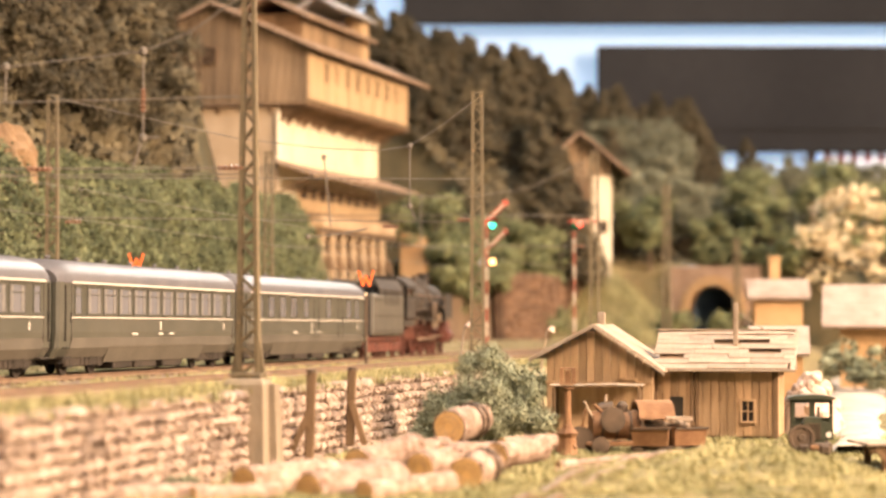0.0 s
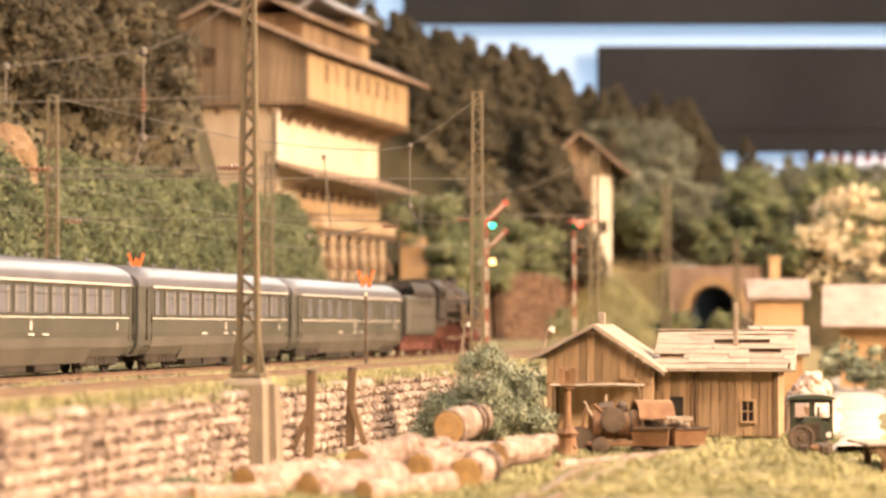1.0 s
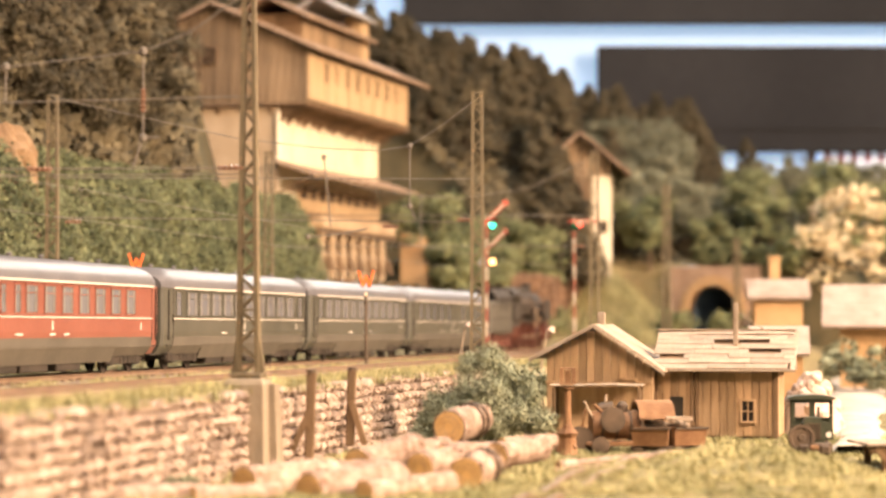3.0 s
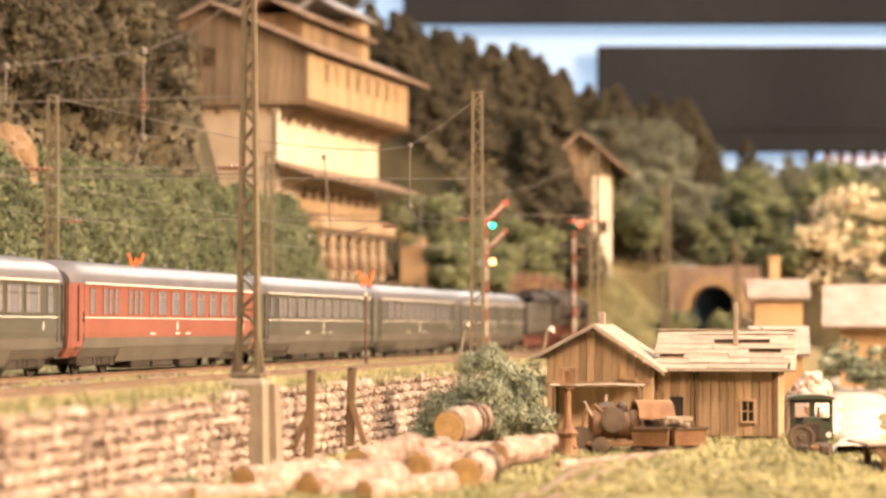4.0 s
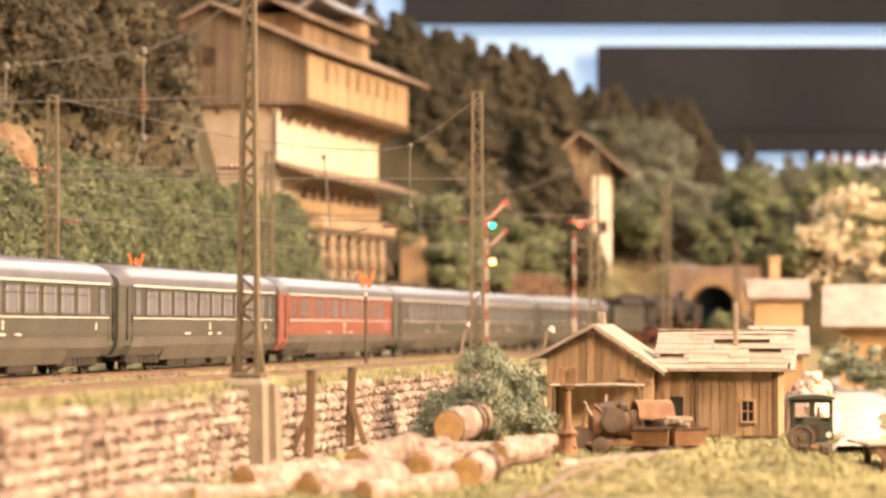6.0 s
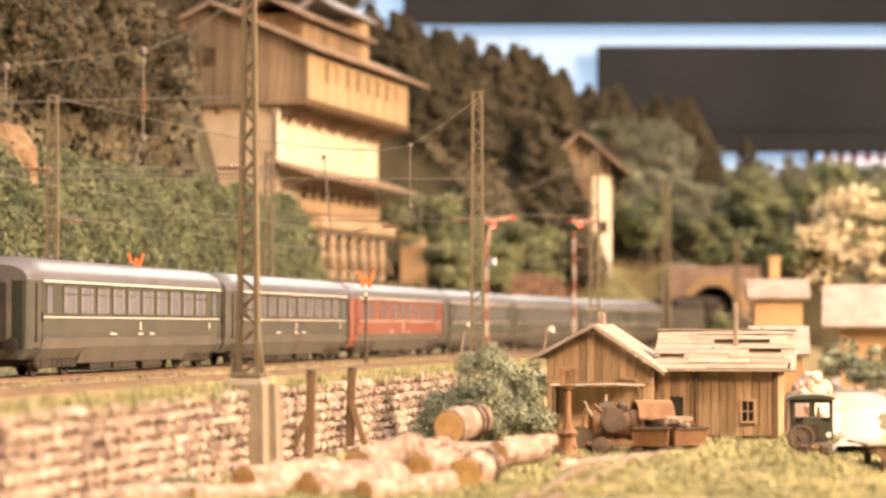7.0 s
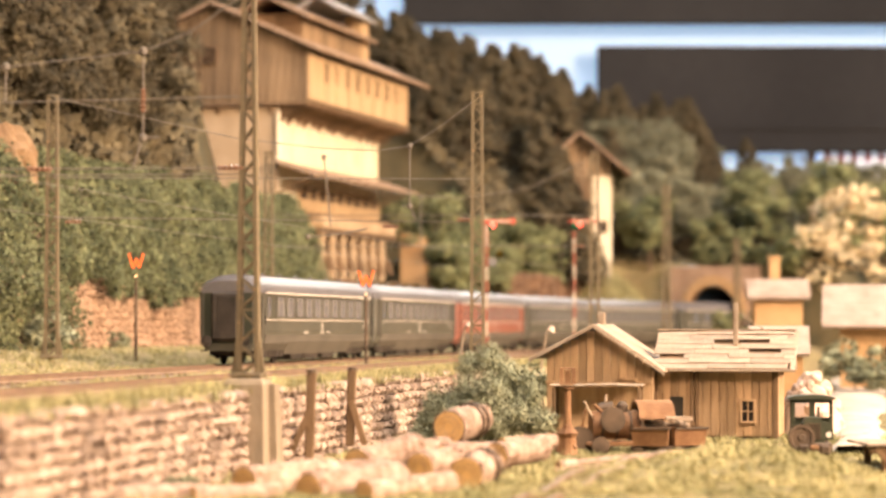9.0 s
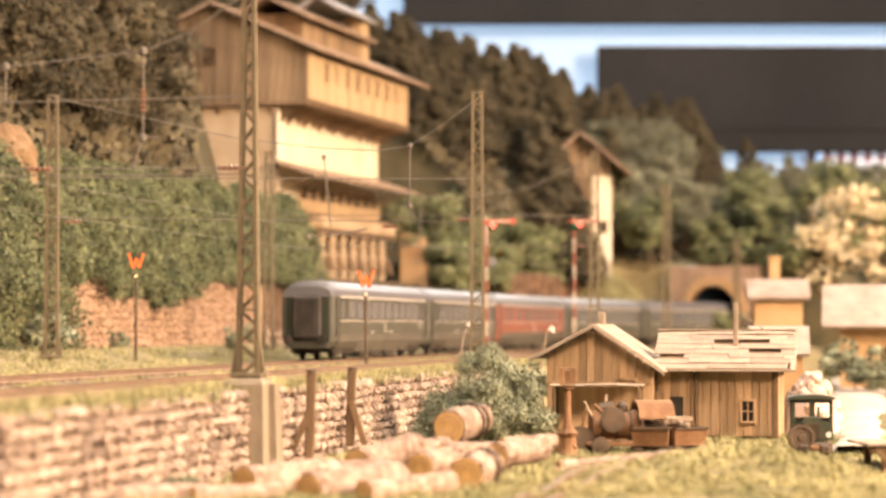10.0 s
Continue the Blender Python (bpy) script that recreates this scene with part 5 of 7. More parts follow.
def mill():
    """The tall ore mill: plaster below, overhanging boarded top storey, stepped roofs."""
    rng = random.Random(31)
    t = thing("mill_building", at(-10.3, 185, 0, -15.3), "tall ore mill with cream plaster and brown boarded upper storey", "building")
    L = 27.0
    # cores
    core = G().box((-7.55, L / 2 - 0.3, 10.6), (10.1, L - 1.2, 16.2))
    core = part("plaster_wall", core, M_PLASTER, t, "cream plastered wall")
    part("upper_core", G().box((-7.7, L / 2, 20.8), (15.1, L - 0.3, 4.1)), M_DARKWOOD, t)
    part("gable_wall", G().box((-8.9, 0.24, 9.6), (12.8, 0.12, 18.0)), M_TANPLASTER, t, "tan plastered gable wall")
    # white middle storey: piers under a scalloped shade of brackets
    pier = G().box((0, 0, 0), (0.22, 0.5, 4.2), ch=0.05).mesh("pier", M_PLASTER)
    for i in range(8):
        part("pier", pier, None, t, m=at(-2.44, 0.2 + i * (L - 1.3) / 7, 16.2))
    br = G().loft([[(-2.45, y, 18.7), (-0.1, y, 18.7), (-0.1, y, 18.45), (-1.2, y, 18.25), (-2.45, y, 17.3)] for y in (-0.16, 0.16)]).mesh("bracket", M_DARKWOOD)
    for i in range(15):
        part("bracket", br, None, t, m=at(0, 0.4 + i * (L - 0.8) / 14, 0))
    part("floor_beam", G().box((-6.4, L / 2, 18.75), (13.1, L + 0.3, 0.22), ch=0.04), M_DARKWOOD, t)
    br2 = G().loft([[(x, 0.0, 18.6), (x, -0.35, 18.6), (x, 0.0, 17.8)] for x in (-0.1, 0.1)]).mesh("bracket", M_DARKWOOD)
    for i in range(5):
        part("bracket", br2, None, t, m=at(-11.5 + i * 2.1, 0.28, 0))
    # boarded top storey
    planks(t, (-15.4, -0.05, 0), (1, 0, 0), 15.4, 18.85, 23.2, M_WOOD, rng, 0.62, 0.12, top=lambda d: 23.1 + 3.3 * (1 - abs(d - 7.7) / 7.7))
    planks(t, (0.0, -0.05, 0), (0, 1, 0), L + 0.1, 18.85, 22.9, M_TANBOARD, rng, 0.8, 0.12, out=(1, 0, 0))
    # near-black slabs on the boards paint the shade inside the slits
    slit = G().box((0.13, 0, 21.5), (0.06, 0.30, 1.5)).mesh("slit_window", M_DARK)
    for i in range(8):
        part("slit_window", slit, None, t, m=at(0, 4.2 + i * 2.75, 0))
    post = G().box((0.10, 0, 20.9), (0.14, 0.16, 4.1), ch=0.02).mesh("post", M_TANBOARD)
    for i in range(9):
        part("post", post, None, t, m=at(0, 0.3 + i * 3.3, 0))
    part("rail_beam", G().box((0.12, L / 2, 22.75), (0.16, L, 0.24), ch=0.03).box((0.12, L / 2, 19.0), (0.16, L, 0.24), ch=0.03), M_DARKWOOD, t)
    window(t, -8.0, -0.16, 22.6, 1.1, 1.15, 0, M_DARKWOOD, (2, 2))
    # roofs
    roof_slab(t, 1.0, 22.75, -7.7, 26.6, -0.7, 31.0, M_SHINGLE)
    roof_slab(t, -16.4, 22.75, -7.7, 26.6, -0.7, 31.0, M_SHINGLE)
    for i in range(24):
        part("rafter", G().beam((0.85, -0.5 + i * 1.35, 22.72), (-0.6, -0.5 + i * 1.35, 23.45), 0.16), M_DARKWOOD, t)
    # clerestory and stair tower
    planks(t, (-1.5, 3.0, 0), (0, 1, 0), 17.0, 23.9, 25.5, M_WOOD, rng, 0.9, 0.12, out=(1, 0, 0))
    part("clerestory_core", G().box((-4.2, 11.5, 24.9), (5.1, 17.0, 2.4)), M_DARKWOOD, t)
    roof_slab(t, -0.6, 25.55, -4.2, 27.3, 2.0, 20.2, M_SHINGLE)
    roof_slab(t, -7.8, 25.55, -4.2, 27.3, 2.0, 20.2, M_SHINGLE)
    tw = part("stair_tower", G().box((-2.15, 19.4, 25.6), (1.5, 2.0, 4.4), ch=0.05), M_TANBOARD, t, "tan boarded stair tower")
    planks(t, (-2.9, 18.3, 0), (1, 0, 0), 1.5, 23.9, 27.7, M_TANBOARD, rng, 0.5, 0.1)
    roof_slab(t, -0.9, 27.3, -2.5, 28.3, 9.5, 21.0, M_SLATE, 0.2, "pale_roof")
    roof_slab(t, -4.1, 27.3, -2.5, 28.3, 9.5, 21.0, M_SLATE, 0.2, "pale_roof")
    # pent roof and gallery
    roof_slab(t, 0.6, 13.2, -2.5, 14.25, -0.6, L + 2.0, M_SHINGLE, 0.18, "pent_roof")
    for i in range(12):
        part("strut", G().beam((-2.4, 0.3 + i * 2.35, 12.0), (0.3, 0.3 + i * 2.35, 13.2), 0.16), M_DARKWOOD, t)
    planks(t, (-2.35, 4.6, 0), (0, 1, 0), L - 5.0, 10.7, 12.4, M_TANBOARD, rng, 0.8, 0.12, out=(1, 0, 0))
    # gallery windows: near-black slabs in place of the shade behind them
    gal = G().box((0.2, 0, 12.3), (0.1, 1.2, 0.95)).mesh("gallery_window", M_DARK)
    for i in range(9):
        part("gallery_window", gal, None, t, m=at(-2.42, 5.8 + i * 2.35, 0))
    part("gallery_beam", G().box((-1.9, L / 2 + 1.5, 10.55), (1.3, L - 3.0, 0.3), ch=0.04), M_DARKWOOD, t)
    # loading chutes
    ch = G().loft([[(-2.3, y, 8.9), (-0.9, y, 7.2), (-0.7, y, 6.2), (-1.0, y, 6.2), (-1.3, y, 7.0), (-2.5, y, 8.2)] for y in (-0.55, 0.55)]).mesh("ore_chute", M_DARKWOOD)
    # a near-black slab on solid wall gives each chute mouth its shade
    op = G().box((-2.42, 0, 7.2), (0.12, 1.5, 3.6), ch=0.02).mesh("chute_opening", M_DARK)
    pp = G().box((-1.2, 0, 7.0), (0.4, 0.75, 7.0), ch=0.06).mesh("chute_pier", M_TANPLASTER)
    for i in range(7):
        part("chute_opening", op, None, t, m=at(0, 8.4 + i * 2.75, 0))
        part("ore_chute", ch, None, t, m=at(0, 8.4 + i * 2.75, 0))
        part("chute_pier", pp, None, t, m=at(0, 7.0 + i * 2.75, 0))
    part("chute_beam", G().box((-1.0, 16.5, 9.3), (0.5, 20.5, 0.35), ch=0.05).box((-0.8, 16.5, 5.4), (0.4, 20.5, 0.4), ch=0.05), M_DARKWOOD, t)
    part("lintel_wall", G().box((-1.6, 16.5, 10.0), (1.4, 20.5, 0.9), ch=0.05), M_TANPLASTER, t)
    part("buttress", G().loft([[(-1.0, 28.5, 2.5), (1.9, 28.5, 2.5), (0.9, 28.5, 9.6), (-1.0, 28.5, 10.0)], [(-1.0, 31.5, 2.5), (1.9, 31.5, 2.5), (0.9, 31.5, 9.6), (-1.0, 31.5, 10.0)]]), M_OCHRE, t, "stone buttress")


def shed():
    rng = random.Random(17)
    t = thing("wooden_shed", at(8.6, 90, -2.42, -12), "weathered brown board shed with a bleached plank roof", "shed")
    # local x from -4.6 to 4.5; gable block on the west, long wing on the east
    gx0, gx1, ax = -4.75, -0.85, -2.93
    part("gable_core", G().box(((gx0 + gx1) / 2, 1.8, 1.3), (gx1 - gx0 - 0.1, 4.4, 2.6)), M_SHEDWOOD, t)
    part("wing_core", G().box((1.38, 2.1, 1.3), (4.4, 3.0, 2.6)), M_SHEDWOOD, t)
    top = lambda d: 4.02 - (0.52 if gx0 + d < ax else 0.64) * abs(gx0 + d - ax)
    planks(t, (gx0, -0.45, 0), (1, 0, 0), gx1 - gx0, 2.05, 3.0, M_SHEDWOOD, rng, 0.30, 0.07, 0.014, name="board", top=top)
    planks(t, (gx0, -0.43, 0), (1, 0, 0), gx1 - gx0, 0.0, 2.03, M_SHEDWOOD, rng, 0.33, 0.07, 0.014, name="board")
    planks(t, (-0.85, 0.55, 0), (1, 0, 0), 4.5, 0.05, 2.62, M_SHEDWOOD, rng, 0.30, 0.07, 0.014, name="board")
    planks(t, (3.68, 0.55, 0), (0, 1, 0), 3.1, 0.05, 3.0, M_SHEDWOOD, rng, 0.32, 0.07, 0.014, out=(1, 0, 0), name="board", top=lambda d: 2.6 + 0.8 * (1 - abs(d - 1.6) / 1.6))
    planks(t, (gx1, -0.45, 0), (0, 1, 0), 1.0, 0.0, 2.5, M_SHEDWOOD, rng, 0.33, 0.07, 0.014, out=(1, 0, 0), name="board")
    for x in (-0.8, 0.55, 0.74, 3.58, 3.68):
        part("corner_post", G().box((x, 0.47, 1.3), (0.13, 0.13, 2.6), ch=0.02), M_DARKWOOD, t)
    part("belt_beam", G().box(((gx0 + gx1) / 2, -0.5, 2.04), (gx1 - gx0 + 0.1, 0.08, 0.09), ch=0.01), M_SHEDWOOD, t)
    # gable roof boards, running down the slope
    n = 14
    for side, xe, ze in ((-1, -5.35, 2.85), (1, -0.30, 2.38)):
        run = Vector((xe - ax, 0, ze - 4.12))
        ang = math.degrees(math.atan2(-run.z, run.x)) if side > 0 else math.degrees(math.atan2(run.z, -run.x))
        for i in range(n):
            y = -0.70 + i * 0.37
            ln = run.length * rng.uniform(0.97, 1.03)
            c = Vector((ax, 0, 4.12)) + run * 0.5
            part("roof_board", G().box((0, 0, 0), (ln, 0.35, 0.06), ch=0.012).mesh("roof_board", M_GREYWOOD), None, t, m=at(c.x, y, c.z + 0.05 + rng.uniform(0, 0.03), 0, rng.uniform(-1.2, 1.2), ang))
        g = G().beam((ax, -0.92, 4.10), (xe, -0.92, ze - 0.02), 0.07, 0.17)
        part("bargeboard", g, M_GREYWOOD, t)
    # wing roof: long boards lapped from eave to ridge, broken at random joints
    y0, z0, y1, z1 = 0.10, 2.52, 2.3, 3.92
    for r in range(8):
        f = (r + 0.5) / 8
        x = -0.9
        while x < 4.3:
            ln = min(rng.uniform(0.9, 2.3), 4.33 - x)
            if ln < 0.25:
                break
            miss = (r == 5 and 0.4 < x < 2.6) or (r == 3 and 1.6 < x < 3.2) or (r == 2 and x < 0.2)
            slope = math.degrees(math.atan2(z1 - z0, y1 - y0))
            if not miss:
                part("roof_board", G().box((0, 0, 0), (ln - 0.02, 0.36, 0.05), ch=0.012).mesh("roof_board", M_GREYWOOD), None, t,
                     m=at(x + ln / 2, y0 + (y1 - y0) * f, z0 + (z1 - z0) * f + 0.03 + rng.uniform(0, 0.05), rng.uniform(-1.6, 1.6), slope - 3.5 + rng.uniform(-2, 2)))
            x += ln
    part("roof_deck", G().loft([[(x, y0, z0 - 0.06), (x, y1, z1 - 0.06), (x, 4.5, z0 - 0.06)] for x in (-0.7, 4.2)]), M_DARKWOOD, t)
    part("bargeboard", G().beam((4.3, 0.0, z0 - 0.05), (4.3, 2.3, z1), 0.08, 0.18), M_GREYWOOD, t)
    part("ridge_board", G().box((1.68, 2.3, 3.99), (5.25, 0.3, 0.05), ch=0.01), M_GREYWOOD, t)
    part("fascia", G().box((1.68, 0.02, 2.50), (5.25, 0.05, 0.10), ch=0.01), M_GREYWOOD, t)
    part("stove_pipe", G().box((2.1, 1.4, 4.0), (0.17, 0.17, 2.0), ch=0.02).beam((2.1, 1.4, 4.75), (3.4, 1.6, 3.8), 0.035), M_GREYWOOD, t)
    part("ridge_finial", G().box((ax, 1.2, 4.35), (0.28, 0.22, 0.62), ch=0.03), M_GREYWOOD, t)
    window(t, 2.62, 0.48, 0.98, 0.42, 0.72, 0, M_SHEDWOOD, (1, 1))
    window(t, -1.75, -0.5, 1.95, 0.62, 0.34, 0, M_SHEDWOOD, (0, 0), M_SHEDWOOD)
    part("door", G().box((-0.02, 0.46, 1.1), (0.5, 0.06, 0.8)), M_DARK, t)
    # lean-to before the gable
    a = thing("lean_to", at(5.5, 86.5, -2.42, -8), "low open shelter with a grey board roof on posts", "shelter")
    for i in range(8):
        part("roof_board", G().box((-1.45 + i * 0.41, 0, 2.02 + rng.uniform(0, 0.03)), (0.39, 1.6, 0.05), ch=0.01).mesh("roof_board", M_GREYWOOD), None, a)
    for x in (-1.5, 1.5):
        for y in (-0.7, 0.7):
            part("post", G().box((x, y, 0.98), (0.12, 0.12, 2.0), ch=0.01), M_DARKWOOD, a)
    part("back_wall", G().box((0, 0.72, 1.0), (3.0, 0.06, 1.9)), M_SHEDWOOD, a)


def house(name, x, y, z, rz, w, d, h, rise, wall_mat, roof_mat, label, windows=(), chimney=None, over=0.5):
    """A small house with its gable to -y."""
    t = thing(name, at(x, y, z, rz), label, "house")
    g = G().loft([[(-w / 2, yy, -1.5), (w / 2, yy, -1.5), (w / 2, yy, h), (0, yy, h + rise), (-w / 2, yy, h)] for yy in (-d / 2, d / 2)])
    part("wall", g, wall_mat, t)
    for sx in (-1, 1):
        k = rise / (w / 2)
        roof_slab(t, sx * (w / 2 + over), h - over * k, 0, h + rise, -d / 2 - over, d / 2 + over, roof_mat, 0.2)
        n = 6
        for i in range(n):
            f = (i + 0.5) / n
            rx, rz_ = sx * (w / 2 + over) * (1 - f), h - over * k + (rise + over * k) * f + 0.22
            part("roof_course", G().box((rx, 0, rz_ + 0.02), (w / 2 / n * 1.15, d + 2 * over + 0.1, 0.06), Euler((0, sx * math.atan(k) + sx * 0.05, 0)).to_matrix(), ch=0.01), roof_mat, t)
    for wx, wz, ww, wh, side in windows:
        if side == "front":
            window(t, wx, -d / 2 - 0.02, wz, ww, wh, 0, M_DARKWOOD)
        else:
            window(t, w / 2 + 0.02 if side == "east" else -w / 2 - 0.02, wx, wz, ww, wh, 90 if side == "east" else -90, M_DARKWOOD)
    if chimney:
        part("chimney", G().box((chimney[0], chimney[1], chimney[2]), (0.8, 0.8, 2.2), ch=0.05).box((chimney[0], chimney[1], chimney[2] + 1.15), (1.0, 1.0, 0.18), ch=0.03), M_OCHRE, t)
    return t


def village():
    house("hill_house", 13.6, 240, 8.0, -3, 6.0, 8, 9.9, 2.5, M_PLASTER, M_SHINGLE, "cream plastered house with a brown roof on the hillside", [(2.2, 3.4, 0.6, 1.0, "front")], over=1.7)
    hh = bpy.data.objects["hill_house"]
    rng = random.Random(61)
    planks(hh, (-3.0, -4.06, 0), (1, 0, 0), 6.0, 8.4, 9.9, M_WOOD, rng, 0.45, 0.1, top=lambda d: 9.9 + 2.4 * (1 - abs(d - 3.0) / 3.0))
    # dark boards on the left stand in for tree shade on the wall
    planks(hh, (-3.0, -4.06, 0), (1, 0, 0), 4.2, 0.0, 8.35, M_DARKWOOD, rng, 0.45, 0.1)
    house("signal_house", 24.75, 180, -2.4, 86, 3.2, 3.5, 6.4, 1.0, M_OCHRE, M_WHITEROOF, "small ochre house with a pale roof and chimney", [(-1.0, 3.6, 0.6, 1.0, "west"), (1.0, 3.6, 0.6, 1.0, "west")], (0.3, 0.2, 8.1), 0.5)
    house("farmhouse", 31.2, 160, -2.4, 80, 5.2, 10.0, 4.8, 1.9, M_OCHRE, M_WHITEROOF, "ochre house with a wide pale board roof", [(-2.5, 2.2, 1.0, 1.2, "west"), (1.5, 2.2, 1.0, 1.2, "west")], None, 1.1)
    house("tool_hut", 16.3, 118, -2.4, 84, 2.4, 2.2, 2.9, 1.0, M_OCHRE, M_WHITEROOF, "small ochre hut with a pale pinkish roof", [], None, 0.3)
    rubble_heap()


def rubble_heap():
    """Pale stones tipped in a steep heap beside the path."""
    rng = random.Random(55)
    t = thing("stone_heap", at(14.2, 94, -2.5), "steep heap of pale pinkish stones beside the path", "heap")
    for i in range(70):
        f = rng.random() ** 0.8
        a, q = rng.uniform(0, 6.28), 1.5 * (1 - f) ** 0.6 * rng.uniform(0.5, 1.0)
        sz = rng.uniform(0.28, 0.5)
        part("stone", G().box((q * math.cos(a), q * math.sin(a), 0.12 + 2.15 * f), (sz * 1.3, sz, sz * 0.9), Euler((rng.random() * 3, rng.random() * 3, rng.random() * 3)).to_matrix(), ch=0.09), M_HEAP, t)
    part("core", G().spin((0, 0, 0), (0, 0, 1), [(0, 1.4), (0.8, 1.2), (1.6, 0.7), (2.1, 0.1)], 10), M_HEAP, t)


def tunnel():
    """The portal, with single voussoirs, and the bore behind it."""
    x, y, hd = on_line(PORTAL_S, TRAIN_U)
    t = thing("tunnel_portal", at(x, y, -0.4, -hd), "ochre stone tunnel portal with a dark mouth", "portal", kind="structure")
    g = G()
    outer = [(-4.6, 0), (-4.6, 8.6), (4.6, 8.6), (4.6, 0)]
    n = 16
    arch = [(2.7 * math.cos(math.pi * i / n), 3.4 + 2.7 * math.sin(math.pi * i / n)) for i in range(n + 1)]
    inner = [(2.7, 0)] + arch + [(-2.7, 0)]
    out = []
    for i, (ax, az) in enumerate(inner):
        if i == 0:
            out.append((4.6, 0))
        elif i == len(inner) - 1:
            out.append((-4.6, 0))
        else:
            a = math.pi * (i - 1) / n
            k = 1 / max(abs(math.cos(a)), abs(math.sin(a)) * 0.9, 1e-6)
            out.append((max(-4.6, min(4.6, 4.6 * k * math.cos(a))), min(7.9, 3.4 + 4.6 * k * math.sin(a))))
    for yy0, yy1 in ((0.0, 1.2),):
        rings = [[(px_, yy0, pz) for px_, pz in inner], [(px_, yy0, pz) for px_, pz in out], [(px_, yy1, pz) for px_, pz in out], [(px_, yy1, pz) for px_, pz in inner]]
        g.loft(rings, close=False)
    part("face", g, M_BRICKWALL, t)
    vs = G().box((0, 0, 0), (0.7, 0.4, 0.95), ch=0.05).mesh("voussoir", M_OCHRE)
    for i in range(13):
        a = math.pi * (i + 0.5) / 13
        part("voussoir", vs, None, t, m=at(3.1 * math.cos(a), -0.1, 3.4 + 3.1 * math.sin(a), 0, 0, 90 - math.degrees(a)) @ Matrix.Rotation(0, 4, "Z"))
    # the bore's blue colour stands in for bluish light in the mouth
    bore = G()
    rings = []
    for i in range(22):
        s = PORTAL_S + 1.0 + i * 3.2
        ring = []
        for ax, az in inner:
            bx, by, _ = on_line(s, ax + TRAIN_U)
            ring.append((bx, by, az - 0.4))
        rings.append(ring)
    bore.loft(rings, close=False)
    b = part("bore", bore, M_BLUEDARK, None, "tunnel lining whose dark blue stands for bluish light")
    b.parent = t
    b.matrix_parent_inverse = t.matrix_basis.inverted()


# ---- railway furniture ----
def wait_sign(x, y, z, h):
    t = thing("signal_sign", at(x, y, z, 4), "glowing orange W-shaped waiting sign on a dark post", "sign", "waiting signs")
    part("post", G().tube((0, 0, -0.4), (0, 0, h - 0.75), 0.07), M_DARKIRON, t)
    g = G()
    pts = [(-0.35, 0.40), (-0.15, -0.32), (0, 0.16), (0.15, -0.32), (0.35, 0.40)]
    for (a, b), (c, d) in zip(pts, pts[1:]):
        g.beam((a, -0.06, h + b), (c, -0.06, h + d), 0.065, 0.06)
    part("letter", g, M_ORANGE, t, "glowing orange letter W")
    g = G()
    for (a, b), (c, d) in zip(pts, pts[1:]):
        g.beam((a, 0, h + b * 1.15), (c, 0, h + d * 1.15), 0.13, 0.05)
    part("backing", g, M_DARKIRON, t)
    part("lamp", G().spin((0, -0.05, h - 0.75), (0, 0, 1), [(0, 0.02), (0.03, 0.05), (0.08, 0.05), (0.10, 0.02)], 10), M_LAMPWARM, t)


def tinted(name, colour):
    m = bpy.data.materials.new(name)
    m.use_nodes = True
    n = m.node_tree.nodes
    tr = n.new("ShaderNodeBsdfTransparent")
    tr.inputs[0].default_value = (*colour, 1)
    m.node_tree.links.new(tr.outputs[0], n["Material Output"].inputs[0])
    return m


M_LENS_RED, M_LENS_GREEN, M_LENS_YELLOW = tinted("red_lens_glass", (1.0, 0.40, 0.34)), tinted("green_lens_glass", (0.25, 0.95, 0.85)), tinted("yellow_lens_glass", (1.0, 0.82, 0.55))
M_LANTERN = glowing("signal_lantern", (1.0, 0.92, 0.80), 4.2)


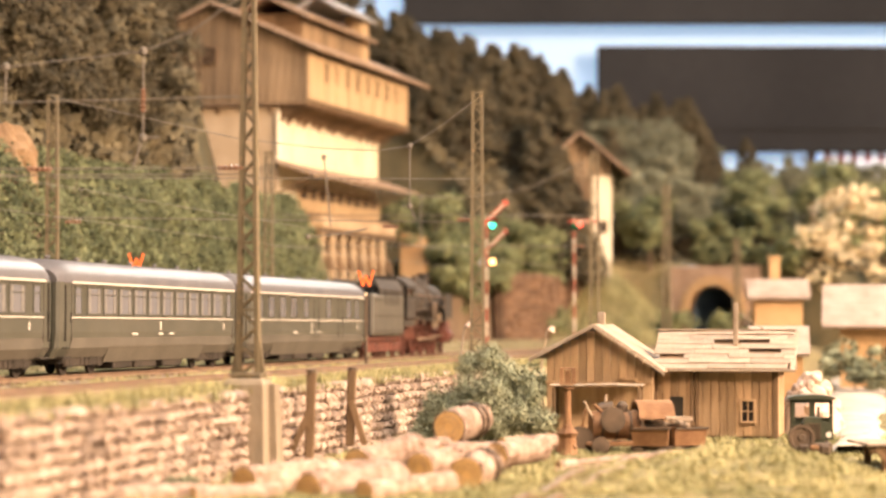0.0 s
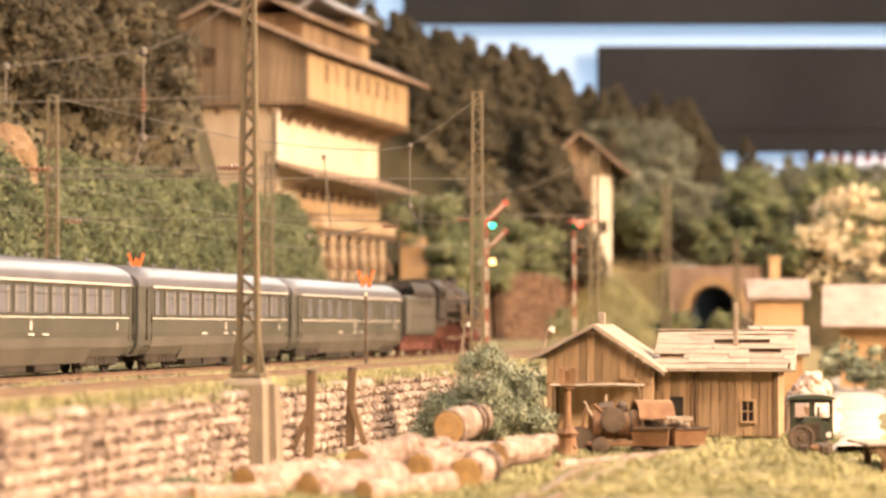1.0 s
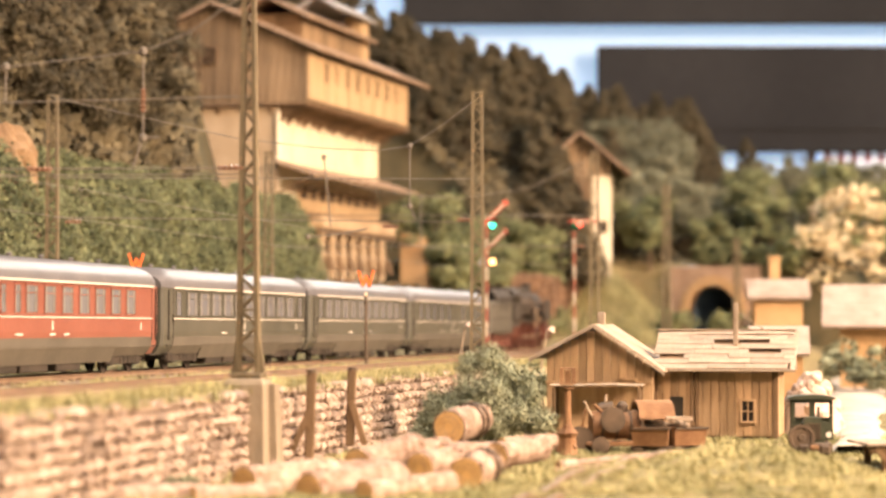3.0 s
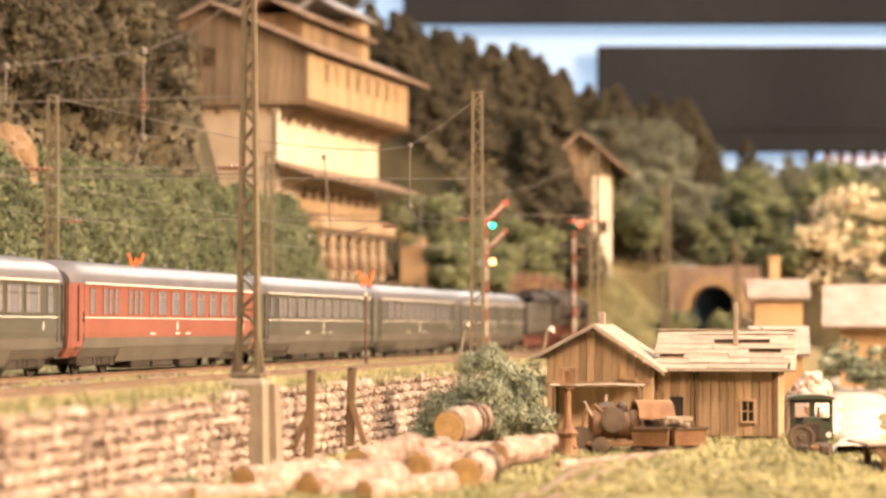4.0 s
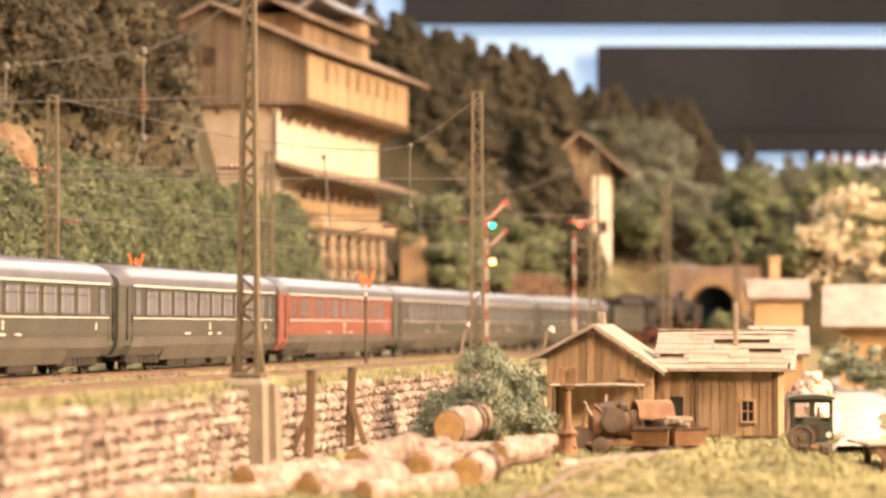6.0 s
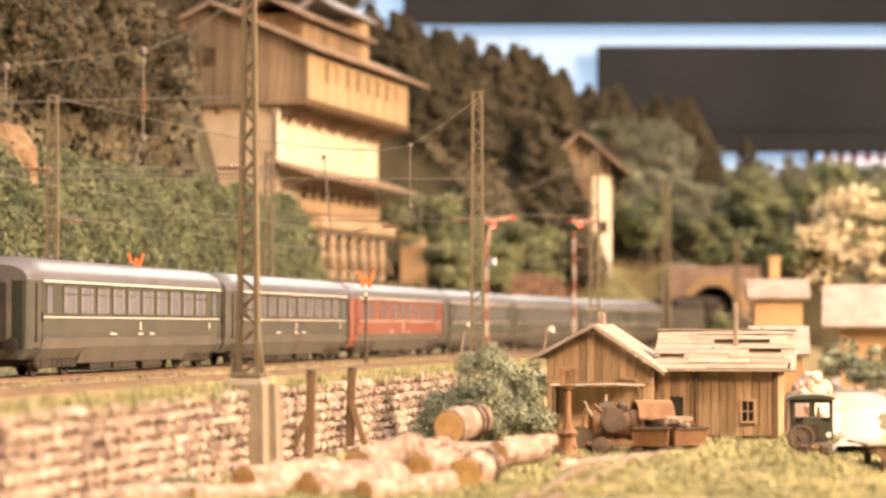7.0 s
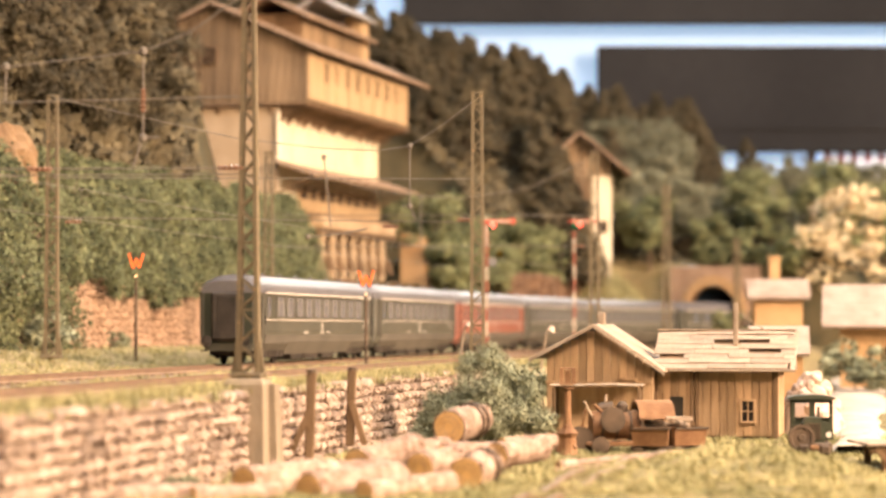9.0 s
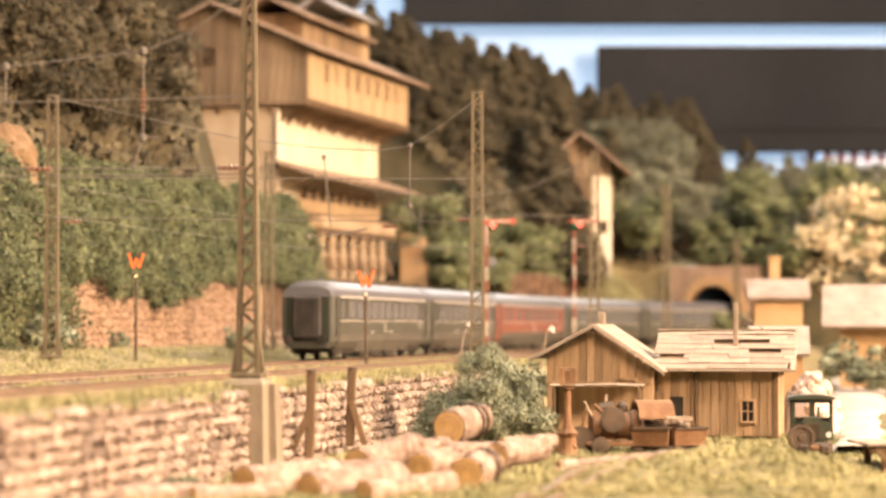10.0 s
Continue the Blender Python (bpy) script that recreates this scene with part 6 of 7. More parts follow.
def semaphore(x, y, z, pivots, label, moving):
    """A red and white post with arms; the spectacle glasses turn with the arm before a lantern."""
    top = pivots[0]
    t = thing("semaphore_signal", at(x, y, z, -2), label, "signal", "semaphore signals")
    part("post", G().box((0, 0, top / 2), (0.17, 0.15, top + 0.5), ch=0.03), M_POSTWHITE, t)
    for i in range(5):
        part("red_band", G().box((0, 0, top * (0.12 + 0.2 * i)), (0.185, 0.165, top * 0.10), ch=0.03), M_POSTRED, t)
    part("base", G().box((0, 0, 0.1), (0.5, 0.5, 0.6), ch=0.06), M_DARKIRON, t)
    rows0 = [(0.0, 45), (5.9, 45), (6.55, 45), (6.7, 40), (6.8, 33), (6.9, 22), (7.0, 9), (7.1, 0), (7.4, 0), (10.0, 0)]
    for k, pz in enumerate(pivots):
        arm = new("arm", G().box((0.85, -0.16, 0), (1.55, 0.05, 0.24), ch=0.02).spin((1.62, -0.16, 0), (0, -1, 0), [(-0.025, 0.05), (-0.02, 0.2), (0.02, 0.2), (0.025, 0.05)], 14).box((-0.12, -0.16, 0), (0.5, 0.05, 0.16)).mesh("arm", M_SIGRED if k == 0 else M_POSTRED))
        arm.parent = t
        arm.matrix_basis = at(0, 0, pz)
        part("arm_stripe", G().box((0.85, -0.19, 0), (1.3, 0.02, 0.11)), M_POSTWHITE, arm)
        lamp = (0.35, -0.21 if k == 0 else -0.75)
        part("lantern", G().spin((lamp[0], -0.02, lamp[1]), (0, -1, 0), [(-0.2, 0.1), (-0.18, 0.2), (0.0, 0.2), (0.02, 0.05)], 14), M_LANTERN, t, m=at(0, 0, pz))
        part("lantern_case", G().box((lamp[0], 0.25, lamp[1]), (0.42, 0.16, 0.46), ch=0.05), M_DARKIRON, t, m=at(0, 0, pz))
        disc = lambda c, r: G().spin((c[0], -0.10, c[1]), (0, -1, 0), [(-0.015, 0.03), (-0.01, r), (0.01, r), (0.015, 0.03)], 16)
        turn = lambda c, a: (c[0] * math.cos(a) - c[1] * math.sin(a), c[0] * math.sin(a) + c[1] * math.cos(a))
        if k == 0:
            part("red_glass", disc(lamp, 0.24), M_LENS_RED, arm, "red signal glass")
            part("green_glass", disc(turn(lamp, -math.pi / 4), 0.24), M_LENS_GREEN, arm, "green signal glass")
            arm_rows = [(tt, at(0, 0, pz, 0, 0, -a if moving else 0)) for tt, a in rows0]
        else:
            # the lower arm hangs upright along the post when it is off
            part("yellow_glass", disc(turn(lamp, -math.pi / 4), 0.22), M_LENS_YELLOW, arm, "yellow signal glass")
            part("blind", disc(turn(lamp, -math.pi / 2), 0.27), M_LENS, arm, "grey blind disc")
            arm_rows = [(tt, at(0, 0, pz, 0, 0, -(90 - a))) for tt, a in rows0]
        if moving:
            SIGNAL_ARMS.append((arm, arm_rows))
    return t


def lamp_post(x, y, z, lean):
    t = thing("yard_lamp", at(x, y, z, 0, 0, lean), "small leaning pale yard lamp beside the track", "lamp", "yard lamps")
    part("post", G().tube((0, 0, -0.3), (0, 0, 1.75), 0.06, 0.045).tube((0, 0, 1.75), (0.16, 0, 1.98), 0.045), M_GREYWOOD, t)
    part("shade", G().spin((0.2, 0, 1.82), (0.2, 0, 1), [(0, 0.2), (0.12, 0.17), (0.24, 0.08), (0.28, 0.03)], 12), M_HEAP, t, "pale lamp shade")


# ---- yard things ----
def log(x, y, z, r, ln, heading, tilt=0.0, hoops=0, seed=0, label="peeled pale tree log with a fresh cut end"):
    rng = random.Random(seed)
    t = thing("log", at(x, y, z + r, -heading, tilt), label, "log", "logs of the pile")
    n = 22
    wob = [rng.uniform(0.93, 1.06) for _ in range(n)]
    rings = []
    m = max(12, int(ln / 0.12))
    for k in range(m + 1):
        f = k / m
        ring = []
        for i in range(n):
            a = 2 * math.pi * i / n
            q = 0.10 * noise.noise(Vector((math.cos(a) * 1.6, math.sin(a) * 1.6 + seed, f * ln * 1.3))) + 0.07 * noise.noise(Vector((math.cos(a) * 5, math.sin(a) * 5, f * ln * 5 + seed)))
            rr = r * (1 - 0.08 * f) * (0.4 + 0.6 * wob[i]) * (1 + q)
            ring.append((rr * math.cos(a), f * ln, rr * math.sin(a)))
        rings.append(ring)
    part("bark", G().loft(rings), M_BARK, t, smooth=True)
    part("cut_end", G().spin((0, -0.012, 0), (0, 1, 0), [(0, r * 0.2), (0.001, r * 0.88), (0.02, r * 0.9), (0.021, r * 0.2)], 16), M_CUT, t, "orange-yellow cut end")
    ring = G()
    for k in (0.35, 0.62):
        rr = []
        for dr, dy in ((0, -0.008), (0.022, -0.008), (0.022, 0.008), (0, 0.008), (0, -0.008)):
            rr.append([((r * k + dr) * math.cos(2 * math.pi * i / 18), -0.018 + dy * 0.4, (r * k + dr) * math.sin(2 * math.pi * i / 18)) for i in range(18)])
        ring.loft(rr, caps=False)
    part("growth_ring", ring, M_BARK, t)
    for i in range(hoops):
        yy = ln * (0.62 + 0.16 * i)
        g = G()
        rr = []
        for q in range(5):
            dr, dy = ((1.0, -0.05), (1.09, -0.05), (1.09, 0.05), (1.0, 0.05), (1.0, -0.05))[q]
            rr.append([(r * dr * math.cos(2 * math.pi * k / 20), yy + dy, r * dr * math.sin(2 * math.pi * k / 20)) for k in range(20)])
        g.loft(rr, caps=False)
        part("chain", g, M_DARKIRON, t, "dark chain round the log")
    for i in range(3):
        a, yy = rng.uniform(0.3, 2.8), ln * rng.uniform(0.15, 0.9)
        part("knot", G().tube((r * 0.9 * math.cos(a), yy, r * 0.9 * math.sin(a)), (r * 1.12 * math.cos(a), yy + 0.03, r * 1.12 * math.sin(a)), r * 0.16, r * 0.1, 7), M_BARK, t)


def log_pile():
    # x, y, ground, radius, length, heading, tilt, hoops
    rows = ((0.17, 68.5, -1.66, 0.50, 2.3, 22, 4, 2), (-2.25, 64.0, -2.36, 0.42, 3.1, 28, 6, 0), (-0.6, 63.2, -2.42, 0.42, 2.6, 30, 5, 0), (1.45, 66.0, -2.20, 0.37, 2.2, 36, 3, 0),
            (0.58, 61.2, -2.50, 0.46, 1.9, 18, 5, 2), (-4.85, 59.5, -2.72, 0.50, 2.8, 46, 3, 0), (-3.22, 58.4, -2.82, 0.50, 3.0, 44, 4, 0), (-1.9, 58.4, -2.72, 0.36, 2.8, 48, 3, 0),
            (1.75, 72.0, -2.10, 0.26, 2.0, 52, 2, 0), (3.2, 67.2, -2.40, 0.19, 3.0, 58, 3, 0), (-8.0, 57.0, -2.7, 0.32, 2.6, 68, 1, 0), (-5.9, 57.4, -2.75, 0.34, 2.2, 64, 1, 0),
            (-1.2, 66.5, -2.30, 0.40, 2.8, 30, 3, 0), (3.0, 65.2, -2.42, 0.16, 1.6, 70, 0, 0), (0.0, 66.2, -2.35, 0.42, 2.8, 38, 0, 0), (-3.9, 61.5, -2.6, 0.4, 3.0, 52, 2, 0))
    for i, (x, y, z, r, ln, hd, tilt, hp) in enumerate(rows):
        log(x, y, z, r, ln, hd, tilt, hp, 100 + i)


def fence_post(x, y, z, h, brace):
    t = thing("braced_post", at(x, y, z), "weathered timber post with a slanting brace at the stone wall", "post", "braced posts")
    part("post", G().box((0, 0, h / 2), (0.29, 0.27, h), Euler((0, radians(1.5), 0)).to_matrix(), ch=0.04), M_DARKWOOD, t)
    part("brace", G().beam((brace, -0.15, 0.05), (0.0, -0.1, h * 0.6), 0.2), M_DARKWOOD, t)
    part("cap", G().spin((0.04, 0, h), (0, 0, 1), [(0, 0.16), (0.06, 0.17), (0.10, 0.08)], 8), M_DARKIRON, t)


def locomobile():
    """The rusty steam winch under its curved canopy."""
    t = thing("steam_winch", at(5.75, 80, -2.5, 9), "rusty steam winch with a curved sheet canopy and boiler", "machine")
    part("boiler", G().spin((-0.2, 0, 0.95), (1, 0, 0), [(-0.75, 0.1), (-0.72, 0.46), (0.6, 0.46), (0.62, 0.5), (1.0, 0.5), (1.02, 0.1)], 18), M_RUST, t, "ochre-brown rusty boiler", smooth=True)
    g = G()
    for x in (-0.6, -0.1, 0.35):
        g.spin((x, 0, 0.95), (1, 0, 0), [(-0.04, 0.46), (-0.03, 0.49), (0.03, 0.49), (0.04, 0.46)], 18)
    part("boiler_band", g, M_DARKIRON, t)
    can = []
    for x in (0.55, 1.75):
        arc = [(x, 0.78 * math.cos(math.radians(a)), 1.05 + 0.72 * math.sin(math.radians(a))) for a in range(10, 171, 16)]
        inn = [(x, 0.74 * math.cos(math.radians(a)), 1.03 + 0.69 * math.sin(math.radians(a))) for a in range(170, 9, -16)]
        can.append(arc + inn)
    part("canopy", G().loft(can), M_RUST, t, "curved rusty sheet canopy", smooth=True)
    for x in (0.65, 1.65):
        for y in (-0.7, 0.7):
            part("canopy_post", G().box((x, y, 0.75), (0.07, 0.07, 1.0)), M_DARKIRON, t)
    part("firebox", G().box((1.1, 0, 0.65), (0.9, 0.9, 0.9), ch=0.08), M_DARKIRON, t)
    part("frame", G().box((0.3, 0, 0.35), (2.9, 0.9, 0.16), ch=0.03), M_RUST, t)
    for x in (-0.7, 1.2):
        for y in (-0.52, 0.52):
            part("wheel", G().spin((x, y - 0.05, 0.3), (0, 1, 0), [(0, 0.08), (0.01, 0.30), (0.10, 0.30), (0.11, 0.08)], 16), M_DARKIRON, t)
    part("flywheel", G().spin((-0.3, -0.62, 1.15), (0, 1, 0), [(0, 0.3), (0.01, 0.42), (0.08, 0.42), (0.09, 0.3)], 18), M_DARKIRON, t)
    part("cylinder", G().spin((-0.65, 0.1, 1.5), (1, 0, 0.1), [(0, 0.1), (0.01, 0.17), (0.5, 0.17), (0.52, 0.1)], 12), M_DARKIRON, t)
    part("dome", G().spin((0.15, 0, 1.36), (0, 0, 1), [(0, 0.2), (0.25, 0.2), (0.36, 0.1), (0.38, 0.03)], 12), M_DARKIRON, t)
    part("pipe", G().line([(-0.6, -0.2, 1.4), (-0.85, -0.35, 1.65), (-1.15, -0.3, 1.5), (-1.3, -0.2, 0.6)], 0.05, 7), M_RUST, t)
    part("lever", G().beam((-0.9, -0.3, 1.2), (-1.25, -0.5, 1.75), 0.05).beam((-0.4, 0.3, 1.3), (-0.3, 0.4, 1.95), 0.05), M_GREYWOOD, t)
    part("drum", G().spin((-1.25, -0.35, 0.55), (0, 1, 0), [(0, 0.36), (0.05, 0.36), (0.06, 0.22), (0.6, 0.22), (0.61, 0.36), (0.66, 0.36)], 16), M_DARKIRON, t)
    # tipping wagon beside it
    for i, (x, y, rz) in enumerate(((6.68, 78.2, -10), (7.78, 78.6, 24))):
        w = thing("tip_wagon", at(x, y, -2.5, rz), "rusty iron tip wagon on small wheels" if i == 0 else "rusty flat-sided wagon loaded with pale timber", "wagon", "tip wagons")
        a, b = 0.60, 0.54
        part("skip", G().loft([[(-b, -0.38, 0.36), (b, -0.38, 0.36), (b, 0.38, 0.36), (-b, 0.38, 0.36)], [(-a, -0.5, 0.92), (a, -0.5, 0.92), (a, 0.5, 0.92), (-a, 0.5, 0.92)], [(-a + 0.06, -0.44, 0.92), (a - 0.06, -0.44, 0.92), (a - 0.06, 0.44, 0.92), (-a + 0.06, 0.44, 0.92)], [(-b, -0.32, 0.5), (b, -0.32, 0.5), (b, 0.32, 0.5), (-b, 0.32, 0.5)]]), M_RUST, w)
        part("rim", G().beam((-a, -0.52, 0.92), (a, -0.52, 0.92), 0.06).beam((a, -0.52, 0.92), (a, 0.52, 0.92), 0.06), M_DARKIRON, w)
        part("chassis", G().box((0, 0, 0.28), (1.3, 0.5, 0.12), ch=0.02), M_DARKIRON, w)
        for x2 in (-0.38, 0.38):
            for y2 in (-0.34, 0.34):
                part("wheel", G().spin((x2, y2 - 0.04, 0.17), (0, 1, 0), [(0, 0.05), (0.01, 0.17), (0.07, 0.17), (0.08, 0.05)], 12), M_DARKIRON, w)
        if i == 1:
            rng = random.Random(2)
            for k in range(6):
                part("timber", G().box((rng.uniform(-0.4, -0.1), rng.uniform(-0.3, 0.3), 0.9 + 0.07 * k), (0.8, 0.14, 0.1), Euler((0, rng.uniform(-0.2, 0.2), rng.uniform(-0.5, 0.5))).to_matrix(), ch=0.01), M_GREYWOOD, w)


def water_crane():
    t = thing("iron_hand_crane", at(4.02, 78.5, -2.45), "rust-red iron post with a lantern-like head", "crane")
    part("base", G().spin((0, 0, 0), (0, 0, 1), [(0, 0.34), (0.2, 0.30), (0.55, 0.26), (0.7, 0.34), (0.85, 0.2), (1.0, 0.14)], 10), M_RUST, t)
    part("column", G().spin((0, 0, 1.0), (0, 0, 1), [(0, 0.13), (0.7, 0.10), (1.05, 0.10), (1.15, 0.2), (1.2, 0.08)], 10), M_RUST, t)
    g = G().box((0, 0, 2.28), (0.5, 0.42, 0.06), ch=0.01).box((0, 0, 2.78), (0.5, 0.42, 0.06), ch=0.01)
    for sx in (-1, 1):
        for sy in (-1, 1):
            g.box((sx * 0.2, sy * 0.16, 2.53), (0.11, 0.10, 0.48))
    g.box((0, 0, 2.5), (0.16, 0.3, 0.4), ch=0.02)
    part("head", g, M_RUST, t)
    part("arm", G().beam((0, 0, 0.6), (0.25, -0.2, 0.2), 0.12).beam((-0.1, 0, 0.8), (-0.35, -0.1, 0.1), 0.1), M_RUST, t)


def small_loco():
    t = thing("narrow_gauge_locomotive", at(12.0, 79, -2.55, -6, scale=0.93), "small dark green narrow-gauge diesel locomotive with open cab", "locomotive")
    part("frame", G().box((0, 0.3, 0.38), (1.25, 2.6, 0.32), ch=0.05), M_DARKIRON, t)
    part("hood", G().loft([[(-0.36, y, 0.55), (0.36, y, 0.55), (0.36, y, 1.22), (0.24, y, 1.40), (-0.24, y, 1.40), (-0.36, y, 1.22)] for y in (-0.75, 0.5)]), M_LOCOGREEN, t)
    g = G()
    for i in range(6):
        g.box((0, -0.77, 0.68 + i * 0.1), (0.5, 0.03, 0.05))
    part("grille", g, M_DARKIRON, t)
    cab = G()
    for x in (-0.66, 0, 0.66):
        cab.box((x, 0.55, 1.55), (0.13 if x else 0.2, 0.07, 0.75), ch=0.01)
    cab.box((0, 0.55, 0.9), (1.45, 0.07, 0.62), ch=0.01).box((0, 0.55, 1.95), (1.45, 0.07, 0.16), ch=0.01)
    part("cab_front", cab, M_LOCOGREEN, t)
    for sx in (-1, 1):
        part("cab_side", G().box((sx * 0.7, 1.1, 0.95), (0.06, 1.1, 0.75), ch=0.01).box((sx * 0.7, 1.6, 1.6), (0.06, 0.12, 0.8)).box((sx * 0.7, 0.62, 1.6), (0.06, 0.12, 0.8)), M_LOCOGREEN, t)
        part("lamp", G().spin((sx * 0.5, -0.9, 0.82), (0, -1, 0), [(-0.1, 0.05), (0, 0.1), (0.05, 0.1)], 10), M_WHITE, t)
    part("cab_back", G().box((0, 1.66, 0.95), (1.4, 0.05, 0.75)), M_LOCOGREEN, t)
    part("cab_roof", G().loft([[(0.85 * math.cos(math.pi * i / 8), y, 2.0 + 0.16 * math.sin(math.pi * i / 8)) for i in range(9)] for y in (0.38, 1.8)]), M_LOCOGREEN, t)
    part("drum", G().spin((-0.42, -1.05, 0.72), (0.15, -1, 0.05), [(-0.25, 0.1), (-0.24, 0.46), (0.03, 0.46), (0.03, 0.36), (-0.02, 0.34), (-0.02, 0.14), (0.03, 0.12), (0.03, 0.03)], 20), M_DARKIRON, t, "round brown drum at the front", smooth=True)
    for sx in (-1, 1):
        part("buffer_block", G().box((sx * 0.36, -1.1, 0.32), (0.36, 0.35, 0.34), ch=0.06), M_DARKIRON, t)
        for y in (-0.5, 1.0):
            part("wheel", G().spin((sx * 0.45 - 0.05, y, 0.26), (1, 0, 0), [(0, 0.08), (0.01, 0.27), (0.1, 0.27), (0.11, 0.08)], 16), M_DARKIRON, t)
    part("coupler", G().box((0, -1.25, 0.4), (0.3, 0.3, 0.16), ch=0.03), M_RUST, t)
    part("exhaust", G().tube((0.18, -0.2, 1.38), (0.18, -0.2, 1.75), 0.05), M_DARKIRON, t)


def trestle():
    t = thing("loading_trestle", at(16.6, 75.5, -1.93, 3), "timber trestle with a pale plank deck and dark braces", "trestle")
    for i in range(9):
        part("deck_plank", G().box((0, -1.3 + i * 0.32, 0.02), (7.6, 0.3, 0.08), ch=0.01), M_GREYWOOD, t)
    for x in (-3.2, -0.8, 1.6):
        for y in (-1.2, 1.2):
            part("leg", G().box((x, y, -1.1), (0.2, 0.2, 2.2), ch=0.02), M_DARKWOOD, t)
        part("brace", G().beam((x - 0.3, -1.32, -0.1), (x + 1.3, -1.32, -1.9), 0.14), M_DARKWOOD, t)
    part("beam", G().box((0, -1.25, -0.14), (7.4, 0.2, 0.22), ch=0.02), M_DARKWOOD, t)


def path_and_rails():
    g = G()
    rings = []
    for i in range(40):
        y = 80 + i * 3
        x = 13.5 + (y - 80) * 0.175 + 0.2 * math.sin(i * 0.5)
        w = 0.75 + 0.014 * (y - 80) + 0.12 * math.sin(i * 1.7)
        rings.append([(x - w, y, yard_z(x - w, y) + 0.02), (x - w * 0.7, y, -2.24), (x, y, -2.22), (x + w * 0.7, y, -2.24), (x + w, y, yard_z(x + w, y) + 0.02)])
    g.loft(rings, close=False)
    solid("path", g, M_PATH, at(0, 0, 0), "pale gravel path through the yard", "path", kind="structure", smooth=True)
    t = thing("narrow_track", at(0, 0, 0), "narrow-gauge track half buried in the grass", "track", kind="structure")
    for off in (-0.38, 0.38):
        g = G()
        pts = []
        for i in range(30):
            f = i / 29
            x, y = 2.0 + 7.0 * f + 1.5 * f * f, 55 + 26 * f
            pts.append((x + off * 0.94, y - off * 0.33, yard_z(x, y) + 0.06))
        for a, b in zip(pts, pts[1:]):
            g.beam(a, b, 0.07, 0.11)
        part("rail", g, M_RAIL, t)
    me = G().box((0, 0, 0), (1.2, 0.18, 0.1), ch=0.02).mesh("sleeper", M_SLEEPER)
    for i in range(44):
        f = i / 43
        x, y = 2.0 + 7.0 * f + 1.5 * f * f, 55 + 26 * f
        part("sleeper", me, None, t, m=at(x, y, yard_z(x, y) - 0.035, -18))


def tufts():
    """Loose scatter: grass fibres on yard and track edges."""
    rng = random.Random(77)
    g = G()
    def tuft(x, y, z, h, n, spread):
        for _ in range(n):
            a = rng.uniform(0, 6.28)
            p = Vector((x + rng.gauss(0, spread), y + rng.gauss(0, spread), z - 0.02))
            d = Vector((math.cos(a) * 0.5, math.sin(a) * 0.5, rng.uniform(0.5, 1.1))) * h * rng.uniform(0.5, 1.2)
            s = Vector((-math.sin(a), math.cos(a), 0)) * 0.022 * rng.uniform(0.7, 1.5)
            g.add([p - s, p + s, p + d], [(0, 1, 2)])
    for _ in range(15000):
        y = 56 + 38 * rng.random() ** 1.2
        x = rng.uniform(-0.13, 0.19) * y
        if x < -4 - (y - 56) * -0.02 and y > 70:
            continue
        if noise.noise(Vector((x / 0.9, y / 1.5, 5))) > -0.18:
            tuft(x, y, yard_z(x, y), rng.uniform(0.06, 0.26), 10, 0.14)
    for _ in range(13000):
        s = rng.uniform(-85, 20)
        u = rng.choice((rng.uniform(7.3, 9.8), rng.uniform(7.3, 9.8), rng.uniform(-12.5, -3.2), rng.uniform(2.0, 2.9)))
        x, y, _ = on_line(s, u)
        if noise.noise(Vector((x / 1.8, y / 2.5, 8))) > -0.2:
            tuft(x, y, upper_z(s, u), rng.uniform(0.14, 0.42), 8, 0.2)
    for _ in range(4500):
        s, u = rng.uniform(97.5, PORTAL_S + 0.6), rng.uniform(-14, -4.2)
        x, y, _ = on_line(s, u)
        tuft(x, y, upper_z(s, u), rng.uniform(0.3, 0.7), 9, 0.3)
    for _ in range(5000):
        s = rng.uniform(-80, -14)
        u = rng.uniform(8.7, 10.0)
        x, y, _ = on_line(s, u)
        if noise.noise(Vector((x / 1.2, y / 2.0, 18))) > -0.05:
            tuft(x, y, upper_z(s, min(u, WALL_U)) + 0.05, rng.uniform(0.2, 0.5), 9, 0.16)
    solid("grass", g, M_TUFT, at(0, 0, 0), "loose yellow-green grass tufts on the ground", "grass", kind="stuff")
    # low bushes at the track side
    kinds = [tree_kind("low_shrub", "low pale green shrub on the track bank", crown_mesh(90 + i, M_BUSH, 2.0, 1.3, 16, 70, 0.16), trunk_mesh(95 + i, 1.2, 0.05, 0.5), "low shrubs") for i in range(2)]
    spots = []
    for x, y, z, sc in ((-21.5, 121, 0.4, 1.6), (-19.6, 118, 0.4, 1.2), (-22.5, 118, 0.4, 1.4), (-17.4, 131, 0.4, 0.7), (-12.0, 142, 0.4, 0.8), (2.6, 100, -1.4, 0.8), (4.5, 108, -1.6, 0.9),
                        (-6.5, 58.5, -2.6, 0.5), (25.5, 150, -2.4, 1.7), (27, 146, -2.4, 1.5), (17.6, 84, -2.4, 0.9), (19.2, 86, -2.4, 1.0), (21.0, 88, -2.4, 1.0), (24, 105, -2.4, 1.3)):
        spots.append((x, y, z, sc))
    grow(kinds, spots, random.Random(6))
    ct = tree_kind("blossom_tree", "pale cream model tree with a full rounded crown", crown_mesh(98, M_CREAMLEAF, 13.5, 4.6, 44, 60, 0.5), trunk_mesh(99, 12, 0.3, 2.2), "village trees")
    ct.matrix_basis = at(37.3, 228, 2.4)


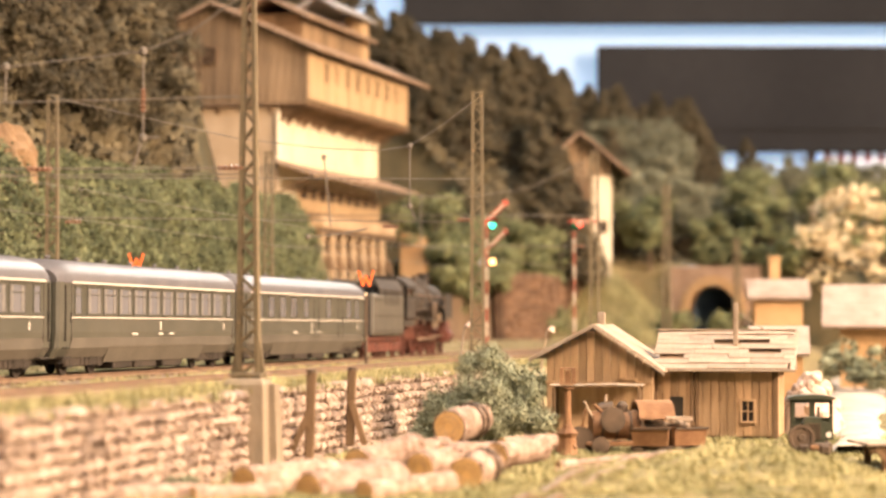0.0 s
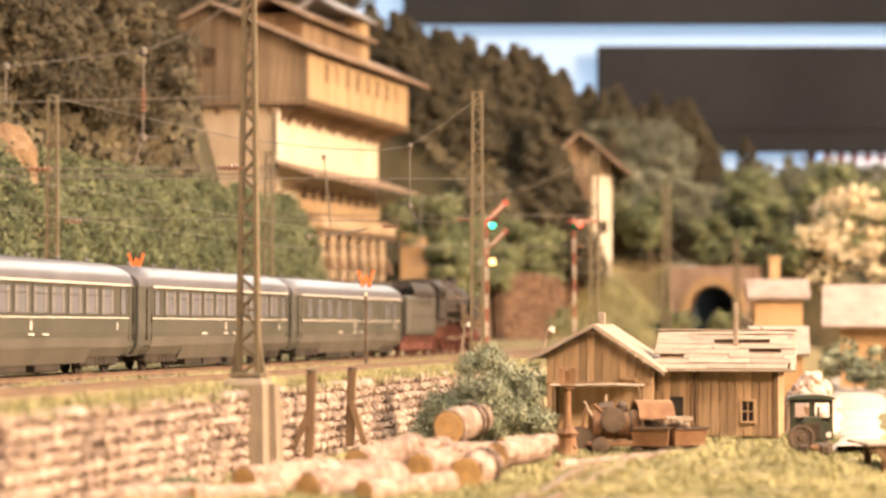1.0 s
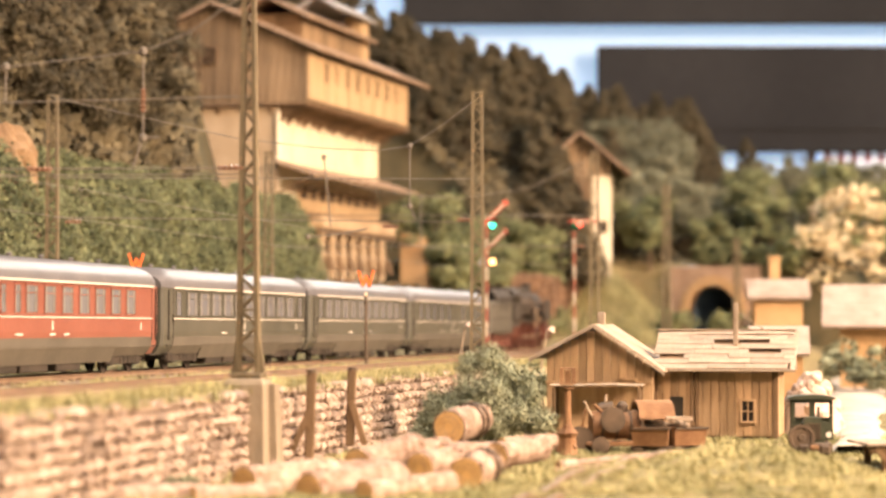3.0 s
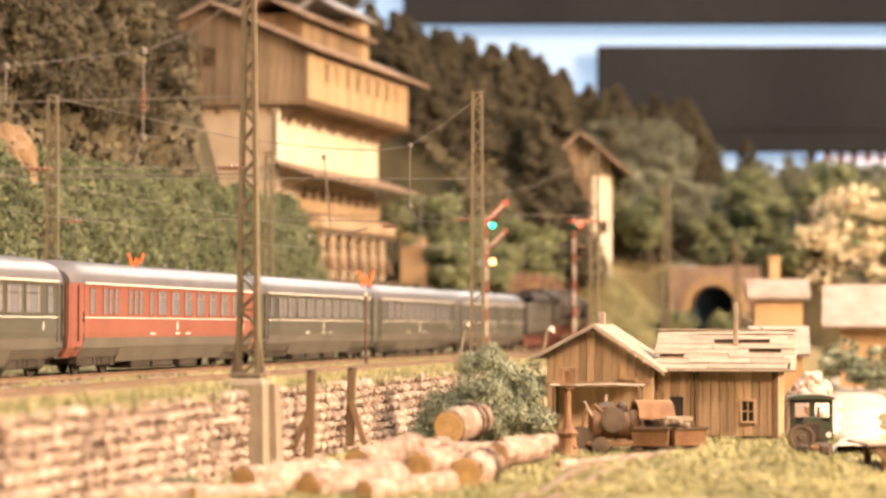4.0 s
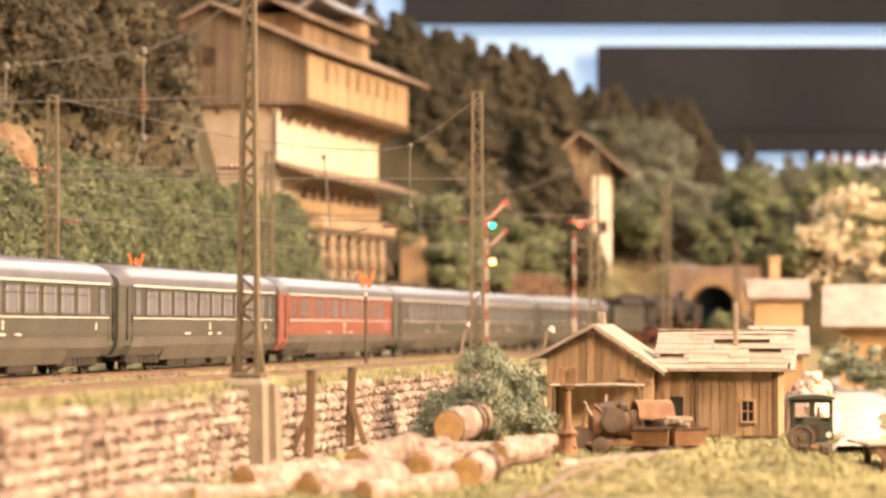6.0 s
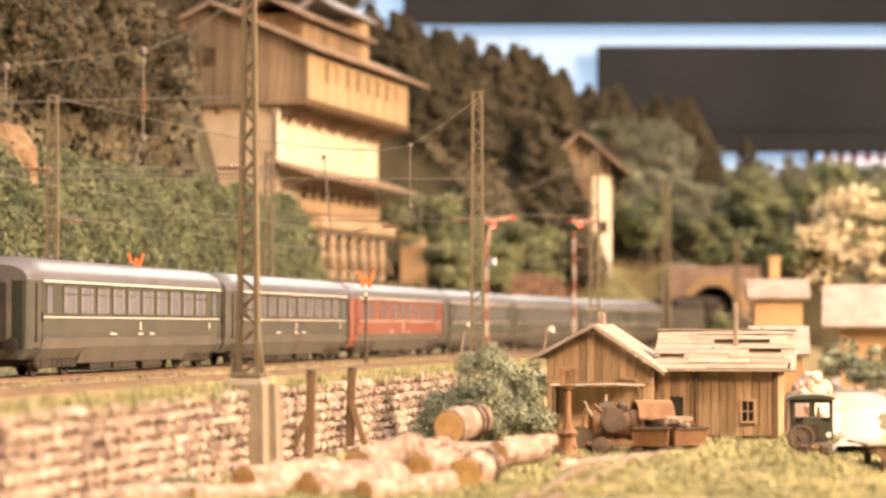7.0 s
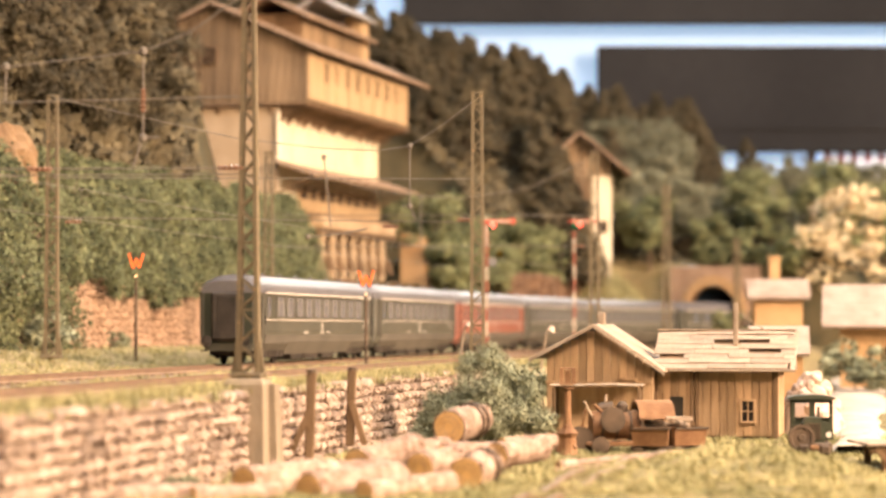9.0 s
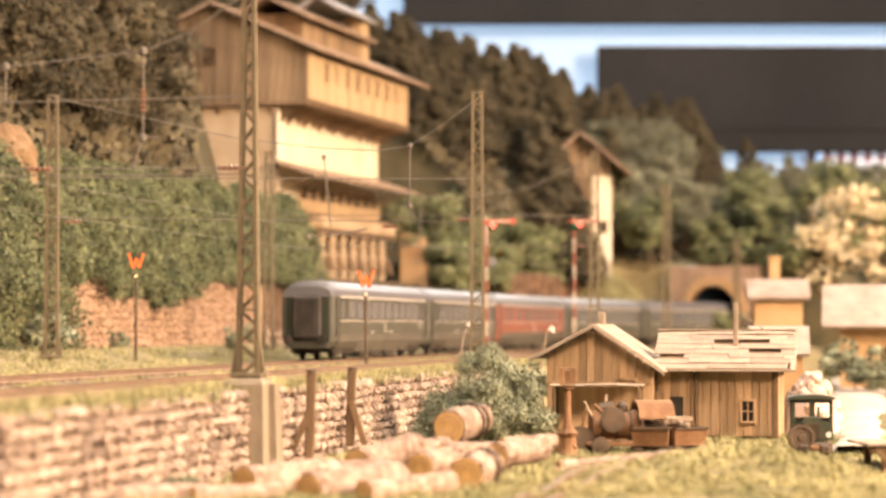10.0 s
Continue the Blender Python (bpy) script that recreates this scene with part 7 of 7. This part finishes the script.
def picket_fence():
    t = thing("picket_fence", at(0, 0, 0), "low weathered fence behind the tracks", "fence")
    for i in range(12):
        x, y, hd = on_line(22 + i * 1.5, -11.5)
        part("picket", G().box((0, 0, 0.6), (0.14, 0.14, 1.3), ch=0.02), M_GREYWOOD, t, m=at(x, y, 0.3, -hd))
    for z in (0.75, 1.25):
        g = G()
        pts = [(*on_line(22 + i * 1.5, -11.5)[:2], z) for i in range(12)]
        for a, b in zip(pts, pts[1:]):
            g.beam(a, b, 0.08)
        part("rail", g, M_GREYWOOD, t)


# ---- build ----
hall()
terrain()
wall, shapes, ch, rng_w = masonry("stone_wall", -95, -12, WALL_U + 0.25, -2.9, -0.12, 1, M_STONE, M_MORTAR, 9, 0.72, "pale field-stone retaining wall below the track", 7)
lay(wall, shapes, ch, rng_w, -80, -14, WALL_U + 0.25, -2.9, -0.12, 1, 0.72)
wall, shapes, ch, rng_w = masonry("rear_wall", -40, 46, -14.0, 0.2, 4.4, 1, M_BRICKWALL, M_MORTAR, 11, 0.7, "ochre masonry retaining wall under the ivy", 8)
lay(wall, shapes, ch, rng_w, -20, 30, -14.0, 0.2, 4.4, 1, 0.7)
wall, shapes, ch, rng_w = masonry("rock_wall", 87, 103, -13.0, 0.2, 6.6, 1, M_CLIFFSTONE, M_MORTAR, 9, 1.3, "red-brown rough stone wall under the wooded slope", 18)
lay(wall, shapes, ch, rng_w, 87, 103, -13.0, 0.2, 6.6, 1, 1.3, 200)
track("track_main", TRAIN_U, -95, 150, "ballasted main track with rusty rails")
track("track_side", 5.0, -95, 60, "ballasted side track with rusty rails")
mill()
shed()
village()
tunnel()
wait_sign(-14.9, 118, 0.2, 4.65)
wait_sign(-3.58, 113, -0.2, 4.1)
semaphore(2.7, 150, -0.3, (8.5, 6.75), 'red and white two-armed semaphore signal', True)
semaphore(9.45, 175, -0.3, (9.6,), 'red and white semaphore signal with its arm level', False)
lamp_post(0.75, 112, -0.1, 8)
lamp_post(4.75, 118, -0.3, 9)
forest()
shrubs()
ivy()
undergrowth()
outcrop("rock", -22.3, 122.5, 9.6, 1.9, 1.5, 2.2, 3, "bare ochre rock above the ivy")
green_bush()
catenary()
train()
log_pile()
fence_post(-4.0, 73.4, -2.5, 2.8, -0.72)
fence_post(-3.0, 79.4, -2.2, 2.46, 0.45)
locomobile()
water_crane()
small_loco()
trestle()
path_and_rails()
tufts()
picket_fence()
motions()
